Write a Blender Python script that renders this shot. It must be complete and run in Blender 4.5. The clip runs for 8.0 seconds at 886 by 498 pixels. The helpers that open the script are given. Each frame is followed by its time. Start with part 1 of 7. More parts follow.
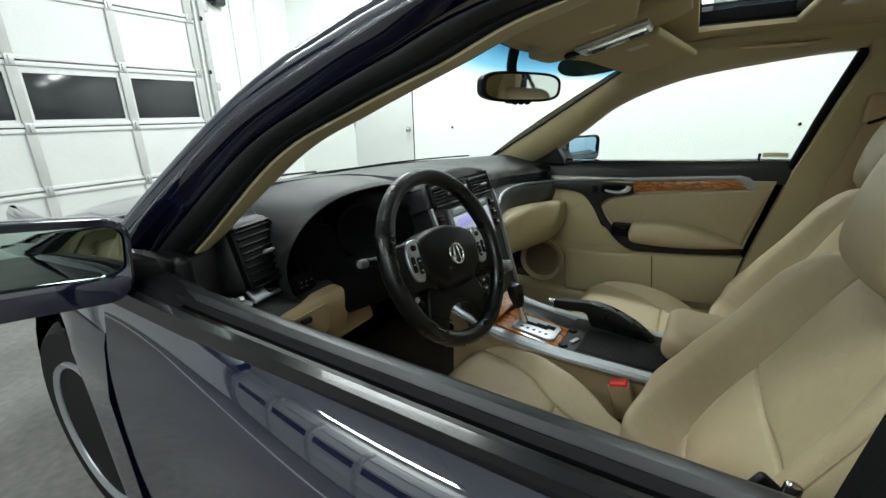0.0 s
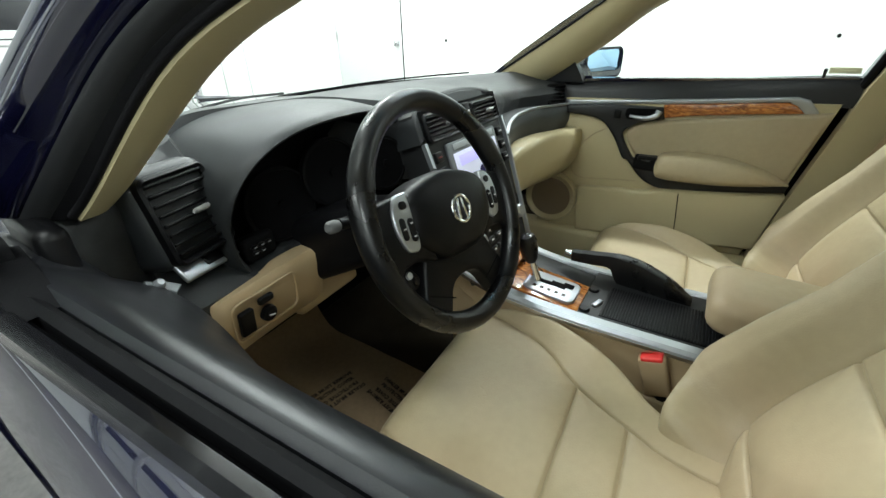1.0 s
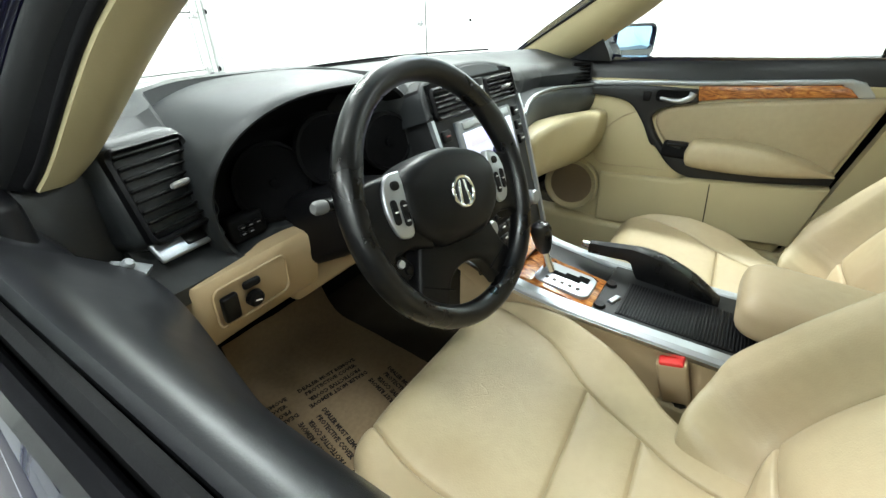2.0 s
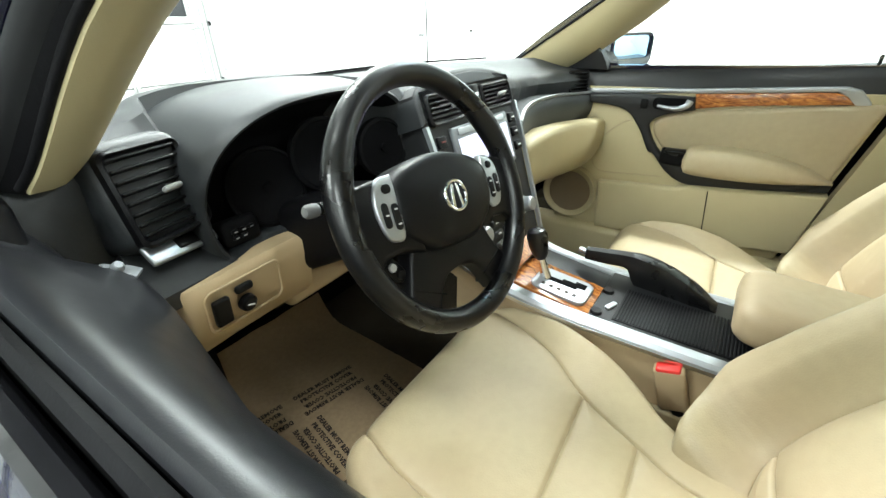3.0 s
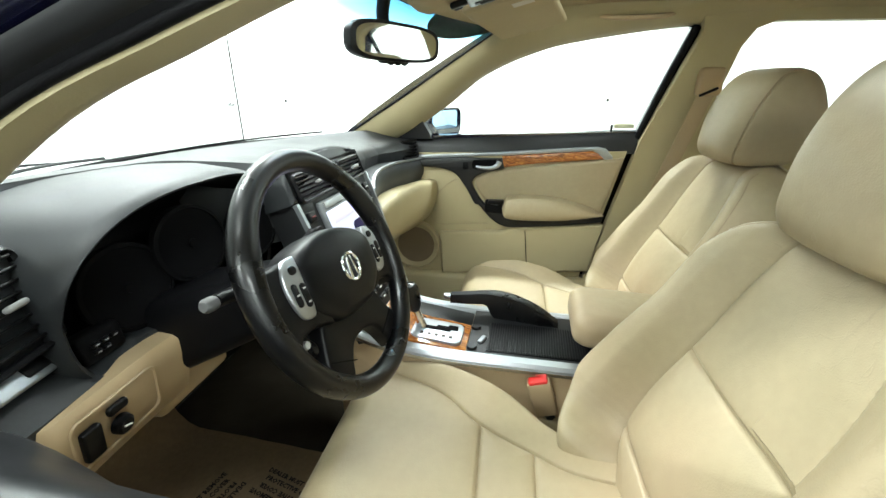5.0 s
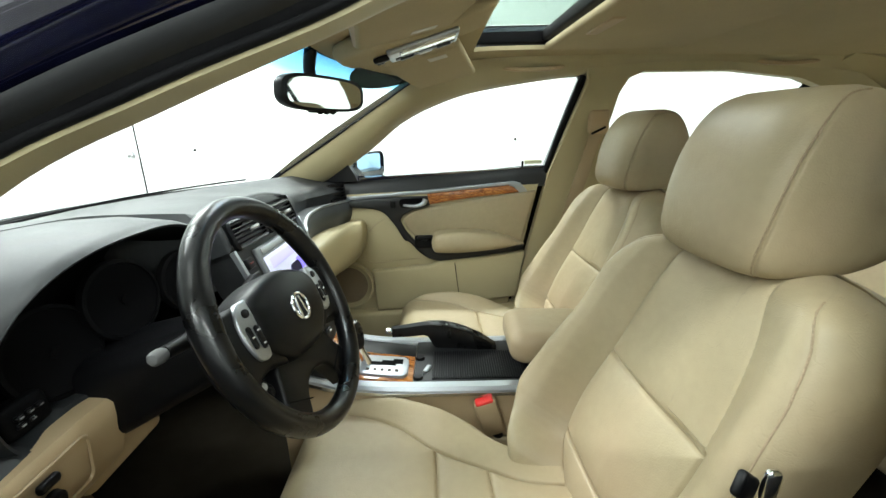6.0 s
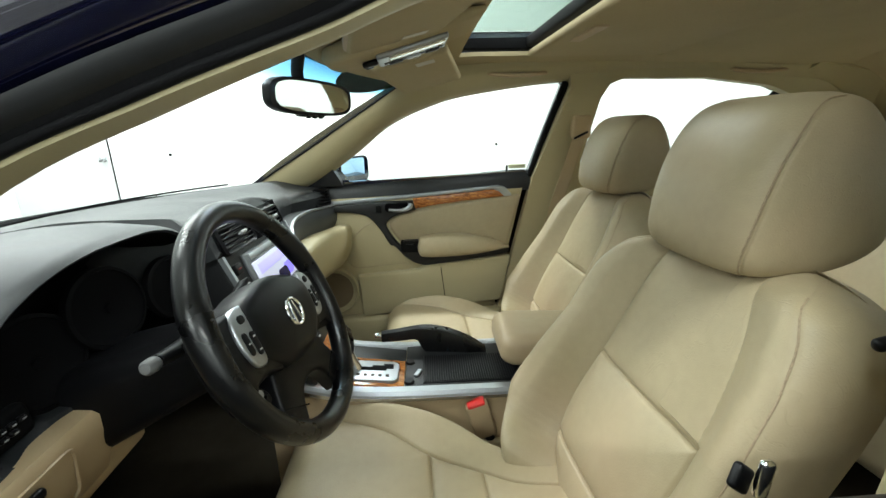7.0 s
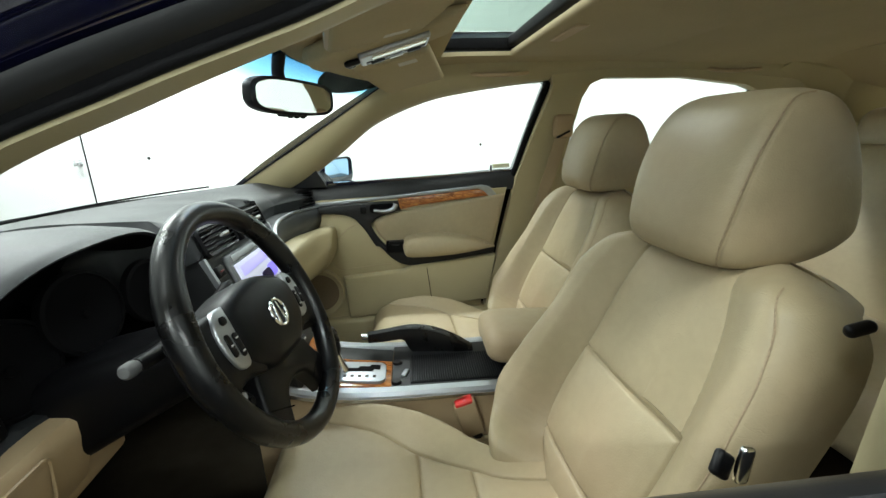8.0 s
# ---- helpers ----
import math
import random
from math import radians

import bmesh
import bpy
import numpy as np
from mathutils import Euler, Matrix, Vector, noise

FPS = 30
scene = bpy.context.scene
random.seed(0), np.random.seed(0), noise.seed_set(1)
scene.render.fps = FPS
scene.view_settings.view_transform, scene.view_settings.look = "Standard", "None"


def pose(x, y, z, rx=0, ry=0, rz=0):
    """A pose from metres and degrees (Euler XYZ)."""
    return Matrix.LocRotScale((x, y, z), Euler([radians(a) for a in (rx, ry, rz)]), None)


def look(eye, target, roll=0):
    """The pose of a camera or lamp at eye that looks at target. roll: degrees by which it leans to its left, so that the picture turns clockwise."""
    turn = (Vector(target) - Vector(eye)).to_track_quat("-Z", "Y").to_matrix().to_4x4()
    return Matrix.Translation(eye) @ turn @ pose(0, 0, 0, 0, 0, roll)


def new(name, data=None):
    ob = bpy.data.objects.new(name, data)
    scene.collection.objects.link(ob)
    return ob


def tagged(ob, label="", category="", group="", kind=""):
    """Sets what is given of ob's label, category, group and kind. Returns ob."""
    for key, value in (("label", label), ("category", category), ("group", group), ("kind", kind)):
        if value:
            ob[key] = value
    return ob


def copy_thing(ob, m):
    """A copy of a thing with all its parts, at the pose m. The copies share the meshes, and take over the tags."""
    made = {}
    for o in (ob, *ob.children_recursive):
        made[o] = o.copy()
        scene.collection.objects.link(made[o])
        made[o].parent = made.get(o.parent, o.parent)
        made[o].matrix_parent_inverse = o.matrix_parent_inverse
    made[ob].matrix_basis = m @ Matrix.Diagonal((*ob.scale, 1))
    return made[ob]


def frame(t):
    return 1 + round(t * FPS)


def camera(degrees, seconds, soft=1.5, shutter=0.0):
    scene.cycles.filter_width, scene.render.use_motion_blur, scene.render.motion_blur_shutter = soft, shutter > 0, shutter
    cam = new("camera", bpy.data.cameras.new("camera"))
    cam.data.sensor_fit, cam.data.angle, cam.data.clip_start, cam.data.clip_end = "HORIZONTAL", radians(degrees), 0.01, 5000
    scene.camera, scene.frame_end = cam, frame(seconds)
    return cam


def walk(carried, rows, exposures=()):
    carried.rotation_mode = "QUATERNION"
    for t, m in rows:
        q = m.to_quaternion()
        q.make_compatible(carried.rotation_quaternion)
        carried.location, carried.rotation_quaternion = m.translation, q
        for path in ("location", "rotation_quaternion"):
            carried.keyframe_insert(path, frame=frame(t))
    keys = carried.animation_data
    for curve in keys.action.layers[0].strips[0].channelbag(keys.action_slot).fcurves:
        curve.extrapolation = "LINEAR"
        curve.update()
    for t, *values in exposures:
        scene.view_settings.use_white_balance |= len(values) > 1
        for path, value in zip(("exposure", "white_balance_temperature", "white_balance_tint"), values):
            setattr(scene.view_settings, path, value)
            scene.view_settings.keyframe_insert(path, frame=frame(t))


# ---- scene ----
cam = camera(92.8, 8.0)
PATH = [
    (0, (-1.06, -0.378, 1.145), (0.582, 0.588, 0.535), -1.3),
    (0.5, (-0.947, -0.293, 1.138), (0.667, 0.584, 0.346), -1.2),
    (1, (-0.879, -0.261, 1.118), (0.659, 0.616, 0.188), -1.4),
    (1.5, (-0.833, -0.256, 1.102), (0.629, 0.669, 0.099), -1.2),
    (3, (-0.815, -0.271, 1.085), (0.66, 0.689, 0.136), -1.1),
    (3.5, (-0.817, -0.268, 1.087), (0.683, 0.672, 0.156), -0.1),
    (4, (-0.839, -0.252, 1.099), (0.794, 0.506, 0.226), -0.3),
    (4.5, (-0.867, -0.233, 1.113), (0.889, 0.3, 0.317), 0.2),
    (5, (-0.894, -0.216, 1.121), (0.952, 0.071, 0.405), -0.2),
    (5.2, (-0.91, -0.215, 1.124), (0.969, -0.026, 0.464), -0.8),
    (6.5, (-0.95, -0.179, 1.126), (0.974, -0.298, 0.592), -1.6),
    (7, (-0.948, -0.173, 1.125), (0.975, -0.325, 0.596), -1.6),
    (7.5, (-0.947, -0.172, 1.124), (0.974, -0.361, 0.599), -1.7),
    (8, (-0.95, -0.175, 1.12), (0.968, -0.392, 0.595), -2.0),
]
walk(cam, [(t, look(eye, target, roll)) for t, eye, target, roll in PATH],
     exposures=[(0, -0.8), (0.5, -0.6), (1, -0.15), (1.5, 0.3), (3, 0.8), (3.5, 0.85), (4, 0.85), (4.5, 0.8), (5, 0.6), (6.5, 0.08), (7, -0.03), (7.5, -0.1), (8, -0.17)])

# ---- world and lights ----
world = bpy.data.worlds.new("sky")
scene.world = world
world.use_nodes = True
world.node_tree.nodes["Background"].inputs[0].default_value = (0.8, 0.9, 1.0, 1)
world.node_tree.nodes["Background"].inputs[1].default_value = 0.02

CEIL = 3.3
ROOM = (-4.2, 3.27, -5.2, 4.47)        # west, east, south, north walls
LAMPS = [(2.1, 2.5, 150), (2.1, -0.3, 150), (2.1, -3.2, 70), (-1.5, -0.1, 72), (-3.75, -1.8, 80), (-3.75, 1.8, 110), (0.4, 2.2, 80), (-0.4, -3.9, 100)]


def strip_light(x, y, watts):
    d = bpy.data.lights.new("tube_light", "AREA")
    d.shape, d.size, d.size_y, d.energy, d.color = "RECTANGLE", 0.22, 1.9, watts, (0.91, 1.0, 0.98)
    ob = new("tube_light", d)
    ob.matrix_world = pose(x, y, CEIL - 0.13, 0, 0, 0)
    return ob


for lx, ly, lw in LAMPS:
    strip_light(lx, ly, lw)

# ---- materials ----
def shade(name, color, rough=0.5, metal=0.0, vary=0.0, scale=8.0, bump=0.0, bscale=300.0, bdist=0.001, coat=0.0, spec=0.5, fine=0.0, fscale=120.0, rvary=0.0):
    """A principled material: colour with broad and fine variation, and a fine relief."""
    m = bpy.data.materials.new(name)
    m.use_nodes = True
    nt = m.node_tree
    b = nt.nodes["Principled BSDF"]
    b.inputs["Base Color"].default_value = (*color, 1)
    b.inputs["Roughness"].default_value = rough
    b.inputs["Metallic"].default_value = metal
    b.inputs["Coat Weight"].default_value = coat
    b.inputs["Coat Roughness"].default_value = 0.03
    b.inputs["Specular IOR Level"].default_value = spec
    tc = nt.nodes.new("ShaderNodeTexCoord")
    if vary or fine or rvary:
        n1 = nt.nodes.new("ShaderNodeTexNoise")
        n1.inputs["Scale"].default_value, n1.inputs["Detail"].default_value = scale, 4
        n2 = nt.nodes.new("ShaderNodeTexNoise")
        n2.inputs["Scale"].default_value, n2.inputs["Detail"].default_value = fscale, 2
        for n in (n1, n2):
            nt.links.new(tc.outputs["Object"], n.inputs["Vector"])
        mr = nt.nodes.new("ShaderNodeMapRange")
        mr.inputs[1].default_value, mr.inputs[2].default_value = 0.3, 0.7
        mr.inputs[3].default_value, mr.inputs[4].default_value = 1 - vary, 1 + vary * 0.6
        nt.links.new(n1.outputs["Fac"], mr.inputs[0])
        mf = nt.nodes.new("ShaderNodeMapRange")
        mf.inputs[1].default_value, mf.inputs[2].default_value = 0.3, 0.7
        mf.inputs[3].default_value, mf.inputs[4].default_value = 1 - fine, 1 + fine
        nt.links.new(n2.outputs["Fac"], mf.inputs[0])
        mu = nt.nodes.new("ShaderNodeMath")
        mu.operation = "MULTIPLY"
        nt.links.new(mr.outputs[0], mu.inputs[0])
        nt.links.new(mf.outputs[0], mu.inputs[1])
        vm = nt.nodes.new("ShaderNodeVectorMath")
        vm.operation = "SCALE"
        vm.inputs[0].default_value = color
        nt.links.new(mu.outputs[0], vm.inputs["Scale"])
        nt.links.new(vm.outputs[0], b.inputs["Base Color"])
        if rvary:
            rr = nt.nodes.new("ShaderNodeMapRange")
            rr.inputs[1].default_value, rr.inputs[2].default_value = 0.3, 0.7
            rr.inputs[3].default_value, rr.inputs[4].default_value = rough - rvary, rough + rvary
            nt.links.new(n1.outputs["Fac"], rr.inputs[0])
            nt.links.new(rr.outputs[0], b.inputs["Roughness"])
    if bump:
        nb = nt.nodes.new("ShaderNodeTexNoise")
        nb.inputs["Scale"].default_value, nb.inputs["Detail"].default_value = bscale, 3
        nt.links.new(tc.outputs["Object"], nb.inputs["Vector"])
        bp = nt.nodes.new("ShaderNodeBump")
        bp.inputs["Strength"].default_value, bp.inputs["Distance"].default_value = bump, bdist
        nt.links.new(nb.outputs["Fac"], bp.inputs["Height"])
        nt.links.new(bp.outputs["Normal"], b.inputs["Normal"])
    return m


def leather_mat(name, color):
    """Cream leather: grain cells, soft creases, faint soiling."""
    m = shade(name, color, 0.48, spec=0.4, vary=0.05, scale=5, fine=0.03, fscale=60, bump=0.0, rvary=0.06)
    nt = m.node_tree
    b = nt.nodes["Principled BSDF"]
    tc = nt.nodes.new("ShaderNodeTexCoord")
    vo = nt.nodes.new("ShaderNodeTexVoronoi")
    vo.inputs["Scale"].default_value = 420
    nz = nt.nodes.new("ShaderNodeTexNoise")
    nz.inputs["Scale"].default_value, nz.inputs["Detail"].default_value, nz.inputs["Distortion"].default_value = 14, 5, 1.2
    mx = nt.nodes.new("ShaderNodeMath")
    mx.operation = "MULTIPLY_ADD"
    mx.inputs[1].default_value = 5.0
    for n in (vo, nz):
        nt.links.new(tc.outputs["Object"], n.inputs["Vector"])
    nt.links.new(nz.outputs["Fac"], mx.inputs[0])
    nt.links.new(vo.outputs["Distance"], mx.inputs[2])
    # rubbed, pinker patches
    wear = nt.nodes.new("ShaderNodeTexNoise")
    wear.inputs["Scale"].default_value, wear.inputs["Detail"].default_value = 3.2, 3
    wmap = nt.nodes.new("ShaderNodeMapRange")
    wmap.inputs[1].default_value, wmap.inputs[2].default_value, wmap.inputs[3].default_value, wmap.inputs[4].default_value = 0.42, 0.68, 0.0, 0.5
    wmix = nt.nodes.new("ShaderNodeMixRGB")
    wmix.inputs[2].default_value = (color[0] * 1.06, color[1] * 0.93, color[2] * 0.97, 1)
    nt.links.new(tc.outputs["Object"], wear.inputs["Vector"])
    nt.links.new(wear.outputs["Fac"], wmap.inputs[0])
    nt.links.new(wmap.outputs[0], wmix.inputs[0])
    nt.links.new(b.inputs["Base Color"].links[0].from_socket, wmix.inputs[1])
    nt.links.new(wmix.outputs[0], b.inputs["Base Color"])
    # fine wrinkles in some places only
    wr = nt.nodes.new("ShaderNodeTexNoise")
    wr.inputs["Scale"].default_value, wr.inputs["Detail"].default_value, wr.inputs["Distortion"].default_value = 17, 2, 1.6
    pl = nt.nodes.new("ShaderNodeTexNoise")
    pl.inputs["Scale"].default_value, pl.inputs["Detail"].default_value = 4.5, 1
    for n in (wr, pl):
        nt.links.new(tc.outputs["Object"], n.inputs["Vector"])
    cmp_ = nt.nodes.new("ShaderNodeMath")
    cmp_.operation = "SUBTRACT"
    cmp_.inputs[1].default_value = 0.5
    ab = nt.nodes.new("ShaderNodeMath")
    ab.operation = "ABSOLUTE"
    ln = nt.nodes.new("ShaderNodeMapRange")
    ln.inputs[1].default_value, ln.inputs[2].default_value, ln.inputs[3].default_value, ln.inputs[4].default_value = 0.0, 0.014, 1.0, 0.0
    mk = nt.nodes.new("ShaderNodeMapRange")
    mk.inputs[1].default_value, mk.inputs[2].default_value, mk.inputs[3].default_value, mk.inputs[4].default_value = 0.54, 0.64, 0.0, 1.0
    both = nt.nodes.new("ShaderNodeMath")
    both.operation = "MULTIPLY"
    ad = nt.nodes.new("ShaderNodeMath")
    ad.operation = "MULTIPLY_ADD"
    ad.inputs[1].default_value = -1.6
    nt.links.new(wr.outputs["Fac"], cmp_.inputs[0])
    nt.links.new(cmp_.outputs[0], ab.inputs[0])
    nt.links.new(ab.outputs[0], ln.inputs[0])
    nt.links.new(pl.outputs["Fac"], mk.inputs[0])
    nt.links.new(ln.outputs[0], both.inputs[0])
    nt.links.new(mk.outputs[0], both.inputs[1])
    nt.links.new(both.outputs[0], ad.inputs[0])
    nt.links.new(mx.outputs[0], ad.inputs[2])
    bp = nt.nodes.new("ShaderNodeBump")
    bp.inputs["Strength"].default_value, bp.inputs["Distance"].default_value = 0.2, 0.0009
    nt.links.new(ad.outputs[0], bp.inputs["Height"])
    nt.links.new(bp.outputs["Normal"], b.inputs["Normal"])
    return m


def wood_mat(name):
    m = bpy.data.materials.new(name)
    m.use_nodes = True
    nt = m.node_tree
    b = nt.nodes["Principled BSDF"]
    b.inputs["Roughness"].default_value, b.inputs["Coat Weight"].default_value = 0.25, 1.0
    tc = nt.nodes.new("ShaderNodeTexCoord")
    mp = nt.nodes.new("ShaderNodeMapping")
    mp.inputs["Scale"].default_value = (1, 0.28, 1)
    nz = nt.nodes.new("ShaderNodeTexNoise")
    nz.inputs["Scale"].default_value, nz.inputs["Detail"].default_value, nz.inputs["Distortion"].default_value = 70, 6, 2.5
    cr = nt.nodes.new("ShaderNodeValToRGB")
    cr.color_ramp.elements[0].position, cr.color_ramp.elements[0].color = 0.3, (0.09, 0.022, 0.006, 1)
    cr.color_ramp.elements[1].position, cr.color_ramp.elements[1].color = 0.68, (0.62, 0.25, 0.055, 1)
    e = cr.color_ramp.elements.new(0.48)
    e.color = (0.34, 0.105, 0.022, 1)
    nt.links.new(tc.outputs["Object"], mp.inputs["Vector"])
    nt.links.new(mp.outputs[0], nz.inputs["Vector"])
    nt.links.new(nz.outputs["Fac"], cr.inputs[0])
    nt.links.new(cr.outputs[0], b.inputs["Base Color"])
    return m


def glass_mat(name, tint=(0.93, 0.97, 0.95), gloss=0.06):
    """Thin pane: lets light straight through, with a faint mirror gloss."""
    m = bpy.data.materials.new(name)
    m.use_nodes = True
    nt = m.node_tree
    nt.nodes.remove(nt.nodes["Principled BSDF"])
    out = nt.nodes["Material Output"]
    tr = nt.nodes.new("ShaderNodeBsdfTransparent")
    tr.inputs[0].default_value = (*tint, 1)
    gl = nt.nodes.new("ShaderNodeBsdfGlossy")
    gl.inputs["Roughness"].default_value = 0.02
    mx = nt.nodes.new("ShaderNodeMixShader")
    mx.inputs[0].default_value = gloss
    nt.links.new(tr.outputs[0], mx.inputs[1])
    nt.links.new(gl.outputs[0], mx.inputs[2])
    nt.links.new(mx.outputs[0], out.inputs[0])
    return m


def glow_mat(name, color, strength):
    m = bpy.data.materials.new(name)
    m.use_nodes = True
    b = m.node_tree.nodes["Principled BSDF"]
    b.inputs["Base Color"].default_value = (*color, 1)
    b.inputs["Emission Color"].default_value = (*color, 1)
    b.inputs["Emission Strength"].default_value = strength
    return m


LEATHER = leather_mat("cream_leather", (0.375, 0.308, 0.190))
STITCH = shade("tan_stitching", (0.33, 0.25, 0.155), 0.7, vary=0.2, scale=300)
SEAT_SIDE = shade("tan_seat_shell", (0.40, 0.33, 0.20), 0.55, vary=0.05, bump=0.2, bscale=500)
TANPLASTIC = shade("tan_plastic", (0.46, 0.34, 0.20), 0.5, vary=0.05, scale=6, bump=0.25, bscale=600, bdist=0.0006)
CREAMTRIM = shade("cream_trim", (0.43, 0.368, 0.215), 0.5, vary=0.05, scale=5, bump=0.2, bscale=500, bdist=0.0006)
HEADLINER = shade("cream_headliner_cloth", (0.46, 0.385, 0.24), 0.95, vary=0.05, scale=4, fine=0.05, fscale=400, bump=0.3, bscale=800, bdist=0.0008, spec=0.1)
DASH = shade("charcoal_dash_vinyl", (0.0155, 0.0175, 0.0192), 0.5, spec=0.45, vary=0.12, scale=5, fine=0.1, fscale=200, bump=0.35, bscale=900, bdist=0.0006, rvary=0.05)
BLACK = shade("black_plastic", (0.003, 0.003, 0.0036), 0.40, spec=0.2, vary=0.1, bump=0.2, bscale=700, bdist=0.0005)
SATIN = shade("black_satin_trim", (0.011, 0.0115, 0.0125), 0.5, spec=0.4, vary=0.1, scale=10, rvary=0.04)
STACKGREY = shade("silver_grey_stack_plastic", (0.16, 0.17, 0.18), 0.4, metal=0.3, vary=0.05, scale=12)
GREYPANEL = shade("graphite_panel", (0.030, 0.034, 0.037), 0.5, metal=0.0, vary=0.06, scale=10, fine=0.04)
RIMLEATHER = shade("black_rim_leather", (0.003, 0.003, 0.0034), 0.30, spec=0.42, vary=0.08, scale=18, bump=0.2, bscale=350, bdist=0.0006, rvary=0.09)
# near-black for slots and joints; on the toe board it stands in for shade
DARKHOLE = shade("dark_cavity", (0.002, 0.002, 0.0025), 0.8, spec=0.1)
SILVER = shade("satin_silver_trim", (0.43, 0.45, 0.475), 0.38, metal=0.85, vary=0.06, scale=20, rvary=0.05)
CHROME = shade("chrome", (0.85, 0.86, 0.88), 0.12, metal=1.0, vary=0.02, scale=30)
WOOD = wood_mat("burl_wood")
RUBBER = shade("black_rubber", (0.0035, 0.0035, 0.0042), 0.6, spec=0.13, vary=0.15, scale=12, bump=0.2, bscale=300)
PAINT = shade("dark_blue_metallic_paint", (0.004, 0.0046, 0.019), 0.45, metal=0.0, vary=0.1, scale=3, fine=0.15, fscale=900, coat=1.0, spec=0.0)
PAINT.node_tree.nodes["Principled BSDF"].inputs["Coat IOR"].default_value = 2.05
GLOSSBLACK = shade("gloss_black_trim", (0.006, 0.006, 0.007), 0.16, vary=0.1, scale=12, spec=0.3, coat=0.15, rvary=0.04)
GLASS = glass_mat("clear_glass", (0.96, 0.985, 0.97), 0.04)
TINTBAND = glass_mat("blue_shade_band", (0.1, 0.3, 0.6), 0.05)
_nt = TINTBAND.node_tree
_tc, _sp = _nt.nodes.new("ShaderNodeTexCoord"), _nt.nodes.new("ShaderNodeSeparateXYZ")
_mr, _rp = _nt.nodes.new("ShaderNodeMapRange"), _nt.nodes.new("ShaderNodeValToRGB")
_mr.inputs[1].default_value, _mr.inputs[2].default_value = 1.234, 1.292
_rp.color_ramp.elements[0].color, _rp.color_ramp.elements[1].color = (0.96, 0.985, 0.97, 1), (0.03, 0.15, 0.30, 1)
_e = _rp.color_ramp.elements.new(0.45)
_e.color = (0.20, 0.50, 0.74, 1)
_nt.links.new(_tc.outputs["Object"], _sp.inputs[0])
_nt.links.new(_sp.outputs[2], _mr.inputs[0])
_nt.links.new(_mr.outputs[0], _rp.inputs[0])
for _n in _nt.nodes:
    if _n.type == "BSDF_TRANSPARENT":
        _nt.links.new(_rp.outputs[0], _n.inputs[0])
ROOFGLASS = glass_mat("tinted_roof_glass", (0.50, 0.56, 0.53), 0.06)
DARKGLASS = shade("dark_window_glass", (0.02, 0.021, 0.024), 0.12, vary=0.1, scale=4, spec=0.6)
# driver's mirror: the green-grey tint stands in for a dark reflection
DARKMIRROR = shade("mirror_glass_tinted_dark", (0.30, 0.36, 0.34), 0.03, metal=1.0, vary=0.01, scale=30)
MIRROR = shade("mirror_glass", (0.9, 0.93, 0.92), 0.03, metal=1.0, vary=0.01, scale=30)
BLUEMIRROR = shade("blue_tinted_mirror_glass", (0.45, 0.68, 0.95), 0.04, metal=1.0, vary=0.01, scale=30)
GAUGEBLACK = shade("matt_black_gauge_plastic", (0.0025, 0.0025, 0.003), 0.7, spec=0.12, vary=0.1)
GREENPATCH = glass_mat("dark_green_glass", (0.05, 0.075, 0.04), 0.03)
SCREEN = glow_mat("lit_display", (0.62, 0.64, 0.78), 0.40)
SCREENBAR = glow_mat("lit_display_violet", (0.46, 0.44, 0.95), 0.7)
SCREENDARK = shade("dark_display", (0.02, 0.02, 0.08), 0.2)
SCREENBLUE = glow_mat("lit_display_blue", (0.22, 0.18, 0.9), 0.8)
LAMPLENS = shade("unlit_lamp_lens", (0.9, 0.92, 0.92), 0.16, metal=0.85, vary=0.03, scale=40)
SOFTTRIM = shade("black_soft_trim", (0.008, 0.0085, 0.0102), 0.36, vary=0.12, scale=9, bump=0.25, bscale=700, bdist=0.0005, rvary=0.05)
DIMRED = shade("dim_red_print", (0.16, 0.02, 0.018), 0.5, vary=0.05)
REDP = shade("red_plastic", (0.75, 0.03, 0.025), 0.35, vary=0.05)
WHITEMARK = shade("white_print", (0.7, 0.7, 0.7), 0.5, vary=0.03)
GREYP = shade("grey_plastic", (0.35, 0.35, 0.35), 0.4, vary=0.05)
PAPER = shade("brown_kraft_paper", (0.34, 0.24, 0.14), 0.8, vary=0.12, scale=6, fine=0.08, fscale=90, bump=0.3, bscale=40, bdist=0.002)
INK = shade("dark_brown_ink", (0.03, 0.02, 0.015), 0.8, vary=0.1)
CARPET = shade("dark_brown_carpet", (0.045, 0.037, 0.026), 1.0, vary=0.15, scale=20, fine=0.25, fscale=500, bump=0.6, bscale=600, bdist=0.003, spec=0.1)
BELT = shade("tan_seat_belt_webbing", (0.36, 0.28, 0.175), 0.7, vary=0.05, bump=0.4, bscale=500)
WALL = shade("white_wall_paint", (0.80, 0.82, 0.80), 0.6, vary=0.03, scale=1.2, fine=0.012, fscale=25, bump=0.15, bscale=60, bdist=0.002)
CEILP = shade("white_ceiling_paint", (0.78, 0.80, 0.79), 0.8, vary=0.03, scale=1.5, fine=0.02)
DOORMETAL = shade("white_steel_door", (0.64, 0.645, 0.64), 0.4, vary=0.04, scale=2.5, fine=0.02, fscale=40, rvary=0.06)
GALV = shade("galvanised_steel", (0.5, 0.5, 0.5), 0.42, metal=0.8, vary=0.12, scale=20)
STEEL = shade("grey_steel_stile", (0.46, 0.46, 0.455), 0.45, vary=0.06, scale=6, fine=0.03)
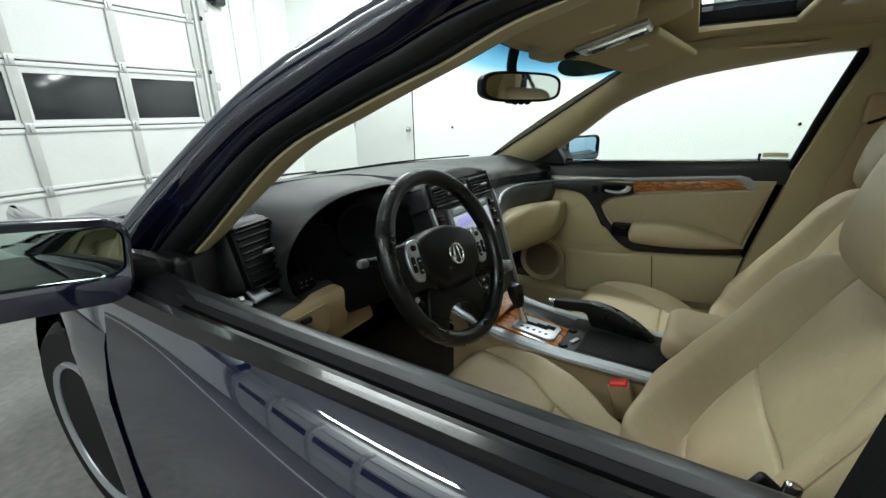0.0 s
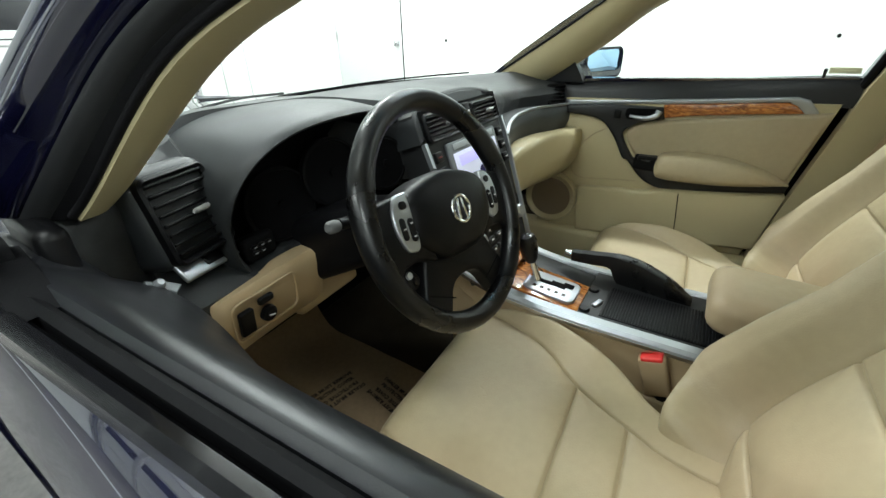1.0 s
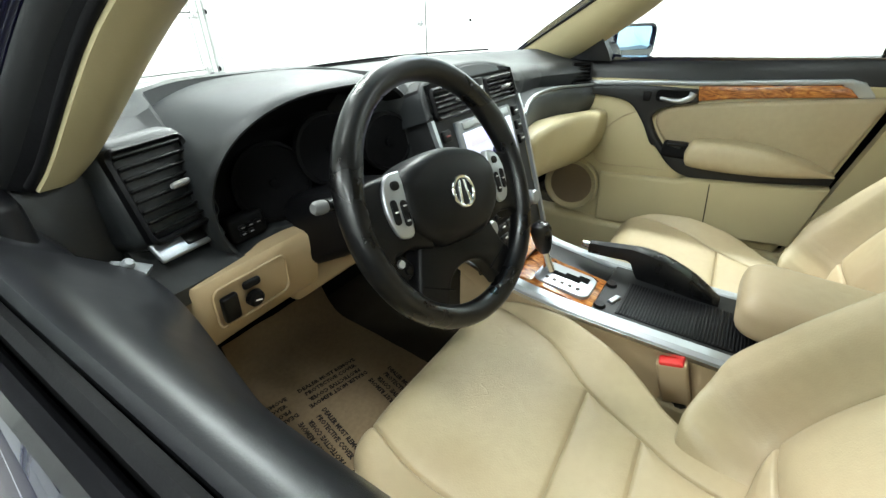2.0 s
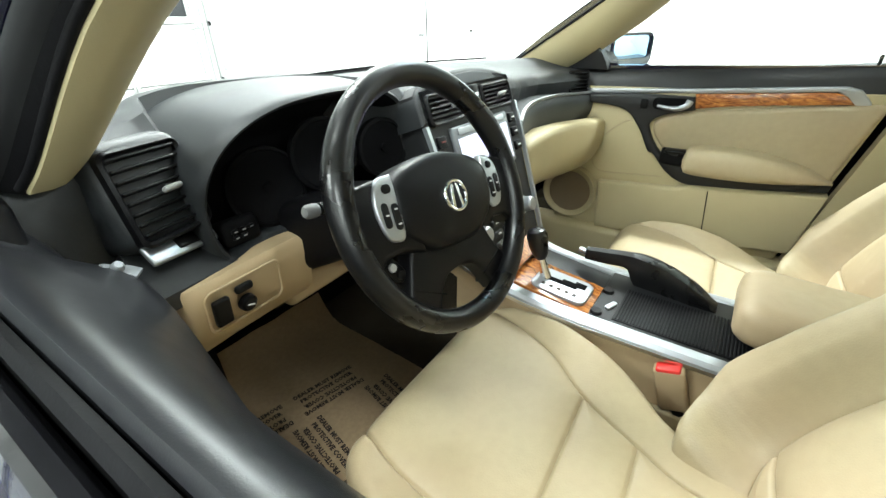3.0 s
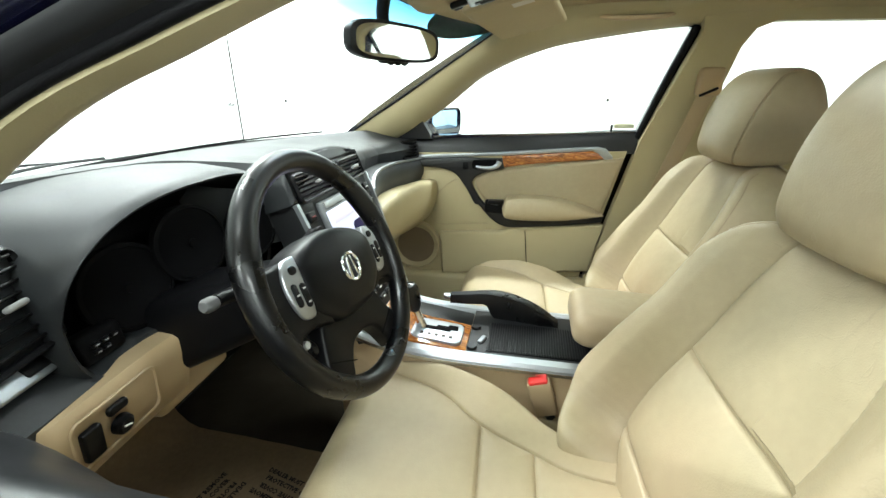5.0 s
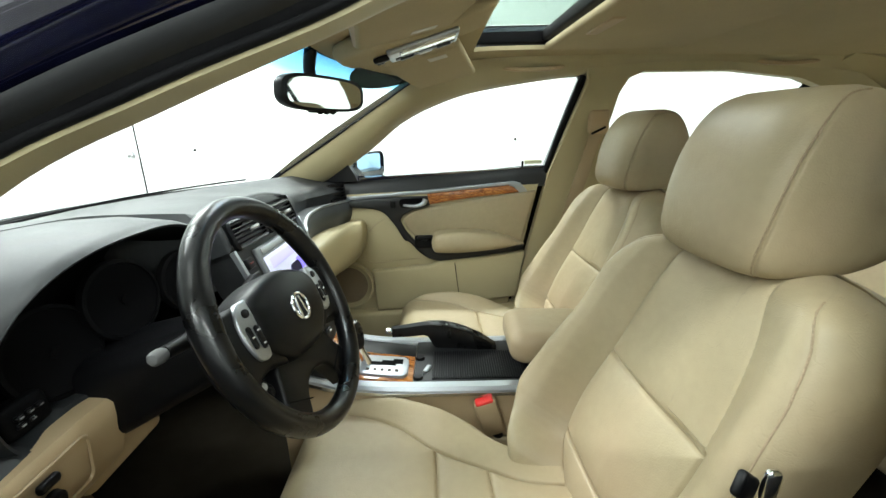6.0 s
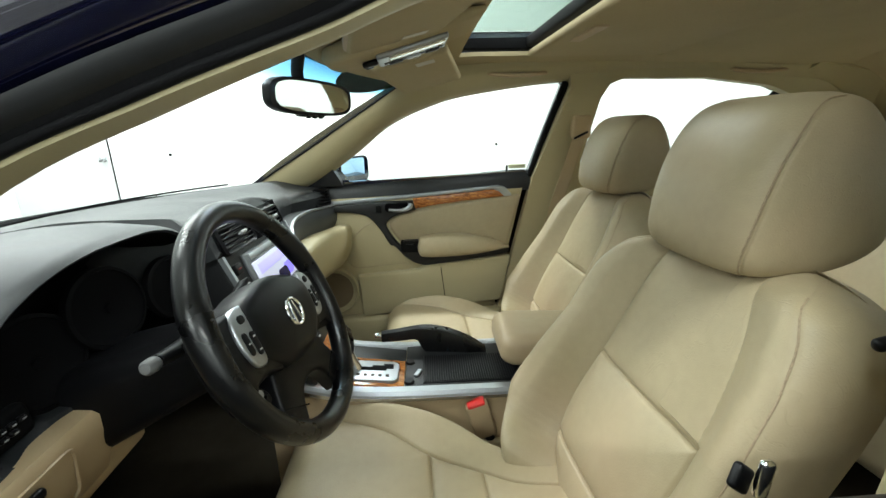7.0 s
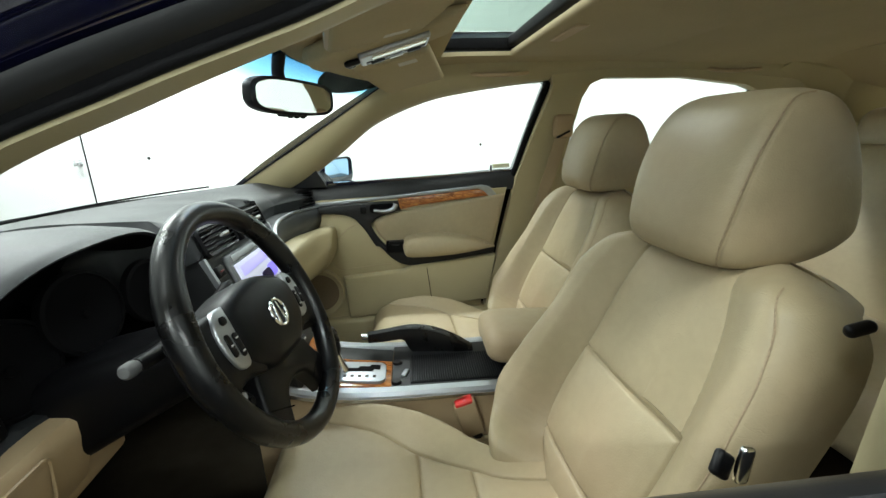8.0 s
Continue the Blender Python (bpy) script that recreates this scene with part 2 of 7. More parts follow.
CONCRETE = shade("grey_concrete", (0.165, 0.158, 0.152), 0.7, vary=0.32, scale=1.8, fine=0.16, fscale=30, bump=0.4, bscale=80, bdist=0.003, rvary=0.12)
STICKER = shade("cream_paper_sticker", (0.7, 0.65, 0.42), 0.6, vary=0.05)

# ---- shape helpers ----
def V(*a):
    return Vector(a)


def finish(bm, name, mat, smooth=True):
    bmesh.ops.remove_doubles(bm, verts=bm.verts, dist=1e-6)
    bmesh.ops.recalc_face_normals(bm, faces=bm.faces)
    me = bpy.data.meshes.new(name)
    bm.to_mesh(me)
    bm.free()
    me.materials.append(mat)
    if smooth:
        for p in me.polygons:
            p.use_smooth = True
        me.set_sharp_from_angle(angle=radians(38))
    return me


def part(name, bm, mat, parent=None, label="", smooth=True):
    ob = new(name, finish(bm, name, mat, smooth))
    if parent is not None:
        ob.parent = parent
    if label:
        ob["label"] = label
    return ob


def thing(name, label, category, group="", kind="", at=(0, 0, 0)):
    ob = new(name)
    ob.empty_display_size = 0.1
    ob.location = at
    return tagged(ob, label, category, group, kind)


def spline(pts, n=24):
    """Smooth curve through points (any dimension)."""
    P = [np.array(p, float) for p in pts]
    if len(P) == 2:
        return [P[0] + (P[1] - P[0]) * i / n for i in range(n + 1)]
    P = [2 * P[0] - P[1]] + P + [2 * P[-1] - P[-2]]
    seg = len(P) - 3
    out = []
    for k in range(n + 1):
        s = min(k / n * seg, seg - 1e-9)
        i, t = int(s), s - int(s)
        a, b, c, d = P[i:i + 4]
        out.append(0.5 * (2 * b + (c - a) * t + (2 * a - 5 * b + 4 * c - d) * t * t + (3 * b - a - 3 * c + d) * t ** 3))
    return out


def loft(bm, rings, closed=True, cap=True, loop=False):
    rows = [[bm.verts.new(tuple(p)) for p in r] for r in rings]
    n = len(rows[0])
    pairs = list(zip(rows, rows[1:])) + ([(rows[-1], rows[0])] if loop else [])
    for a, b in pairs:
        for i in range(n if closed else n - 1):
            j = (i + 1) % n
            try:
                bm.faces.new((a[i], a[j], b[j], b[i]))
            except ValueError:
                pass
    if cap and closed and not loop:
        for r in (rows[0], rows[-1]):
            try:
                bm.faces.new(r)
            except ValueError:
                pass
    return rows


def ring2(w, h, r, n=4, p=None):
    """A rounded rectangle, centred, as 2D points."""
    r = min(r, w / 2 - 1e-5, h / 2 - 1e-5)
    out = []
    for cx, cy, a0 in ((w / 2 - r, h / 2 - r, 0), (-w / 2 + r, h / 2 - r, 90), (-w / 2 + r, -h / 2 + r, 180), (w / 2 - r, -h / 2 + r, 270)):
        for i in range(n + 1):
            a = radians(a0 + 90 * i / n)
            out.append((cx + r * math.cos(a), cy + r * math.sin(a)))
    return out


def rbox(bm, size, r=0.006, m=None, n=3):
    """A box with rounded edges, centred on m."""
    m = m or Matrix()
    w, d, h = size
    r = min(r, w / 2.01, d / 2.01, h / 2.01)
    rings = []
    for z, ins in [(-h / 2, r)] + [(-h / 2 + r - r * math.cos(radians(90 * k / n)), r - r * math.sin(radians(90 * k / n))) for k in range(1, n + 1)]:
        rings.append((z, ins))
    rings += [(-z, ins) for z, ins in reversed(rings)]
    loft(bm, [[m @ V(x, y, z) for x, y in ring2(w - 2 * ins, d - 2 * ins, max(r - ins * 0.3, 1e-4))] for z, ins in rings])


def prism(bm, outline, h, m=None, bevel=0.0, dome=0.0):
    """A 2D outline raised by h along local z, its top edge rounded by bevel."""
    m = m or Matrix()
    c = np.mean(np.array(outline), axis=0)
    O = [np.array(p, float) for p in outline]

    def inset(d):
        n, out = len(O), []
        area = sum(O[i][0] * O[(i + 1) % n][1] - O[(i + 1) % n][0] * O[i][1] for i in range(n))
        s = 1 if area > 0 else -1
        for i in range(n):
            e1, e2 = O[i] - O[i - 1], O[(i + 1) % n] - O[i]
            n1, n2 = np.array([-e1[1], e1[0]]), np.array([-e2[1], e2[0]])
            n1, n2 = n1 / (np.linalg.norm(n1) + 1e-9), n2 / (np.linalg.norm(n2) + 1e-9)
            v = n1 + n2
            v = v / (np.linalg.norm(v) + 1e-9)
            out.append(O[i] + s * v * d)
        return out
    steps = [(0, 0.0)]
    if bevel:
        steps += [(h - bevel + bevel * math.sin(radians(a)), bevel * (1 - math.cos(radians(a)))) for a in (0, 30, 60, 90)]
    else:
        steps += [(h, 0.0)]
    rows = loft(bm, [[m @ V(p[0], p[1], z) for p in inset(d)] for z, d in steps], cap=False)
    bm.faces.new(rows[0])
    if dome:
        cv = bm.verts.new(m @ V(c[0], c[1], h + dome))
        top = rows[-1]
        for i in range(len(top)):
            bm.faces.new((top[i], top[(i + 1) % len(top)], cv))
    else:
        bm.faces.new(rows[-1])


def frames(path, up=(0, 0, 1), loop=False):
    P = [Vector(p) for p in path]
    out = []
    n = len(P)
    for i in range(n):
        a, b = (P[i - 1], P[(i + 1) % n]) if loop else (P[max(i - 1, 0)], P[min(i + 1, n - 1)])
        t = (b - a).normalized()
        s = t.cross(Vector(up)).normalized()
        u = s.cross(t)
        out.append((P[i], s, u))
    return out


def sweep(bm, path, profile, up=(0, 0, 1), closed=True, cap=True, loop=False, scale=None):
    """A 2D profile carried along a 3D path."""
    rings = []
    for k, (p, s, u) in enumerate(frames(path, up, loop)):
        f = scale[k] if scale else 1
        rings.append([p + s * x * f + u * y * f for x, y in profile])
    loft(bm, rings, closed, cap, loop)


def tube(bm, path, r, n=10, up=(0, 0, 1), loop=False, scale=None):
    sweep(bm, path, [(r * math.cos(2 * math.pi * i / n), r * math.sin(2 * math.pi * i / n)) for i in range(n)], up, loop=loop, scale=scale)


def lathe(bm, prof, m=None, n=24):
    """A profile of (radius, height) turned about local z."""
    m = m or Matrix()
    loft(bm, [[m @ V(r * math.cos(2 * math.pi * i / n), r * math.sin(2 * math.pi * i / n), z) for i in range(n)] for r, z in prof])


def sheet(bm, grid, thick=None):
    """A grid of points as a surface; thick: offset vector for a back side."""
    loft(bm, grid, closed=False, cap=False)
    if thick is not None:
        t = Vector(thick)
        loft(bm, [[Vector(p) + t for p in r] for r in grid], closed=False, cap=False)
        edge = list(grid[0]) + [r[-1] for r in grid[1:]] + list(reversed(grid[-1]))[1:] + [r[0] for r in reversed(grid)][1:-1]
        loft(bm, [edge, [Vector(p) + t for p in edge]], closed=True, cap=False)


def holed(bm, outer, holes, place, d0, d1):
    """A flat outline with holes, laid by place(u, v, depth) between two depths."""
    for d in (d0, d1):
        edges = []
        for lp in [outer] + holes:
            vs = [bm.verts.new(place(u, v, d)) for u, v in lp]
            edges += [bm.edges.new((vs[i], vs[(i + 1) % len(vs)])) for i in range(len(vs))]
        bmesh.ops.triangle_fill(bm, use_beauty=True, use_dissolve=False, edges=edges)
    for lp in [outer] + holes:
        loft(bm, [[place(u, v, d0) for u, v in lp], [place(u, v, d1) for u, v in lp]], cap=False)


def smooth(a, b, x):
    t = max(0.0, min(1.0, (x - a) / (b - a)))
    return t * t * (3 - 2 * t)


# ---- the garage ----
def wall(name, size, at, mat, label):
    bm = bmesh.new()
    rbox(bm, size, 0.002, Matrix.Translation(at))
    return tagged(part(name, bm, mat, None, "", False), label, "wall" if "wall" in name else name.split("_")[0], kind="structure")


X0, X1, Y0, Y1 = ROOM
wall("floor", (X1 - X0 + 0.6, Y1 - Y0 + 0.6, 0.2), ((X0 + X1) / 2, (Y0 + Y1) / 2, -0.1), CONCRETE, "grey stained concrete garage floor")
wall("ceiling", (X1 - X0 + 0.6, Y1 - Y0 + 0.6, 0.2), ((X0 + X1) / 2, (Y0 + Y1) / 2, CEIL + 0.1), CEILP, "plain white painted garage ceiling")
wall("wall_west", (0.2, Y1 - Y0 + 0.4, CEIL), (X0 - 0.1, (Y0 + Y1) / 2, CEIL / 2), WALL, "white painted garage wall")
wall("wall_south", (X1 - X0, 0.2, CEIL), ((X0 + X1) / 2, Y0 - 0.1, CEIL / 2), WALL, "white painted garage wall")
# east wall with a doorway, north wall with the wide garage doorway
DY0, DY1, DH = 2.53, 3.45, 2.1
bm = bmesh.new()
holed(bm, [(Y0, 0), (DY0, 0), (DY0, DH), (DY1, DH), (DY1, 0), (Y1, 0), (Y1, CEIL), (Y0, CEIL)], [], lambda u, v, d: V(X1 + d, u, v), 0.0, 0.2)
tagged(part("wall_east", bm, WALL, None, "", False), "bright white painted garage wall", "wall", kind="structure")
GX0, GX1, GH = -1.7, 2.02, 2.75
bm = bmesh.new()
holed(bm, [(X0, 0), (GX0, 0), (GX0, GH), (GX1, GH), (GX1, 0), (X1, 0), (X1, CEIL), (X0, CEIL)], [], lambda u, v, d: V(u, Y1 + d, v), 0.0, 0.2)
tagged(part("wall_north", bm, WALL, None, "", False), "white painted garage wall round the roller door", "wall", kind="structure")

# side door in the east wall
sd = thing("door_1", "white painted flush steel side door, shut", "door", kind="structure", at=(X1, DY0, 0))
sd.location = (0, 0, 0)
bm = bmesh.new()
rbox(bm, (0.045, DY1 - DY0 - 0.020, DH - 0.02), 0.004, Matrix.Translation((X1 + 0.028, (DY0 + DY1) / 2 + 0.008, DH / 2)))
leaf = part("leaf", bm, DOORMETAL, sd)
bm = bmesh.new()
for y0, s in ((DY0 - 0.0, -1),):
    rbox(bm, (0.03, 0.016, DH), 0.002, Matrix.Translation((X1 + 0.017, y0 + 0.009, DH / 2)))
part("door_gap", bm, DARKHOLE, sd)
bm = bmesh.new()
lathe(bm, [(0.0, 0), (0.03, 0.0), (0.03, 0.008), (0.012, 0.012), (0.012, 0.035), (0.026, 0.045), (0.028, 0.06), (0.015, 0.068), (0.0, 0.069)], pose(X1 + 0.008, DY0 + 0.07, 0.98, 0, -90, 0))
part("knob", bm, CHROME, leaf, "round steel door knob")
bm = bmesh.new()
for k, z in enumerate((0.3, 1.05, 1.8)):
    rbox(bm, (0.008, 0.03, 0.1), 0.002, Matrix.Translation((X1 + 0.003, DY1 - 0.004, z)))
part("hinges", bm, GALV, sd)

# anchors left in the wall
for y, z in ((2.01, 1.0), (-1.06, 1.01), (-2.55, 1.62)):
    bm = bmesh.new()
    lathe(bm, [(0, 0), (0.013, 0), (0.013, 0.006), (0.006, 0.01), (0, 0.01)], pose(X1 - 0.001, y, z, 0, -90, 0), 10)
    tagged(part("wall_anchor", bm, RUBBER), "small dark screw anchor in the wall", "anchor", "wall anchors")

# sectional garage door
gd = thing("garage_door", "white steel sectional garage door with a window row", "garage door", kind="structure")
PH = 0.535
rows_z = [0.04 + PH * i for i in range(5)]
stiles = [-1.62, -0.415, 0.39, 1.2, 1.95]
for i, z in enumerate(rows_z):
    win = i == 2
    bm = bmesh.new()
    holes = []
    if win:
        for a, b in zip(stiles, stiles[1:]):
            holes.append([(a + 0.06, z + 0.06), (b - 0.06, z + 0.06), (b - 0.06, z + PH - 0.1), (a + 0.06, z + PH - 0.1)])
    holed(bm, [(GX0 + 0.01, z), (GX1 - 0.01, z), (GX1 - 0.01, z + PH - 0.008), (GX0 + 0.01, z + PH - 0.008)], holes, lambda u, v, d: V(u, Y1 + d, v), 0.03, 0.07)
    sec = part("section", bm, DOORMETAL, gd, "", False)
    bm = bmesh.new()
    for zz in (z + 0.018, z + PH - 0.03):
        rbox(bm, (GX1 - GX0 - 0.03, 0.022, 0.034), 0.006, Matrix.Translation(((GX0 + GX1) / 2, Y1 + 0.022, zz)))
    part("rail", bm, DOORMETAL, sec)
    for s in stiles:
        bm = bmesh.new()
        rbox(bm, (0.075, 0.03, PH - 0.07), 0.008, Matrix.Translation((s, Y1 + 0.018, z + PH / 2 - 0.006)))
        part("stile", bm, STEEL, sec)
        bm = bmesh.new()
        rbox(bm, (0.06, 0.012, 0.09), 0.003, Matrix.Translation((s, Y1 + 0.0, z + PH - 0.008)))
        rbox(bm, (0.02, 0.02, 0.07), 0.006, Matrix.Translation((s, Y1 - 0.008, z + PH - 0.008)))
        part("hinge", bm, GALV, sec)
    if win:
        for a, b in zip(stiles, stiles[1:]):
            bm = bmesh.new()
            rbox(bm, (b - a - 0.115, 0.008, PH - 0.155), 0.002, Matrix.Translation(((a + b) / 2, Y1 + 0.05, z + PH / 2 - 0.02)))
            part("pane", bm, DARKGLASS, sec, "dark window pane")
bm = bmesh.new()
for x in (GX0 + 0.02, GX1 + 0.05):
    prof = [(-0.03, -0.02), (0.03, -0.02), (0.03, 0.02), (0.024, 0.02), (0.024, -0.014), (-0.03, -0.014)]
    sweep(bm, [V(x, Y1 - 0.04, 0.0), V(x, Y1 - 0.04, 1.4), V(x, Y1 - 0.04, 2.7)], prof, up=(0, 1, 0))
part("track", bm, GALV, gd, "galvanised steel door track")
bm = bmesh.new()
for k in range(3):
    rbox(bm, (0.05, 0.05, 0.09), 0.006, Matrix.Translation((GX1 + 0.1, Y1 - 0.04, 0.7 + 0.8 * k)))
part("track_bracket", bm, GALV, gd)
for z in (0.575, 1.11, 1.645, 2.18):
    bm = bmesh.new()
    lathe(bm, [(0, 0), (0.024, 0), (0.026, 0.012), (0.02, 0.02), (0.006, 0.022), (0.006, 0.06), (0, 0.06)], pose(GX1 + 0.02, Y1 - 0.05, z, 0, 90, 0), 14)
    part("roller", bm, BLACK, gd)
gd2 = copy_thing(gd, pose(Y1 + X0 + 0.085, 2.35, 0, 0, 0, 90))
gd2.name = "garage_door"
# door operator box on the wall
op = thing("door_opener", "dark grey chain hoist box beside the garage door", "door opener")
bm = bmesh.new()
rbox(bm, (0.12, 0.12, 0.16), 0.02, Matrix.Translation((2.28, Y1 - 0.062, 2.42)))
part("housing", bm, GREYPANEL, op)
bm = bmesh.new()
lathe(bm, [(0, 0), (0.06, 0), (0.065, 0.02), (0.06, 0.04), (0.02, 0.045), (0, 0.045)], pose(2.21, Y1 - 0.07, 2.42, 0, -90, 0), 20)
part("wheel", bm, BLACK, op)
# conduits on the north wall
for x in (2.45, 2.78):
    bm = bmesh.new()
    tube(bm, [V(x, Y1 - 0.014, 0.3), V(x, Y1 - 0.014, 1.7), V(x, Y1 - 0.014, CEIL - 0.02)], 0.013, 10, up=(0, 1, 0))
    tagged(part("conduit", bm, DOORMETAL), "white painted electrical conduit on the wall", "conduit", "wall conduits")
# ceiling tube fittings
for lx, ly, lw in LAMPS:
    fx = thing("ceiling_light", "white fluorescent tube fitting on the ceiling", "ceiling light", "ceiling lights")
    fx.location = (lx, ly, CEIL)
    bm = bmesh.new()
    rbox(bm, (0.26, 1.98, 0.06), 0.01, Matrix.Translation((0, 0, -0.03)))
    part("housing", bm, DOORMETAL, fx)
    for dx in (-0.06, 0.06):
        bm = bmesh.new()
        tube(bm, [V(dx, -0.94, -0.085), V(dx, 0, -0.085), V(dx, 0.94, -0.085)], 0.016, 10)
        part("tube", bm, glow_mat("lit_tube", (0.95, 1.0, 0.98), 6.0), fx)
# seams of the ceiling boards
bm = bmesh.new()
for y in (-4.0, -2.8, -1.6, -0.4, 0.8, 2.0, 3.2):
    rbox(bm, (X1 - X0 - 0.01, 0.006, 0.004), 0.001, Matrix.Translation(((X0 + X1) / 2, y, CEIL - 0.0015)))
tagged(part("ceiling_seam", bm, GREYP, None, "", False), "thin joint lines between ceiling boards", "trim", kind="structure")

# white strip added on the floor beside the car, for its reflection in the paint
bm = bmesh.new()
rbox(bm, (0.09, 6.0, 0.004), 0.001, Matrix.Translation((-2.3, 1.2, 0.0045)))
tagged(part("floor_line", bm, DOORMETAL, None, "", False), "white floor strip added for its reflection in the door", "marking", kind="structure")

# ---- the car: shell ----
car = thing("car", "dark blue four-door sedan with a cream leather interior", "car")


def side(sgn, tilt=0.5):
    """Lays (y, z, depth) on a car side that leans in above the belt."""
    return lambda y, z, d: V(sgn * (0.76 - tilt * max(z - 0.95, 0) + d), y, z)


def strip_between(bm, a, b, n=40, bulge=0.0, out=(0, 0, 0), m=5):
    """A rounded band between two curves."""
    A, B = spline(a, n), spline(b, n)
    o = np.array(out, float)
    rows = []
    for p, q in zip(A, B):
        r = []
        for k in range(m + 1):
            t = k / m
            r.append(V(*(p + (q - p) * t + o * bulge * math.sin(math.pi * t))))
        for k in range(m, -1, -1):
            t = k / m
            r.append(V(*(p + (q - p) * t - o * 0.012)))
        rows.append(r)
    loft(bm, rows)


# driver's A-pillar: windshield edge, cabin ridge, trim edge, door frame, outer edge
W_D = [(-0.690, 0.43, 0.945), (-0.675, 0.37, 0.98), (-0.622, 0.19, 1.10), (-0.585, 0.05, 1.175), (-0.555, -0.07, 1.225), (-0.535, -0.18, 1.262), (-0.52, -0.33, 1.30)]
I_D = [(-0.640, 0.35, 0.94), (-0.630, 0.31, 0.966), (-0.600, 0.13, 1.096), (-0.577, 0.02, 1.150), (-0.555, -0.10, 1.203), (-0.540, -0.20, 1.243), (-0.53, -0.33, 1.283)]
T_D = [(-0.705, 0.29, 0.940), (-0.693, 0.255, 0.972), (-0.664, 0.112, 1.092), (-0.636, -0.01, 1.152), (-0.610, -0.12, 1.198), (-0.592, -0.23, 1.243), (-0.572, -0.45, 1.287)]
O_D = [(-0.772, 0.38, 0.957), (-0.760, 0.342, 0.996), (-0.717, 0.19, 1.113), (-0.695, 0.10, 1.170), (-0.672, 0.0, 1.217), (-0.647, -0.125, 1.262), (-0.61, -0.45, 1.335)]


def mix(a, b, t, push=(0, 0, 0)):
    return [tuple(x + (y - x) * t + p for x, y, p in zip(u, v, push)) for u, v in zip(a, b)]


bm = bmesh.new()
I2 = I_D + [(-0.53, -0.6, 1.30), (-0.53, -1.1, 1.305)]
W2 = W_D + [(-0.48, -0.6, 1.335), (-0.48, -1.1, 1.335)]
T2 = T_D + [(-0.575, -0.72, 1.297), (-0.575, -1.1, 1.30)]
rows = []
for t, i, w in zip(spline(T2, 50), spline(I2, 50), spline(W2, 50)):
    mid = (t + i) / 2 + np.array((0.004, -0.008, -0.004))
    rows.append([V(*t), V(*(t * 0.7 + i * 0.3 + (mid - (t + i) / 2) * 0.8)), V(*mid), V(*(t * 0.25 + i * 0.75 + (mid - (t + i) / 2) * 0.7)), V(*i),
                 V(*(i * 0.6 + w * 0.4 + np.array((0.008, -0.006, 0)))), V(*w), V(*(w + np.array((-0.012, 0.012, 0.008)))), V(*(t + np.array((-0.004, 0.02, 0.014))))])
loft(bm, rows)
pillar_d = part("a_pillar_trim", bm, CREAMTRIM, car, "cream plastic windshield pillar trim")
bm = bmesh.new()
tube(bm, [V(*p) for p in spline([tuple(np.array(p) + (-0.003, 0.006, 0.006)) for p in T2], 50)], 0.005, 10)
part("door_seal", bm, RUBBER, car, "black rubber door seal")

door_d = part("driver_door", (lambda b: (strip_between(b, mix(T_D, O_D, 0.10), mix(T_D, O_D, 0.29), 40, 0.002, (-0.6, 0.0, 0.3)), b)[1])(bmesh.new()), RUBBER)
tagged(door_d, "dark blue driver's door with its window lowered", "car door")
bm = bmesh.new()
strip_between(bm, mix(T_D, O_D, 0.27, (-0.006, 0, 0)), mix(T_D, O_D, 0.46, (-0.006, 0, 0)), 40, 0.003, (-0.8, 0.0, 0.3))
part("window_frame", bm, SATIN, door_d, "satin black window frame")
bm = bmesh.new()
strip_between(bm, mix(T_D, O_D, 0.52, (-0.004, 0, 0)), mix(T_D, O_D, 1.0), 40, 0.018, (-0.85, -0.1, 0.4), 12)
part("a_pillar_skin", bm, PAINT, car, "glossy dark blue painted windshield pillar")
O2 = mix(O_D, O_D, 0, (0.011, 0.016, 0.022))
bm = bmesh.new()
strip_between(bm, mix(T_D, O_D, 1.0, (0.002, 0.001, 0.001)), O2, 40, 0.006, (-0.9, 0.0, 0.4))
part("a_pillar_shoulder", bm, PAINT, car, "glossy dark blue rounded pillar edge")
bm = bmesh.new()
strip_between(bm, mix(O2, O2, 0, (0.003, 0, -0.002)), mix(W_D, W_D, 0, (-0.01, 0.03, 0.03)), 40, 0.006, (0, 0.3, 0.7))
part("windshield_surround", bm, PAINT, car, "dark blue painted windshield surround")
bm = bmesh.new()
strip_between(bm, mix(T_D, O_D, 0.44, (0.004, 0, 0)), mix(T_D, O_D, 0.54, (0.004, 0, 0)), 40)
part("frame_gap", bm, DARKHOLE, car)

# passenger's A-pillar trim: windshield edge to window edge, a broad rounded band
PW = [(0.715, 0.42, 0.945), (0.700, 0.39, 0.96), (0.632, 0.147, 1.095), (0.580, -0.02, 1.20), (0.538, -0.165, 1.284), (0.515, -0.26, 1.325)]
PE = [(0.745, 0.22, 0.935), (0.735, 0.17, 0.955), (0.695, 0.01, 1.06), (0.655, -0.12, 1.155), (0.615, -0.27, 1.218), (0.600, -0.42, 1.252)]
bm = bmesh.new()
rows = []
PW2 = PW + [(0.50, -0.6, 1.345), (0.50, -1.1, 1.348), (0.50, -1.7, 1.328)]
PE2 = PE + [(0.585, -0.73, 1.287), (0.585, -1.1, 1.305), (0.61, -1.62, 1.255)]
for w, e in zip(spline(PW2, 70), spline(PE2, 70)):
    r = []
    for k in range(7):
        t = k / 6
        r.append(V(*(w + (e - w) * t + np.array((-0.022, -0.014, -0.004)) * math.sin(math.pi * t) ** 0.7)))
    r += [V(*(e + np.array((0.03, 0.012, 0.004)))), V(*(w + np.array((0.022, -0.004, 0.0))))]
    rows.append(r)
loft(bm, rows)
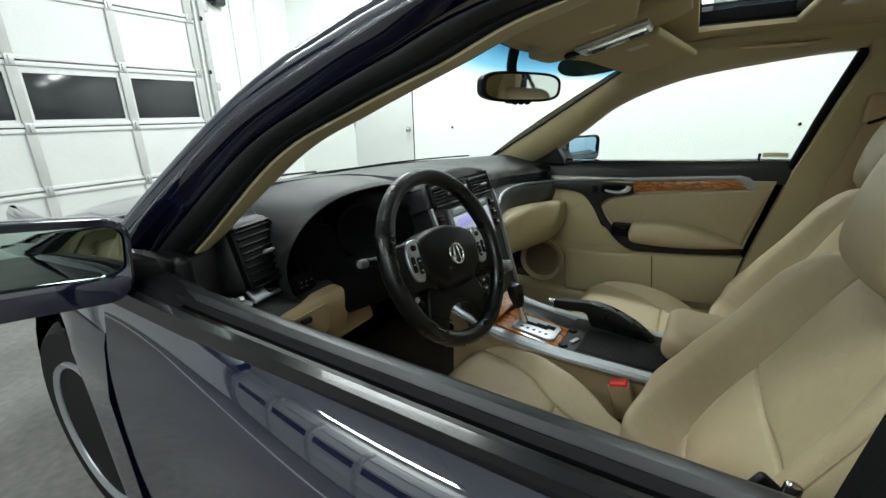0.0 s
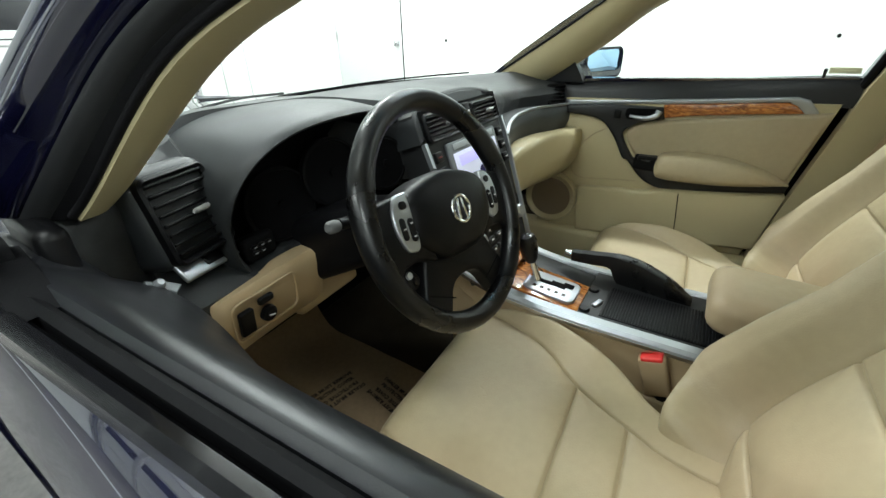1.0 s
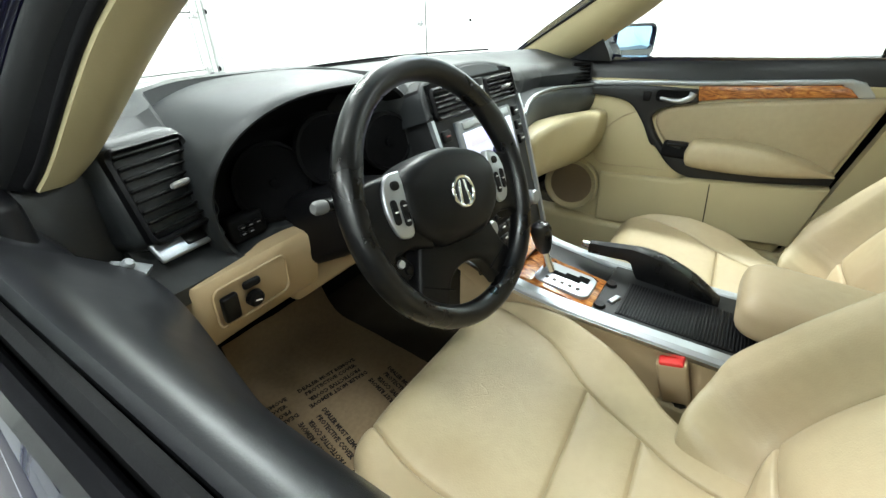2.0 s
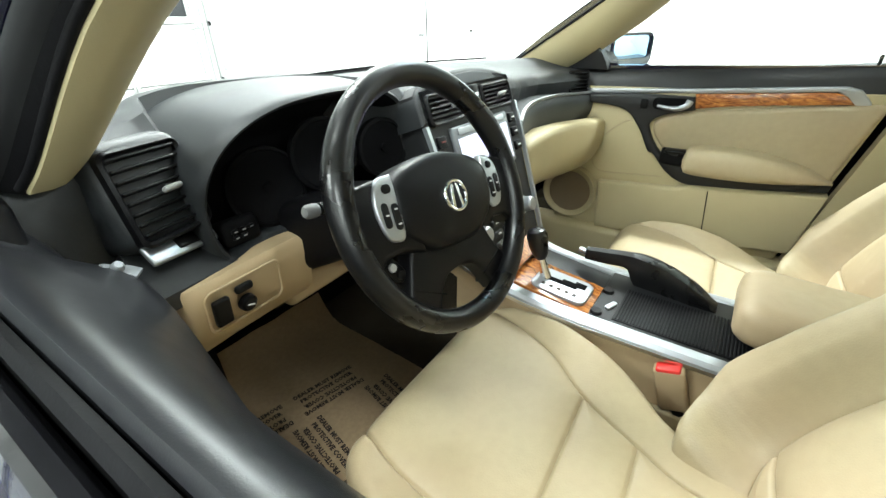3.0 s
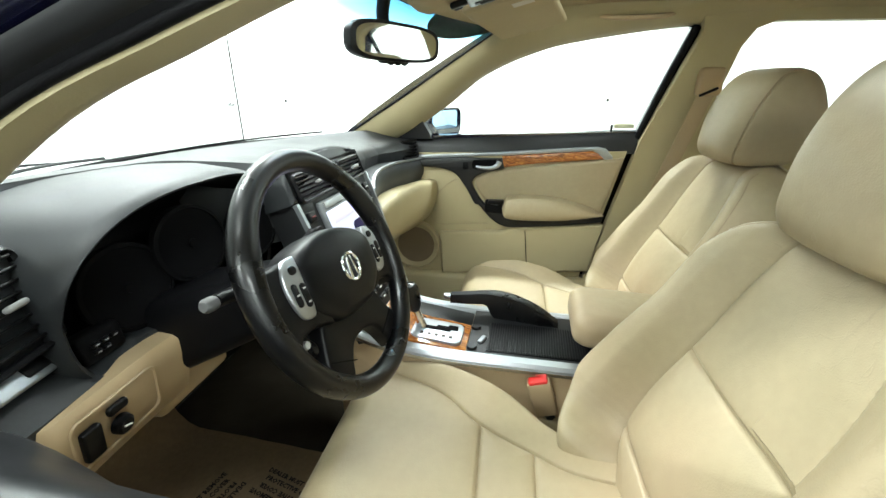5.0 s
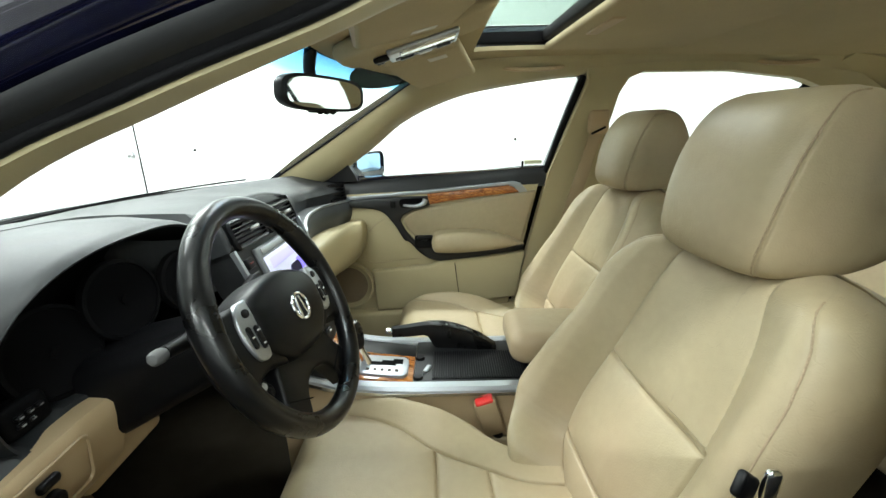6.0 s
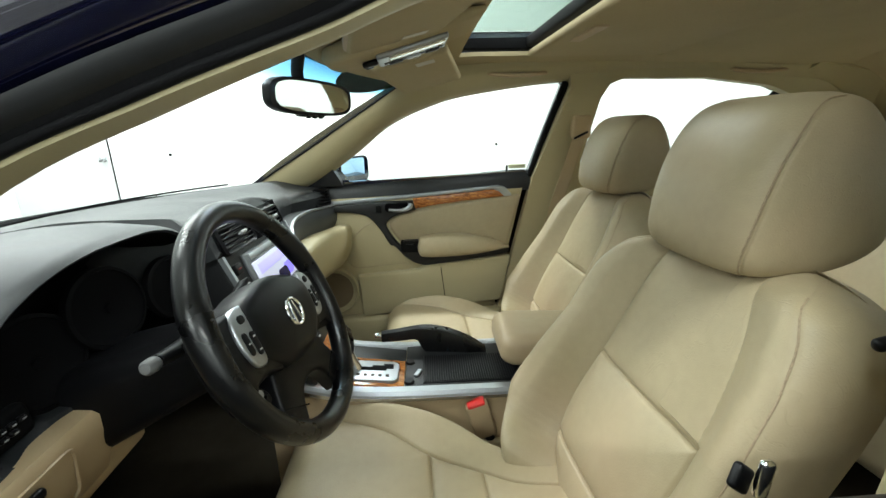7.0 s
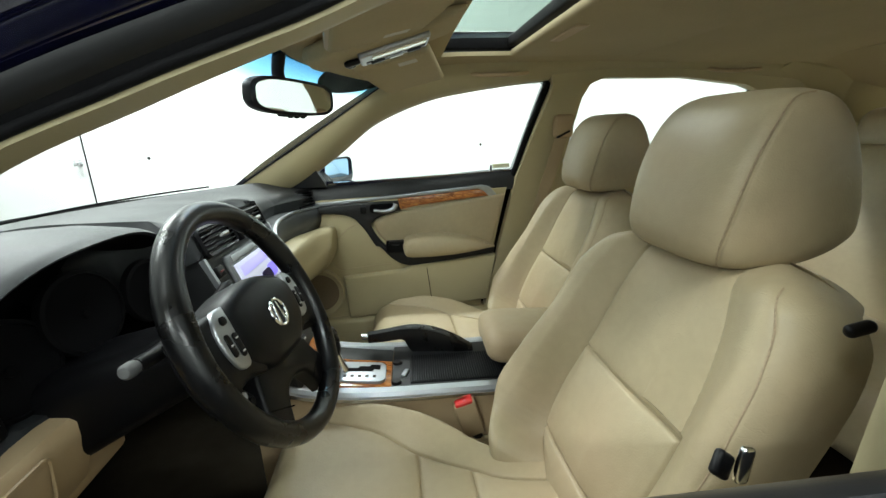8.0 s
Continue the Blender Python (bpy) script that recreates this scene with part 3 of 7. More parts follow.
part("a_pillar_trim", bm, CREAMTRIM, car, "cream plastic windshield pillar trim")

# side frames with their window openings
WIN_F = [(0.20, 0.945), (-0.665, 0.972), (-0.735, 1.285), (-0.60, 1.281), (-0.44, 1.262), (-0.30, 1.235), (-0.14, 1.180), (0.0, 1.095), (0.12, 1.01)]
WIN_R = [(-0.84, 0.985), (-0.855, 1.24), (-0.875, 1.285), (-0.92, 1.303), (-1.25, 1.300), (-1.50, 1.272), (-1.62, 1.235), (-1.78, 1.10), (-1.80, 1.0)]
SIDE = [(0.45, 0.94), (0.30, 1.04), (0.15, 1.13), (0.0, 1.215), (-0.14, 1.29), (-0.3, 1.335), (-0.7, 1.365), (-1.2, 1.365), (-1.65, 1.31), (-2.1, 1.12), (-2.35, 0.98), (-2.35, 0.94)]
for sgn in (-1, 1):
    pl = side(sgn)
    bm = bmesh.new()
    out = SIDE if sgn > 0 else [(-0.50, 0.94), (-0.50, 1.345)] + SIDE[6:]
    holes = [WIN_F, WIN_R] if sgn > 0 else [[(-0.84 - 0.02, z) if i == 0 else (y, z) for i, (y, z) in enumerate(WIN_R)]]
    if sgn < 0:
        out = [(-0.74, 0.94), (-0.745, 1.30), (-0.50, 1.30), (-0.50, 1.345)] + SIDE[6:]
    holed(bm, out, holes, pl, -0.005, 0.045)
    part("side_frame", bm, PAINT, car, "dark blue painted side frame")
    # inner trim: B and C pillars
    bm = bmesh.new()
    inner = [(-0.535, 0.40), (-0.672, 0.95), (-0.752, 1.26), (-0.74, 1.30), (-0.74, 1.345), (-1.2, 1.345), (-1.65, 1.29), (-2.1, 1.10), (-2.3, 0.97), (-2.3, 0.40)] if sgn > 0 else \
        [(-0.60, 0.40), (-0.70, 0.95), (-0.745, 1.26), (-0.74, 1.30), (-0.74, 1.345), (-1.2, 1.345), (-1.65, 1.29), (-2.1, 1.10), (-2.3, 0.97), (-2.3, 0.40)]
    holed(bm, inner, [[(y + (0.012 if y < -1.2 else -0.012), z + (0.012 if z < 1.1 else -0.012)) for y, z in WIN_R]], pl, -0.045, -0.008)
    part("pillar_trim", bm, CREAMTRIM, car, "cream plastic centre pillar trim")
    bm = bmesh.new()
    tube(bm, [pl(y, z, -0.012) for y, z in (p for p in spline(WIN_R + WIN_R[:1], 90)[:-1])], 0.010, 8, up=(1, 0, 0), loop=True)
    part("window_seal", bm, RUBBER, car)
    bm = bmesh.new()
    holed(bm, [(y * 1.0, z) for y, z in WIN_R], [], pl, 0.006, 0.010)
    g = part("rear_door_glass", bm, GLASS, car, "clear rear door window")
    g.visible_shadow = False
# quarter divider bar of the rear window
bm = bmesh.new()
tube(bm, [side(1)(-1.42, 0.98, 0.004), side(1)(-1.52, 1.15, 0.004), side(1)(-1.58, 1.27, 0.004)], 0.012, 8)
part("divider_bar", bm, RUBBER, car)

# roof skin, headliner with the sunroof opening
def roof_z(x, y, base, crown=0.045):
    return base + crown * (1 - (x / 0.56) ** 2) * 0.6 - 0.02 * max(0, (-0.55 - y)) ** 2 - 0.10 * max(0, y + 0.42) ** 1.4


def roof_sheet(bm, xs, ys, base, t, skip):
    keep = [(i, j) for i in range(len(xs) - 1) for j in range(len(ys) - 1) if not skip((xs[i] + xs[i + 1]) / 2, (ys[j] + ys[j + 1]) / 2)]
    have = set(keep)
    for dz in (0, t):
        vs = {}
        for i, j in keep:
            q = []
            for a, b in ((i, j), (i + 1, j), (i + 1, j + 1), (i, j + 1)):
                if (a, b) not in vs:
                    vs[a, b] = bm.verts.new((xs[a], ys[b], roof_z(xs[a], ys[b], base) + dz))
                q.append(vs[a, b])
            bm.faces.new(q)
    for i, j in keep:
        for (di, dj), (p, q) in {(-1, 0): ((i, j), (i, j + 1)), (1, 0): ((i + 1, j), (i + 1, j + 1)), (0, -1): ((i, j), (i + 1, j)), (0, 1): ((i, j + 1), (i + 1, j + 1))}.items():
            if (i + di, j + dj) not in have:
                a = [V(xs[k[0]], ys[k[1]], roof_z(xs[k[0]], ys[k[1]], base) + z) for k, z in ((p, 0), (q, 0), (q, t), (p, t))]
                bm.faces.new([bm.verts.new(v) for v in a])


SX0, SX1, SY1, SY0 = -0.44, 0.42, -0.345, -0.98
xs = sorted(set(list(np.linspace(-0.535, 0.535, 25)) + [SX0, SX1]))
ys = sorted(set(list(np.linspace(-1.75, -0.10, 34)) + [SY0, SY1]))
bm = bmesh.new()
roof_sheet(bm, xs, ys, 1.335, 0.012, lambda x, y: SX0 < x < SX1 and SY0 < y < SY1)
part("headliner", bm, HEADLINER, car, "cream cloth headliner round the sunroof")
bm = bmesh.new()
xs2 = sorted(set(list(np.linspace(-0.60, 0.60, 25)) + [SX0, SX1]))
ys2 = sorted(set(list(np.linspace(-1.95, -0.16, 34)) + [SY0 + 0.12, SY1]))
roof_sheet(bm, xs2, ys2, 1.385, 0.012, lambda x, y: SX0 < x < SX1 and SY0 + 0.12 < y < SY1)
part("roof_skin", bm, PAINT, car, "glossy dark blue painted roof")
# black frame and glass of the sunroof
bm = bmesh.new()
zf = 1.362
path = [(SX0 - 0.026, SY0), (SX0 - 0.026, SY1 + 0.028), (SX1 + 0.026, SY1 + 0.028), (SX1 + 0.026, SY0)]
for (a, b) in zip(path, path[1:]):
    c = ((a[0] + b[0]) / 2, (a[1] + b[1]) / 2)
    ln = abs(b[0] - a[0]) + abs(b[1] - a[1])
    wx, wy = (ln, 0.05) if abs(b[0] - a[0]) > 0.1 else (0.05, ln)
    rbox(bm, (wx, wy, 0.050), 0.006, Matrix.Translation((c[0], c[1], zf + 0.028)))
sun = part("sunroof", bm, RUBBER, car, "sunroof with black frame and tinted glass")
bm = bmesh.new()
rbox(bm, (SX1 - SX0 - 0.04, 0.5, 0.005), 0.002, Matrix.Translation((0.005, -0.62, 1.415)))
sg = part("glass_panel", bm, ROOFGLASS, sun, "grey tinted sunroof glass")
sg.visible_shadow = False
bm = bmesh.new()
rbox(bm, (SX1 - SX0 - 0.01, 0.42, 0.022), 0.010, Matrix.Translation((-0.01, -0.765, 1.352)))
shade_p = part("sunshade", bm, HEADLINER, sun, "cream sliding sunshade, half open")
bm = bmesh.new()
rbox(bm, (0.16, 0.03, 0.006), 0.003, Matrix.Translation((0.1, -0.61, 1.340)))
part("shade_pull", bm, TANPLASTIC, sun)
bm = bmesh.new()
rbox(bm, (SX1 - SX0, 0.03, 0.03), 0.006, Matrix.Translation((-0.01, -0.565, 1.385)))
part("cross_bar", bm, RUBBER, sun, "black sunroof cross bar")

# windshield, with a blue band along its top
GRID = []
for k in range(14):
    t = k / 13
    row = []
    for i in range(25):
        s = -1 + i / 12
        half = 0.70 - 0.165 * t
        ctr_y = 0.74 - 0.72 * t
        edge_y = 0.40 - 0.575 * t
        y = ctr_y + (edge_y - ctr_y) * s * s
        row.append(V(half * s, y, 0.955 + 0.335 * t + 0.004 * (1 - s * s) * t))
    GRID.append(row)
bm = bmesh.new()
sheet(bm, GRID[:12])
ws = part("windshield", bm, GLASS, car, "clear curved windshield with a blue shade band")
ws.visible_shadow = False
bm = bmesh.new()
sheet(bm, GRID[11:])
wb = part("shade_band", bm, TINTBAND, ws, "blue shade band")
wb.visible_shadow = False
# dark green lens-shaped patch just inside the top of the glass
bm = bmesh.new()
fg = []
for i in range(19):
    q = i / 18
    s = 0.47 + 0.52 * q
    r = []
    for j in range(7):
        t = 1.0 - 0.115 * (math.sin(math.pi * q) ** 0.6) * (1 - j / 6) - 0.002
        half, cy, ey = 0.70 - 0.165 * t, 0.74 - 0.72 * t, 0.40 - 0.575 * t
        r.append(V(half * s, cy + (ey - cy) * s * s - 0.003, 0.952 + 0.335 * t + 0.004 * (1 - s * s) * t))
    fg.append(r)
sheet(bm, fg, (0, 0.0008, 0.0008))
fr = part("glass_patch", bm, GREENPATCH, ws, "dark green patch along the windshield top")
fr.visible_shadow = False
bm = bmesh.new()
for s in (0, -1):
    tube(bm, [r[s] + V(0, 0, -0.001) for r in GRID], 0.0035, 6)
tube(bm, GRID[0], 0.006, 6)
part("windshield_seal", bm, RUBBER, car)
# header rail
bm = bmesh.new()
rows = []
for i in range(25):
    p = GRID[13][i]
    rows.append([p + V(0, 0.02, 0.0), p + V(0, -0.01, -0.008), p + V(0, -0.06, -0.002), p + V(0, -0.10, 0.03), p + V(0, -0.02, 0.035), p + V(0, 0.02, 0.02)])
loft(bm, rows)
part("header_trim", bm, HEADLINER, car)
# rear window, shelf, bulkheads and floor pan
bm = bmesh.new()
sheet(bm, [[V(x * (0.60 + 0.07 * t), -1.62 - 0.36 * t, 1.330 - 0.105 * t ** 1.3) for x in np.linspace(-1, 1, 9)] for t in np.linspace(0, 1, 6)], (0, 0, 0.015))
part("rear_header", bm, HEADLINER, car, "cream cloth rear header")
for sgn in (-1, 1):
    bm = bmesh.new()
    sheet(bm, [[V(sgn * (0.46 + (0.20 + 0.04 * t) * u), -1.75 - 0.60 * t - 0.12 * (1 - u), 1.285 - 0.31 * t) for u in np.linspace(0, 1, 5)] for t in np.linspace(0, 1, 8)], (0, -0.012, 0.012))
    part("c_pillar_trim", bm, CREAMTRIM, car, "cream plastic rear pillar trim")
bm = bmesh.new()
sheet(bm, [[V(x * (0.50 + 0.1 * t), -1.90 - 0.46 * t, 1.27 - 0.28 * t) for x in np.linspace(-1, 1, 9)] for t in np.linspace(0, 1, 6)])
rg = part("rear_window", bm, GLASS, car, "clear rear window")
rg.visible_shadow = False
bm = bmesh.new()
rbox(bm, (1.36, 0.55, 0.03), 0.01, Matrix.Translation((0, -2.12, 0.955)))
part("parcel_shelf", bm, HEADLINER, car, "tan carpeted parcel shelf")
bm = bmesh.new()
rbox(bm, (1.62, 2.9, 0.05), 0.01, Matrix.Translation((0, -0.75, 0.235)))
rbox(bm, (1.5, 0.04, 0.75), 0.01, Matrix.Translation((0, -2.2, 0.6)))
part("floor_pan", bm, CARPET, car, "dark carpeted footwell")
# board and sheet under the dash, the footwell's deep shade put into their colour
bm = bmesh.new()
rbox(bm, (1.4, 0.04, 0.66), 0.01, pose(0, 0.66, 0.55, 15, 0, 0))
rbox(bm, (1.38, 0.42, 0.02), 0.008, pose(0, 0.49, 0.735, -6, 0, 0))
part("toe_board", bm, DARKHOLE, car, "near-black toe board and sheet, footwell shade in their colour")
for sgn in (-1, 1):
    bm = bmesh.new()
    rbox(bm, (0.10, 2.6, 0.16), 0.02, Matrix.Translation((sgn * 0.73, -0.95, 0.32)))
    part("door_sill", bm, CREAMTRIM, car, "cream plastic sill trim")
for sgn in (-1, 1):
    bm = bmesh.new()
    sheet(bm, [[V(sgn * (0.47 + 0.17 * u + 0.02 * t), -1.58 - 0.42 * t, 1.322 - 0.065 * u - 0.06 * t - 0.045 * u * t) for u in np.linspace(0, 1, 6)] for t in np.linspace(0, 1, 8)], (0, 0, 0.012))
    part("quarter_trim", bm, CREAMTRIM, car, "cream plastic rear quarter trim")
# under-body and bonnet, wings, boot
bm = bmesh.new()
prof = [(0.72, 0.955), (1.0, 0.93), (1.4, 0.885), (1.75, 0.83), (1.95, 0.75), (2.0, 0.6), (2.0, 0.3)]
rows = []
for y, z in prof:
    rows.append([V(x * float(np.interp(y, [0.72, 1.0, 1.4, 1.75, 2.0], [0.80, 0.71, 0.62, 0.55, 0.50])), y - 0.33 * abs(x) ** 2.5 * (1 if y < 1.2 else 0.6), z - 0.035 * abs(x) ** 2 - (0.06 * max(0, abs(x) - 0.8) * 5)) for x in np.linspace(-1, 1, 21)])
sheet(bm, rows, (0, 0, -0.02))
part("bonnet", bm, PAINT, car, "glossy dark blue painted bonnet")
for sgn in (-1, 1):
    bm = bmesh.new()
    rows = []
    for y in np.linspace(0.38, 1.95, 40):
        a = max(0.0, 1 - ((y - 0.93) / 0.37) ** 2) ** 0.5 * 0.37
        low = max(0.28, 0.33 + a)
        taper = float(np.interp(y, [0.38, 0.6, 0.9, 1.3, 1.95], [0.962, 0.925, 0.845, 0.745, 0.60]))
        rows.append([V(sgn * x * taper, y, z) for x, z in ((0.80, 0.905 - 0.06 * max(0, y - 0.6)), (0.835, 0.875 - 0.03 * max(0, y - 0.6)), (0.858, 0.81), (0.872, 0.72 if low < 0.70 else low + 0.02), (0.865, low))])
    sheet(bm, rows, (-sgn * 0.015, 0, 0))
    part("front_wing", bm, PAINT, car, "glossy dark blue painted front wing")
bm = bmesh.new()
rows = []
for y in (-2.25, -2.5, -2.75, -2.8):
    rows.append([V(x * 0.84, y, (0.985 if y > -2.7 else 0.9 if y > -2.78 else 0.4)) for x in np.linspace(-1, 1, 9)])
sheet(bm, rows, (0, 0, -0.02))
part("boot_lid", bm, PAINT, car)
for sgn in (-1, 1):
    bm = bmesh.new()
    y0 = -0.72 if sgn < 0 else 0.40
    rows = []
    for y in np.linspace(y0, -2.75, 20):
        a = max(0.0, 1 - ((y + 1.72) / 0.36) ** 2) ** 0.5 * 0.36
        rows.append([V(sgn * x, y, max(z, 0.33 + a if z < 0.6 else z)) for x, z in ((0.80, 0.945), (0.865, 0.86), (0.905, 0.72), (0.90, 0.66), (0.89, 0.34), (0.85, 0.24))])
    sheet(bm, rows, (-sgn * 0.015, 0, 0))
    part("body_side", bm, PAINT, car, "glossy dark blue painted body side")
# dark liners in the wheel arches
for sgn in (-1, 1):
    bm = bmesh.new()
    arc = [(0.97 - 0.36 * math.cos(a), 0.30 + 0.42 * math.sin(a)) for a in np.linspace(0, math.pi, 21)]
    loft(bm, [[V(sgn * x, y, z) for y, z in arc] + [V(sgn * x, y * 0.97 + 0.028, z + 0.012) for y, z in arc[::-1]] for x in (0.46, 0.70)])
    rbox(bm, (0.02, 0.62, 0.5), 0.004, Matrix.Translation((sgn * 0.47, 1.02, 0.48)))
    part("arch_liner", bm, RUBBER, car, "black wheel arch liner")
# wheels
def wheel(x, y, sgn):
    bm = bmesh.new()
    lathe(bm, [(0.21, -0.1), (0.30, -0.105), (0.325, -0.08), (0.33, 0.0), (0.325, 0.08), (0.30, 0.105), (0.21, 0.1)], pose(x, y, 0.33, 0, 90, 0), 40)
    w = part("wheel", bm, RUBBER, car, "black tyre on a silver alloy rim")
    bm = bmesh.new()
    lathe(bm, [(0.0, 0.05), (0.04, 0.06), (0.06, 0.05), (0.06, -0.02), (0.0, -0.02)], pose(x, y, 0.33, 0, 90 * sgn, 0), 20)
    lathe(bm, [(0.185, 0.0), (0.200, 0.104), (0.214, 0.112), (0.218, 0.10), (0.215, -0.09), (0.19, -0.08)], pose(x, y, 0.33, 0, 90 * sgn, 0), 40)
    for k in range(5):
        rbox(bm, (0.05, 0.18, 0.03), 0.01, pose(x + sgn * 0.06, y, 0.33, 0, 90 * sgn, 0) @ Matrix.Rotation(radians(72 * k), 4, "Z") @ Matrix.Translation((0, 0.115, 0)))
    part("rim", bm, SILVER, w, "silver alloy rim")


for wx, wy in ((-0.622, 0.93), (0.622, 0.93), (-0.79, -1.72), (0.79, -1.72)):
    wheel(wx, wy, 1 if wx > 0 else -1)

# ---- seats ----
def seam_dist(X, Y, lines):
    """Distance of every point to the nearest of some polylines."""
    best = np.full(X.shape, 9.0)
    for pts in lines:
        for (ax, ay), (bx, by) in zip(pts, pts[1:]):
            dx, dy = bx - ax, by - ay
            t = np.clip(((X - ax) * dx + (Y - ay) * dy) / (dx * dx + dy * dy + 1e-12), 0, 1)
            best = np.minimum(best, np.hypot(X - ax - t * dx, Y - ay - t * dy))
    return best


def sstep(a, b, x):
    t = np.clip((x - a) / (b - a), 0, 1)
    return t * t * (3 - 2 * t)


def knots(pts, n=40):
    """A smooth table through (position, value) pairs, for np.interp."""
    q = spline(pts, n)
    return [p[0] for p in q], [p[1] for p in q]


CUSH_EDGE = [(float(x), float(y)) for x, y in spline([(0.236, 0.085), (0.222, 0.010), (0.172, -0.105), (0.100, -0.190), (0.052, -0.285), (0.020, -0.358), (0.005, -0.50)], 30)]
CUSH_OUT = [(float(x), float(y)) for x, y in spline([(-0.130, 0.095), (-0.154, 0.045), (-0.173, -0.02), (-0.178, -0.10), (-0.168, -0.19), (-0.148, -0.285), (-0.136, -0.36), (-0.130, -0.50)], 30)]
CUSH_SEAMS = [CUSH_EDGE, CUSH_OUT, [(-0.168, -0.190), (0.100, -0.190)], [(-0.148, -0.285), (0.052, -0.285)]]
CUSH_HALF = knots([(-0.095, 0.205), (-0.06, 0.240), (0.0, 0.252), (0.10, 0.238), (0.16, 0.219), (0.23, 0.188), (0.27, 0.160), (0.30, 0.133), (0.33, 0.112), (0.37, 0.090), (0.48, 0.080)])
CUSH_HALF_OUT = knots([(-0.095, 0.165), (-0.06, 0.205), (0.0, 0.236), (0.10, 0.246), (0.20, 0.238), (0.30, 0.215), (0.37, 0.190), (0.48, 0.180)])


def cush_wide(X, Y):
    return np.where(X > 0, np.interp(-Y, *CUSH_HALF), np.interp(-Y, *CUSH_HALF_OUT))


def cushion_top(X, Y):
    H = np.where(X > 0, np.interp(-Y, [-q[1] for q in CUSH_EDGE], [q[0] for q in CUSH_EDGE]), np.interp(-Y, [-q[1] for q in CUSH_OUT], [-q[0] for q in CUSH_OUT]))
    A = np.abs(X)
    W = cush_wide(X, Y)
    Z = 0.535 - 0.035 * np.maximum(0, -Y) + 0.004 * np.sin(9 * X + 3) * np.sin(13 * Y)
    Z = Z + sstep(0, 1, (A - H) / np.maximum(W - H, 0.03)) * np.interp(-Y, [-0.06, 0.0, 0.1, 0.2, 0.3, 0.45], [0.002, 0.014, 0.026, 0.022, 0.006, 0.0])
    d = seam_dist(X, Y, CUSH_SEAMS)
    return Z + 0.008 * (1 - np.exp(-d / 0.016)) - 0.0045 * np.exp(-(d / 0.0022) ** 2)


def cushion(bm, F=0.095, B=-0.47, low=0.36):
    RF = 0.065
    e = np.concatenate([np.linspace(-1, -0.9, 22)[:-1], np.linspace(-0.9, 0.9, 230), np.linspace(0.9, 1, 22)[1:]])
    ys = np.concatenate([np.linspace(F, F - 0.08, 40)[:-1], np.linspace(F - 0.08, B, 230)])
    Y = np.repeat(ys[:, None], len(e), 1)
    W = cush_wide(np.repeat(e[None, :], len(ys), 0), Y)
    X = W * e[None, :]
    Z = cushion_top(X, Y)
    D = W - np.abs(X)
    R = np.where(X > 0, 0.022, 0.032)
    Z = Z - np.where(D < R, R - np.sqrt(np.maximum(0, R * R - (R - D) ** 2)), 0)
    Q = F - Y
    Z = Z - np.where(Q < RF, RF - np.sqrt(np.maximum(0, RF * RF - (RF - Q) ** 2)), 0)
    rows = []
    for y, xr, zr in zip(ys, X, Z):
        rows.append([(xr[0] * 0.97, y, low), (xr[0], y, min(zr[0], 0.45))] + [(x, y, z) for x, z in zip(xr, zr)] + [(xr[-1], y, min(zr[-1], 0.45)), (xr[-1] * 0.97, y, low)])
    rows.insert(0, [(p[0] * 0.98, F - 0.01, min(p[2], low + 0.03)) for p in rows[0]])
    loft(bm, rows, closed=True)


BACK_H = 0.53
LEAN_DEG = 25.0
BACK_SEAM = [(float(a), float(b)) for a, b in spline([(0.010, -0.02), (0.034, 0.03), (0.088, 0.065), (0.108, 0.11), (0.112, 0.18), (0.106, 0.28), (0.102, 0.38), (0.088, 0.46), (0.070, 0.53)], 28)]
BACK_OUT = [(float(a), float(b)) for a, b in spline([(-0.128, -0.02), (-0.150, 0.09), (-0.160, 0.18), (-0.158, 0.28), (-0.140, 0.40), (-0.112, 0.47), (-0.085, 0.53)], 28)]
BACK_SEAMS = [BACK_SEAM, BACK_OUT, [(-0.150, 0.085), (0.100, 0.085)], [(-0.159, 0.262), (0.107, 0.262)]]
BACK_HALF = knots([(-0.06, 0.085), (0.0, 0.115), (0.03, 0.150), (0.06, 0.188), (0.09, 0.218), (0.13, 0.238), (0.20, 0.232), (0.30, 0.218), (0.38, 0.222), (0.43, 0.215), (0.47, 0.188), (0.50, 0.148), (0.52, 0.100), (0.53, 0.050)], 80)

BACK_HALF_OUT = knots([(-0.06, 0.190), (0.0, 0.222), (0.05, 0.242), (0.11, 0.250), (0.20, 0.250), (0.30, 0.249), (0.38, 0.248), (0.43, 0.243), (0.47, 0.230), (0.50, 0.206), (0.52, 0.160), (0.53, 0.095)], 80)


def seam_in(v):
    """How far inside the outer edge the bolster seam runs."""
    return float(np.interp(v, [0, 0.30, 0.38, 0.44, 0.48], [0.014, 0.017, 0.023, 0.032, 0.042]))


def back_half(v, x=1):
    return np.where(np.asarray(x) > 0, np.interp(v, *BACK_HALF), np.interp(v, *BACK_HALF_OUT))


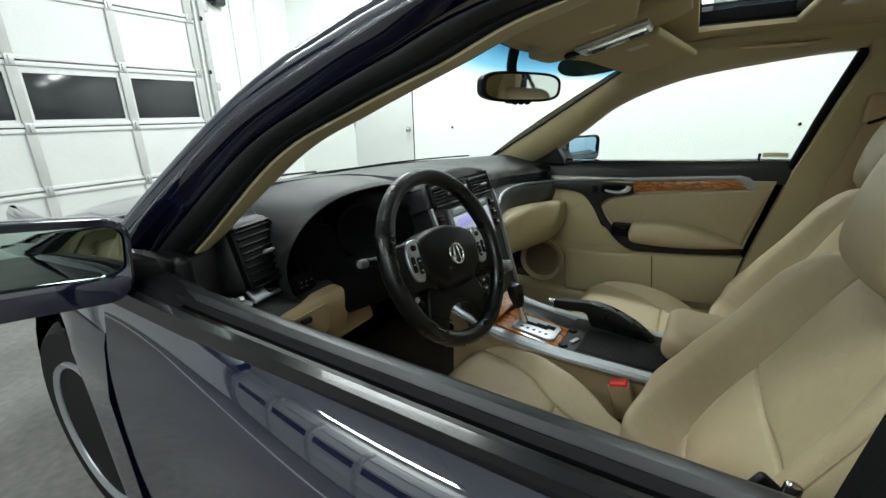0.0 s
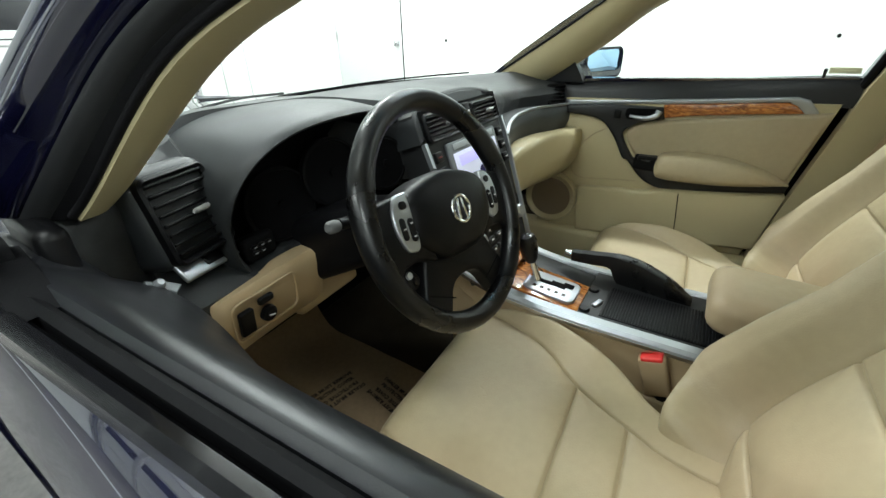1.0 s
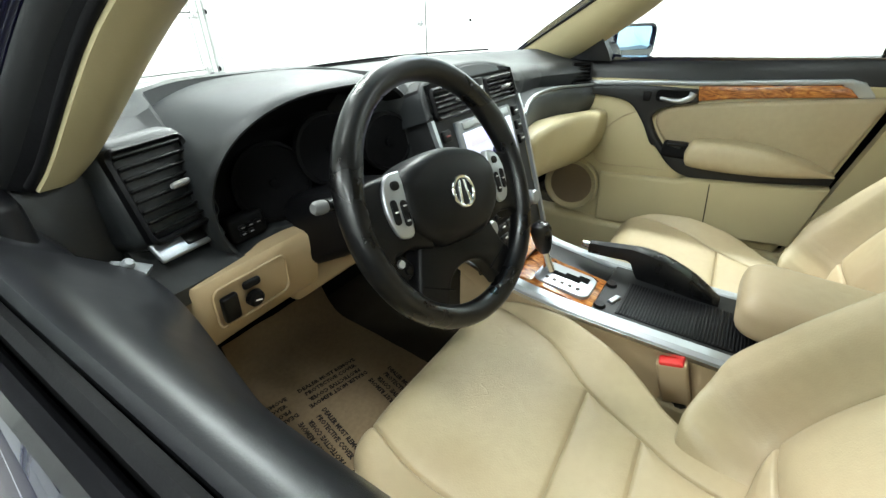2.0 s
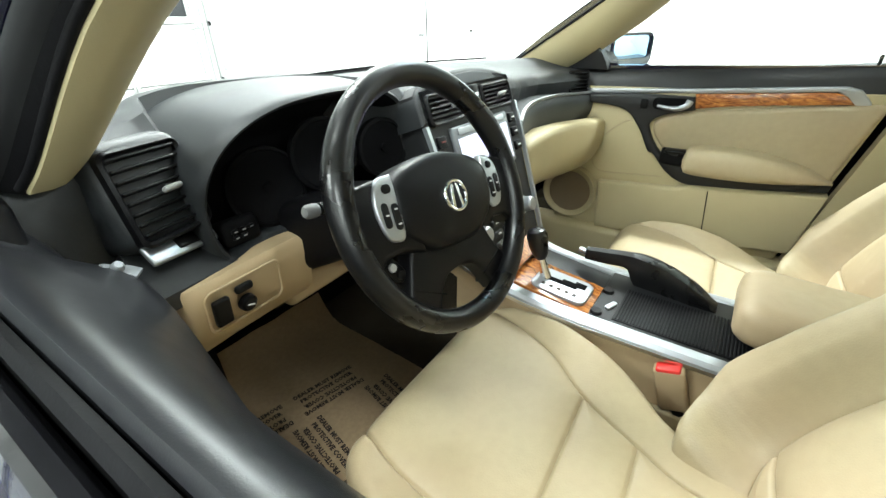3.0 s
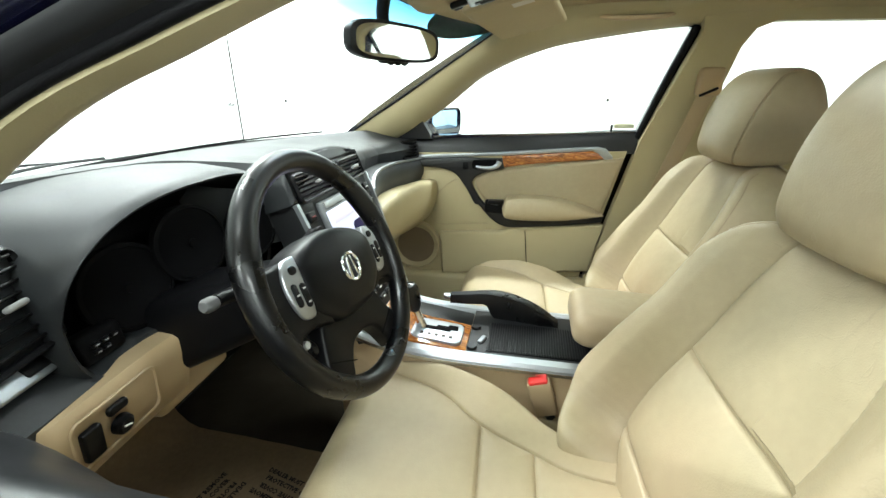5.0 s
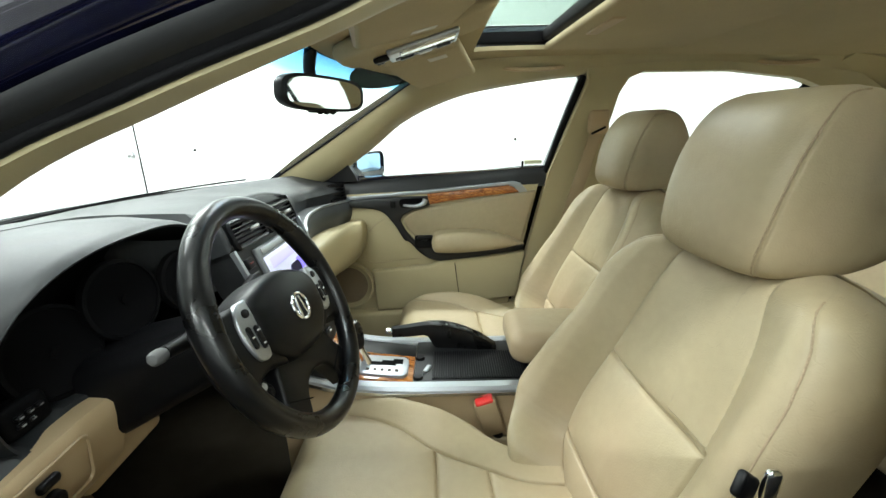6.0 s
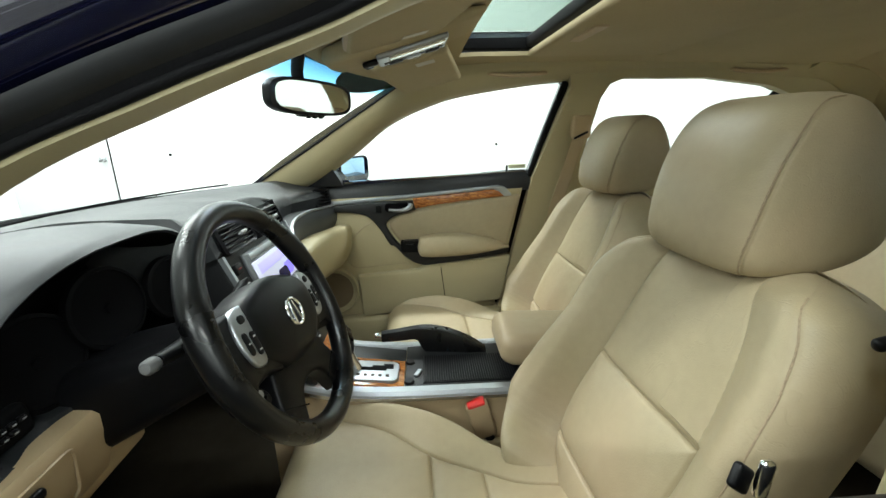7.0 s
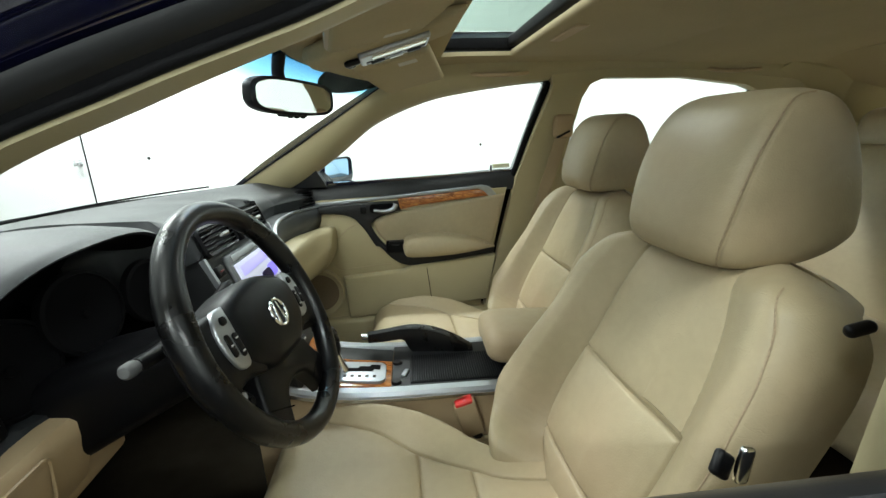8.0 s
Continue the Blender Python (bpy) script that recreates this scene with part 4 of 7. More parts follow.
def back_face(X, Vv):
    """How far the backrest's face stands forward at a height along it."""
    A = np.abs(X)
    H = np.where(X > 0, np.interp(Vv, [q[1] for q in BACK_SEAM], [q[0] for q in BACK_SEAM]), np.interp(Vv, [q[1] for q in BACK_OUT], [-q[0] for q in BACK_OUT]))
    W = back_half(Vv, X)
    rise = np.where(X > 0, 0.5 * sstep(0, 0.045, A - H) + 0.5 * sstep(0, 0.085, A - H), 0.68 * sstep(-0.01, 0.085, A - H))
    f = rise * np.interp(Vv, [-0.06, 0.02, 0.10, 0.20, 0.30, 0.40, 0.47, 0.53], [0.055, 0.070, 0.082, 0.074, 0.058, 0.048, 0.030, 0.006])
    f = f + np.where(X > 0, 0.030 * sstep(0, 0.05, A - H) * np.exp(-((Vv - 0.015) / 0.075) ** 2), 0)
    f = f + 0.014 * np.exp(-((Vv - 0.16) / 0.12) ** 2) * (1 - sstep(0.05, 0.13, A))
    f = f + 0.0016 * np.sin(31 * X + 7 * Vv) * np.sin(23 * Vv + 1)
    d = seam_dist(X, Vv, BACK_SEAMS)
    soft = np.where((X < -0.08) & (Vv > 0.272), 0.35, 1.0)
    f = f + 0.008 * (1 - soft * np.exp(-d / 0.020)) - 0.005 * soft * np.exp(-(d / 0.003) ** 2)
    D = W - A
    f = f - 0.0018 * np.exp(-((D - np.interp(Vv, [0, 0.30, 0.38, 0.44, 0.48], [0.014, 0.017, 0.023, 0.032, 0.042])) / 0.0025) ** 2)
    R = 0.062
    f = f - np.where(D < R, (R - np.sqrt(np.maximum(0, R * R - (R - D) ** 2))) * 1.1, 0)
    top = sstep(BACK_H - 0.085, BACK_H, Vv)
    return np.maximum(f - 0.075 * (1 - np.sqrt(np.maximum(0, 1 - top ** 2))), -0.080)


def backrest(bm, m):
    e = np.concatenate([np.linspace(-1, -0.92, 24)[:-1], np.linspace(-0.92, 0.92, 220), np.linspace(0.92, 1, 24)[1:]])
    vs = np.concatenate([np.linspace(-0.06, 0.44, 230)[:-1], np.linspace(0.44, BACK_H, 50)])
    Y = np.repeat(vs[:, None], len(e), 1)
    X = back_half(Y, np.repeat(e[None, :], len(vs), 0)) * e[None, :]
    F = back_face(X, Y)
    rows = []
    for v, xr, fr_ in zip(vs, X, F):
        top = smooth(BACK_H - 0.075, BACK_H, v)
        rows.append([m @ V(x, f, v) for x, f in zip(xr, fr_)] + [m @ V(u * (xr[-1] if u > 0 else -xr[0]) * 0.97, -0.115 + 0.03 * u * u + 0.03 * top, v) for u in np.linspace(1, -1, 16)])
    loft(bm, rows, closed=True)


# side outline of the head restraint, by height: front, back, half width
HEAD = [(0.930, -0.622, -0.705, 0.074), (0.934, -0.596, -0.742, 0.100), (0.945, -0.579, -0.775, 0.112), (0.968, -0.571, -0.792, 0.118), (1.000, -0.573, -0.795, 0.120),
        (1.040, -0.580, -0.788, 0.120), (1.080, -0.592, -0.777, 0.117), (1.115, -0.609, -0.763, 0.112), (1.140, -0.627, -0.748, 0.103), (1.154, -0.644, -0.732, 0.091), (1.162, -0.662, -0.712, 0.070)]


HEAD_TURN = knots([(0.0, 37), (0.06, 42), (0.2, 43), (0.4, 37), (0.6, 28), (0.78, 15), (0.9, -2), (1.0, -28)], 60)


def head_seam(q):
    """Angle round the head restraint at which its side seam runs, from foot (0) to crown (1)."""
    return radians(float(np.interp(q, *HEAD_TURN)))


def head_point(a, z, f, bk, w, dent=0.0):
    c, d = (f + bk) / 2, (f - bk) / 2
    ca, sa = math.cos(a), math.sin(a)
    x = w * math.copysign(abs(ca) ** 0.42, ca)
    y = d * math.copysign(abs(sa) ** 0.42, sa) + (0.007 * (1 - (x / w) ** 2) if sa > 0 else 0)
    k = 1 - dent / math.hypot(x, y)
    return x * k, c + y * k


def headrest(bm, dy, dz):
    """Deep head restraint: a gently bowed front pad, flat sides, rounded edges, a sunk seam each side."""
    rows = []
    levels = spline(HEAD, 50)
    angles = [2 * math.pi * k / 320 for k in range(320)]
    for lv, (z, f, bk, w) in enumerate(levels):
        seam = head_seam(lv / 50)
        r = []
        for a in angles:
            gap = min(abs((a - c + math.pi) % (2 * math.pi) - math.pi) for c in (seam, math.pi - seam))
            x, y = head_point(a, z, f, bk, w, 0.0035 * math.exp(-(gap / 0.035) ** 2) * smooth(0.02, 0.12, lv / 50) * (1 - smooth(0.86, 0.97, lv / 50)))
            sag = 0.030 * (1 - smooth(0.932, 0.990, z)) * max(0, -math.sin(a))
            r.append(V(x, y + dy, z + dz + sag))
        rows.append(r)
    loft(bm, rows)


def head_stitch(bm, s, dy, dz):
    pts = []
    for lv, (z, f, bk, w) in enumerate(spline(HEAD, 50)):
        if 3 <= lv <= 46:
            x, y = head_point(head_seam(lv / 50) + 0.05, z, f, bk, w, 0.0002)
            pts.append(V(s * x, y + dy, z + dz))
    tube(bm, pts, 0.0010, 6)


def seat(name, label, lift):
    """A front seat about its own origin, under the cushion's middle; the floor is 0.26 below."""
    st = thing(name, label, "car seat", "front seats")
    bm = bmesh.new()
    cushion(bm)
    part("cushion", bm, LEATHER, st, "cream leather seat cushion with stitched seams")
    mb = pose(0, -0.41, 0.49, LEAN_DEG, 0, 0)
    bm = bmesh.new()
    mb = mb @ Matrix.Diagonal((1, 1, 1 + lift * 1.9, 1))
    backrest(bm, mb)
    part("backrest", bm, LEATHER, st, "cream leather bolstered backrest")
    bm = bmesh.new()
    headrest(bm, -0.3 * lift, lift)
    hr = part("headrest", bm, LEATHER, st, "cream leather headrest with side seams")
    for sg in (-1, 1):
        bm = bmesh.new()
        head_stitch(bm, sg, -0.3 * lift, lift)
        part("stitching", bm, STITCH, hr, "reddish tan stitching")
    for sg in (-0.06, 0.06):
        bm = bmesh.new()
        tube(bm, [V(sg, -0.665, 0.90 + lift * 0.3), V(sg, -0.675, 0.935 + lift * 0.8), V(sg, -0.68, 0.97 + lift)], 0.006, 10)
        part("headrest_post", bm, CHROME, st, "steel headrest post")
    for sg in (-1, 1):
        bm = bmesh.new()
        pts = []
        for v in np.linspace(0.02, 0.490, 40):
            x = sg * (float(back_half(v, sg)) - seam_in(v))
            pts.append(mb @ V(x, float(back_face(np.array([x]), np.array([v]))[0]) + 0.0003, v))
        tube(bm, pts, 0.0012, 6)
        part("stitching", bm, STITCH, st, "reddish tan stitching")
    bm = bmesh.new()
    rbox(bm, (0.47, 0.50, 0.05), 0.015, Matrix.Translation((0, -0.2, 0.345)))
    rbox(bm, (0.018, 0.44, 0.10), 0.008, Matrix.Translation((-0.237, -0.24, 0.39)))
    rbox(bm, (0.018, 0.44, 0.10), 0.008, Matrix.Translation((0.237, -0.24, 0.39)))
    part("seat_base", bm, SEAT_SIDE, st, "tan plastic seat base")
    for s in (-0.2, 0.2):
        bm = bmesh.new()
        rbox(bm, (0.035, 0.56, 0.03), 0.006, Matrix.Translation((s, -0.2, 0.275)))
        rbox(bm, (0.03, 0.06, 0.06), 0.006, Matrix.Translation((s, -0.05, 0.305)))
        rbox(bm, (0.03, 0.06, 0.06), 0.006, Matrix.Translation((s, -0.35, 0.305)))
        part("seat_rail", bm, BLACK, st, "black steel seat rail")
    return st


SEAT_X = 0.370
driver_seat = seat("driver_seat", "cream leather driver's seat with worn bolsters", 0.0)
driver_seat.matrix_basis = pose(-SEAT_X, 0, 0)
passenger_seat = seat("passenger_seat", "cream leather passenger seat set further back", 0.05)
passenger_seat.matrix_basis = pose(SEAT_X, -0.165, -0.05)

# rear bench
bench = thing("rear_bench", "cream leather rear bench seat", "bench seat")
bm = bmesh.new()
rbox(bm, (1.30, 0.52, 0.20), 0.06, pose(0, -1.38, 0.46, 6, 0, 0), 5)
part("cushion", bm, LEATHER, bench)
bm = bmesh.new()
rbox(bm, (1.34, 0.16, 0.62), 0.06, pose(0, -1.78, 0.74, 25, 0, 0), 5)
part("backrest", bm, LEATHER, bench)
for x in (-0.37, 0.37):
    bm = bmesh.new()
    rbox(bm, (0.27, 0.11, 0.16), 0.05, pose(x, -1.95, 1.08, 15, 0, 0), 5)
    part("headrest", bm, LEATHER, bench, "cream leather rear headrest")

# belt buckles beside the seats
for sgn, dy, dz in ((-1, 0, 0), (1, -0.17, -0.045)):
    bk = thing("belt_buckle", "tan belt buckle with a red button", "belt buckle", "belt buckles")
    m = pose(sgn * 0.136, -0.312 + dy, 0.503 + dz, -16, 0, 0) @ pose(0, 0, 0, 0, sgn * 8, 0)
    bm = bmesh.new()
    rbox(bm, (0.026, 0.050, 0.10), 0.006, m @ Matrix.Translation((0, 0, -0.005)))
    part("buckle_body", bm, TANPLASTIC, bk)
    bm = bmesh.new()
    rbox(bm, (0.02, 0.040, 0.012), 0.004, m @ Matrix.Translation((-0.002, 0.0, 0.044)))
    part("release_button", bm, REDP, bk, "red release button")
    bm = bmesh.new()
    tube(bm, [m @ V(0, 0, -0.04), m @ V(0.0, -0.01, -0.1), m @ V(0, -0.03, -0.18)], 0.012, 8)
    part("buckle_stalk", bm, BLACK, bk)

# ---- doors ----
def panel(bm, yz, x0, x1, bevel=0.006, sgn=1):
    """A door panel outline in (y, z), from depth x0 to x1 toward the cabin."""
    m = Matrix(((0, 0, -sgn, sgn * x0), (1, 0, 0, 0), (0, 1, 0, 0), (0, 0, 0, 1)))
    prism(bm, yz, x0 - x1, m, bevel)


def curve2(pts, n):
    return [tuple(p) for p in spline(pts, n)]


# passenger door, inner side
pdoor = thing("passenger_door", "cream leather passenger door panel with wood trim", "car door")
bm = bmesh.new()
rows = []
for y in np.linspace(0.20, -0.665, 30):
    b = np.interp(y, [-0.6, -0.29, 0.097], [0.975, 0.957, 0.938])
    rows.append([V(x, y, b + z) for x, z in ((0.80, -0.005), (0.775, 0.0), (0.757, -0.003), (0.742, -0.012), (0.732, -0.035), (0.727, -0.08), (0.76, -0.085), (0.80, -0.08))])
loft(bm, rows)
part("upper_trim", bm, SATIN, pdoor, "black soft upper door trim")
bm = bmesh.new()
panel(bm, [(0.20, 0.885), (-0.635, 0.905), (-0.52, 0.40), (0.20, 0.37)], 0.80, 0.722, 0.01)
part("door_card", bm, CREAMTRIM, pdoor)
# silver strip with its tapered end
bm = bmesh.new()
zb = lambda y: np.interp(y, [-0.6, -0.185, 0.10], [0.915, 0.886, 0.872])
top = [(y, zb(y) + 0.009) for y in np.linspace(0.14, -0.53, 20)]
low = [(y, zb(y) - 0.004 - 0.002 * smooth(-0.1, 0.1, y)) for y in np.linspace(-0.515, 0.14, 20)]
panel(bm, top + [(-0.56, 0.912), (-0.585, 0.885), (-0.592, 0.868), (-0.575, 0.866), (-0.548, 0.878)] + low, 0.74, 0.7165, 0.003)
part("silver_strip", bm, SILVER, pdoor, "satin silver trim strip")
bm = bmesh.new()
panel(bm, [(-0.19, 0.881), (-0.35, 0.893), (-0.51, 0.904), (-0.535, 0.896), (-0.556, 0.876), (-0.40, 0.863), (-0.28, 0.851), (-0.197, 0.838)], 0.74, 0.712, 0.005)
part("wood_inlay", bm, WOOD, pdoor, "glossy burl wood inlay")
# black pull handle sweeping down from the strip
bm = bmesh.new()
pull = [(0.16, 0.862), (-0.02, 0.873), (-0.19, 0.872), (-0.20, 0.836), (-0.12, 0.815), (-0.085, 0.79), (-0.085, 0.765), (-0.115, 0.715), (-0.15, 0.685), (-0.22, 0.668), (-0.225, 0.648),
        (-0.34, 0.650), (-0.58, 0.668), (-0.575, 0.640), (-0.40, 0.618), (-0.27, 0.603), (-0.20, 0.612), (-0.15, 0.645), (-0.11, 0.69), (-0.09, 0.70), (-0.05, 0.77), (0.01, 0.825), (0.16, 0.84)]
panel(bm, curve2(pull[:3], 6) + curve2(pull[3:10], 30) + curve2(pull[10:13], 8) + curve2(pull[13:], 40), 0.75, 0.702, 0.008)
part("pull_handle", bm, SATIN, pdoor, "black plastic pull handle and armrest edge")
bm = bmesh.new()
panel(bm, curve2([(-0.626, 0.882), (-0.57, 0.672)], 4)[:-1] + curve2([(-0.57, 0.672), (-0.40, 0.66), (-0.24, 0.66), (-0.155, 0.692), (-0.112, 0.735), (-0.094, 0.768), (-0.098, 0.795), (-0.135, 0.816), (-0.2, 0.830), (-0.30, 0.845), (-0.45, 0.864), (-0.626, 0.882)], 48)[:-1], 0.74, 0.706, 0.014)
part("leather_insert", bm, LEATHER, pdoor, "cream leather door insert")
bm = bmesh.new()
rows = []
tops = spline([(-0.200, 0.694, 0.686, 0.672), (-0.206, 0.716, 0.664, 0.650), (-0.225, 0.730, 0.656, 0.636), (-0.300, 0.738, 0.655, 0.630), (-0.400, 0.731, 0.657, 0.634), (-0.500, 0.706, 0.661, 0.655), (-0.575, 0.676, 0.664, 0.690)], 36)
for y, zt, zl, xo in tops:
    sec = [(0.722, zl), (xo + 0.030, zl - 0.001), (xo + 0.010, zl + 0.003), (xo, zl + 0.3 * (zt - zl)), (xo + 0.003, zl + 0.68 * (zt - zl)), (xo + 0.013, zt - 0.006), (xo + 0.032, zt), (0.722, zt + 0.003)]
    rows.append([V(a, y, b) for a, b in spline(sec, 22)])
loft(bm, rows)
part("armrest", bm, LEATHER, pdoor, "cream padded armrest")
bm = bmesh.new()
rbox(bm, (0.035, 0.06, 0.012), 0.004, Matrix.Translation((0.69, -0.175, 0.712)))
part("window_switch", bm, BLACK, pdoor)
bm = bmesh.new()
prism(bm, ring2(0.100, 0.036, 0.014, 5), 0.004, pose(0.7015, -0.130, 0.850, 90, 0, -90), 0.0015)
cup = part("handle_recess", bm, DARKHOLE, pdoor)
bm = bmesh.new()
rbox(bm, (0.03, 0.090, 0.050), 0.008, pose(0.703, -0.178, 0.690, 3, 0, 0))
pk = part("grip_pocket", bm, RUBBER, pdoor, "black grip pocket with a window switch")
bm = bmesh.new()
rbox(bm, (0.012, 0.030, 0.010), 0.004, pose(0.688, -0.170, 0.704, 8, 0, 0))
part("window_switch", bm, GREYPANEL, pk)
bm = bmesh.new()
tube(bm, spline([(0.694, -0.095, 0.843), (0.692, -0.125, 0.839), (0.690, -0.155, 0.840), (0.690, -0.176, 0.850), (0.692, -0.182, 0.864)], 24), 0.0085, 12, up=(1, 0, 0), scale=[0.55 + 0.65 * (k / 24) ** 0.8 for k in range(25)])
part("door_lever", bm, SILVER, pdoor, "satin chrome inner door lever")
bm = bmesh.new()
rbox(bm, (0.006, 0.022, 0.030), 0.003, pose(0.7005, -0.055, 0.845, 0, 0, 0))
part("lock_switch", bm, BLACK, pdoor)
# stitched seam of the front lower card
bm = bmesh.new()
tube(bm, spline([(0.7215, -0.045, 0.80), (0.7215, 0.02, 0.765), (0.7215, 0.075, 0.70), (0.7215, 0.085, 0.645), (0.7215, 0.05, 0.605), (0.7215, -0.06, 0.61), (0.7215, -0.15, 0.615)], 40), 0.0022, 6)
part("card_seam", bm, SEAT_SIDE, pdoor)
# map pocket and speaker
bm = bmesh.new()
panel(bm, [(0.045, 0.575), (-0.20, 0.592), (-0.235, 0.607), (-0.58, 0.632), (-0.545, 0.44), (-0.30, 0.42), (0.035, 0.40)], 0.74, 0.690, 0.012)
pk = part("map_pocket", bm, CREAMTRIM, pdoor, "cream door pocket")
bm = bmesh.new()
rbox(bm, (0.004, 0.003, 0.16), 0.001, pose(0.6895, -0.30, 0.52, -6, 0, 0))
part("pocket_joint", bm, DARKHOLE, pdoor)
bm = bmesh.new()
lathe(bm, [(0, 0.0), (0.078, 0.0), (0.088, 0.006), (0.094, 0.012), (0.100, 0.006), (0.100, -0.02), (0, -0.02)], pose(0.705, 0.145, 0.515, 0, -90, 0), 40)
sp = part("speaker", bm, CREAMTRIM, pdoor, "round cream speaker grille")
bm = bmesh.new()
lathe(bm, [(0, 0.004), (0.06, 0.004), (0.076, 0.001), (0.076, -0.004), (0, -0.004)], pose(0.704, 0.145, 0.515, 0, -90, 0), 40)
part("grille", bm, shade("speaker_mesh", (0.19, 0.145, 0.09), 0.9, fine=0.5, fscale=900, bump=0.8, bscale=900), sp, "perforated tan grille")
# glass, seal, sail panel, lock pin
bm = bmesh.new()
holed(bm, WIN_F, [], side(1), 0.004, 0.009)
g = part("door_glass", bm, GLASS, pdoor, "clear door window, shut")
g.visible_shadow = False
bm = bmesh.new()
sealp = [side(1)(y, z, -0.014) for y, z in [(-0.665, 0.95), (-0.70, 1.13), (-0.738, 1.287)]]
tube(bm, spline([tuple(p) for p in sealp], 12), 0.012, 8)
part("window_channel", bm, RUBBER, pdoor, "black rubber window channel")
bm = bmesh.new()
loft(bm, [[side(1)(y, z, d) for y, z in ((0.26, 0.940), (0.080, 0.937), (0.088, 0.962), (0.108, 1.004), (0.17, 0.985))] for d in (-0.030, 0.020)])
part("mirror_sail", bm, SATIN, pdoor, "black mirror mounting triangle")
bm = bmesh.new()
lathe(bm, [(0, 0.0), (0.004, 0), (0.005, 0.02), (0.0035, 0.025), (0, 0.026)], Matrix.Translation((0.755, -0.575, 0.968)), 10)
part("lock_pin", bm, BLACK, pdoor)
bm = bmesh.new()
rbox(bm, (0.002, 0.07, 0.016), 0.0005, pose(0.766, -0.62, 0.988, 0, 0, 0))
part("window_sticker", bm, STICKER, pdoor, "small cream sticker on the glass")
bm = bmesh.new()
rows = []
for y in np.linspace(0.34, -0.66, 12):
    rows.append([V(x, y, z) for x, z in ((0.80, 0.945), (0.865, 0.86), (0.905, 0.72), (0.90, 0.66), (0.89, 0.34), (0.82, 0.30), (0.82, 0.9))])
loft(bm, rows)
part("outer_skin", bm, PAINT, pdoor)


# wing mirrors
def wing_mirror(sgn, at, glass, parent, yaw, roll=0, w=0.20, h=0.112, lift=0.012):
    """Housing with a rounded back, a deep lower lip and an inset glass facing local -y."""
    m = pose(*at, 0, 0, yaw) @ pose(0, 0, 0, 0, roll, 0)
    face = ring2(w, h, 0.030, 6)
    bm = bmesh.new()
    rows = []
    for t in np.linspace(0, 1, 11):
        k = math.sqrt(max(0.02, 1 - t ** 2.2))
        rows.append([m @ V(p[0] * (0.5 + 0.5 * k), 0.105 * t, p[1] * (0.4 + 0.6 * k)) for p in face])
    rim = [[m @ V(p[0] * a, d, p[1] * a + dz) for p in face] for a, d, dz in ((0.985, -0.005, 0), (0.955, -0.006, 0.001))]
    gl = [(p[0] * 0.93, p[1] * (h - 2 * lift - 0.012) / h + lift * 0.75) for p in face]
    rim += [[m @ V(x * 1.01, -0.003, z) for x, z in gl], [m @ V(x, 0.008, z) for x, z in gl]]
    loft(bm, rim[::-1] + rows)
    mir = part("wing_mirror", bm, PAINT, parent, "dark blue wing mirror")
    bm = bmesh.new()
    prism(bm, [(x * 0.99, z * 0.99) for x, z in gl], 0.003, m @ pose(0, 0.005, 0, 90, 0, 0), 0.001)
    part("mirror_glass", bm, glass, mir, "blue-tinted mirror glass" if glass is BLUEMIRROR else "mirror glass tinted to match a dark reflection")
    bm = bmesh.new()
    loft(bm, [[m @ V(-sgn * (w / 2 - 0.03), 0.05 + p[0], -0.012 + p[1]) for p in ring2(0.05, 0.05, 0.015)], [V(sgn * 0.80, at[1] + 0.045 + p[0], 0.945 + p[1]) for p in ring2(0.075, 0.04, 0.012)],
              [V(sgn * 0.772, at[1] + 0.05 + p[0], 0.935 + p[1]) for p in ring2(0.10, 0.04, 0.012)]])
    part("mirror_arm", bm, RUBBER, mir)
    return mir


wing_mirror(1, (0.945, 0.055, 0.985), BLUEMIRROR, pdoor, -30)

# driver's door
bm = bmesh.new()
rows = []
for y in np.concatenate([np.linspace(0.43, 0.28, 6), np.linspace(0.275, 0.245, 6), np.linspace(0.235, -0.72, 44)]):
    b = np.interp(y, [-0.6, -0.29, 0.1, 0.30, 0.43], [0.898, 0.905, 0.918, 0.926, 0.915])
    e = smooth(0.10, 0.33, y) * 0.02
    f = smooth(-0.10, 0.24, y) * (1 - smooth(0.252, 0.275, y))
    rear = ((-0.782, -0.10), (-0.782, -0.006), (-0.776, 0.001), (-0.766, 0.001), (-0.752, -0.008), (-0.738, -0.024), (-0.724, -0.050), (-0.712, -0.085), (-0.702, -0.13), (-0.698, -0.165), (-0.704, -0.175), (-0.74, -0.18))
    front = ((-0.782, -0.10), (-0.782, -0.006), (-0.776, 0.001), (-0.766, 0.001), (-0.748, -0.012), (-0.728, -0.028), (-0.710, -0.044), (-0.692, -0.058), (-0.674, -0.072), (-0.660, -0.092), (-0.668, -0.112), (-0.74, -0.13))
    rows.append([V(x0 + (x1 - x0) * f + e * (1 - f), y, b + z0 + (z1 - z0) * f) for (x0, z0), (x1, z1) in zip(rear, front)])
loft(bm, rows)
part("upper_trim", bm, SOFTTRIM, door_d, "black soft upper door trim")
bm = bmesh.new()
sweep(bm, [V(*p) for p in spline([(-0.688, 0.244, 0.862), (-0.678, 0.247, 0.854), (-0.668, 0.244, 0.848), (-0.660, 0.236, 0.842)], 12)], ring2(0.016, 0.006, 0.0025), up=(0.3, -0.6, 0.74), scale=[0.55 + 0.45 * k / 12 for k in range(13)])
se = part("silver_end", bm, STACKGREY, door_d, "satin silver end of the door trim")
bm = bmesh.new()
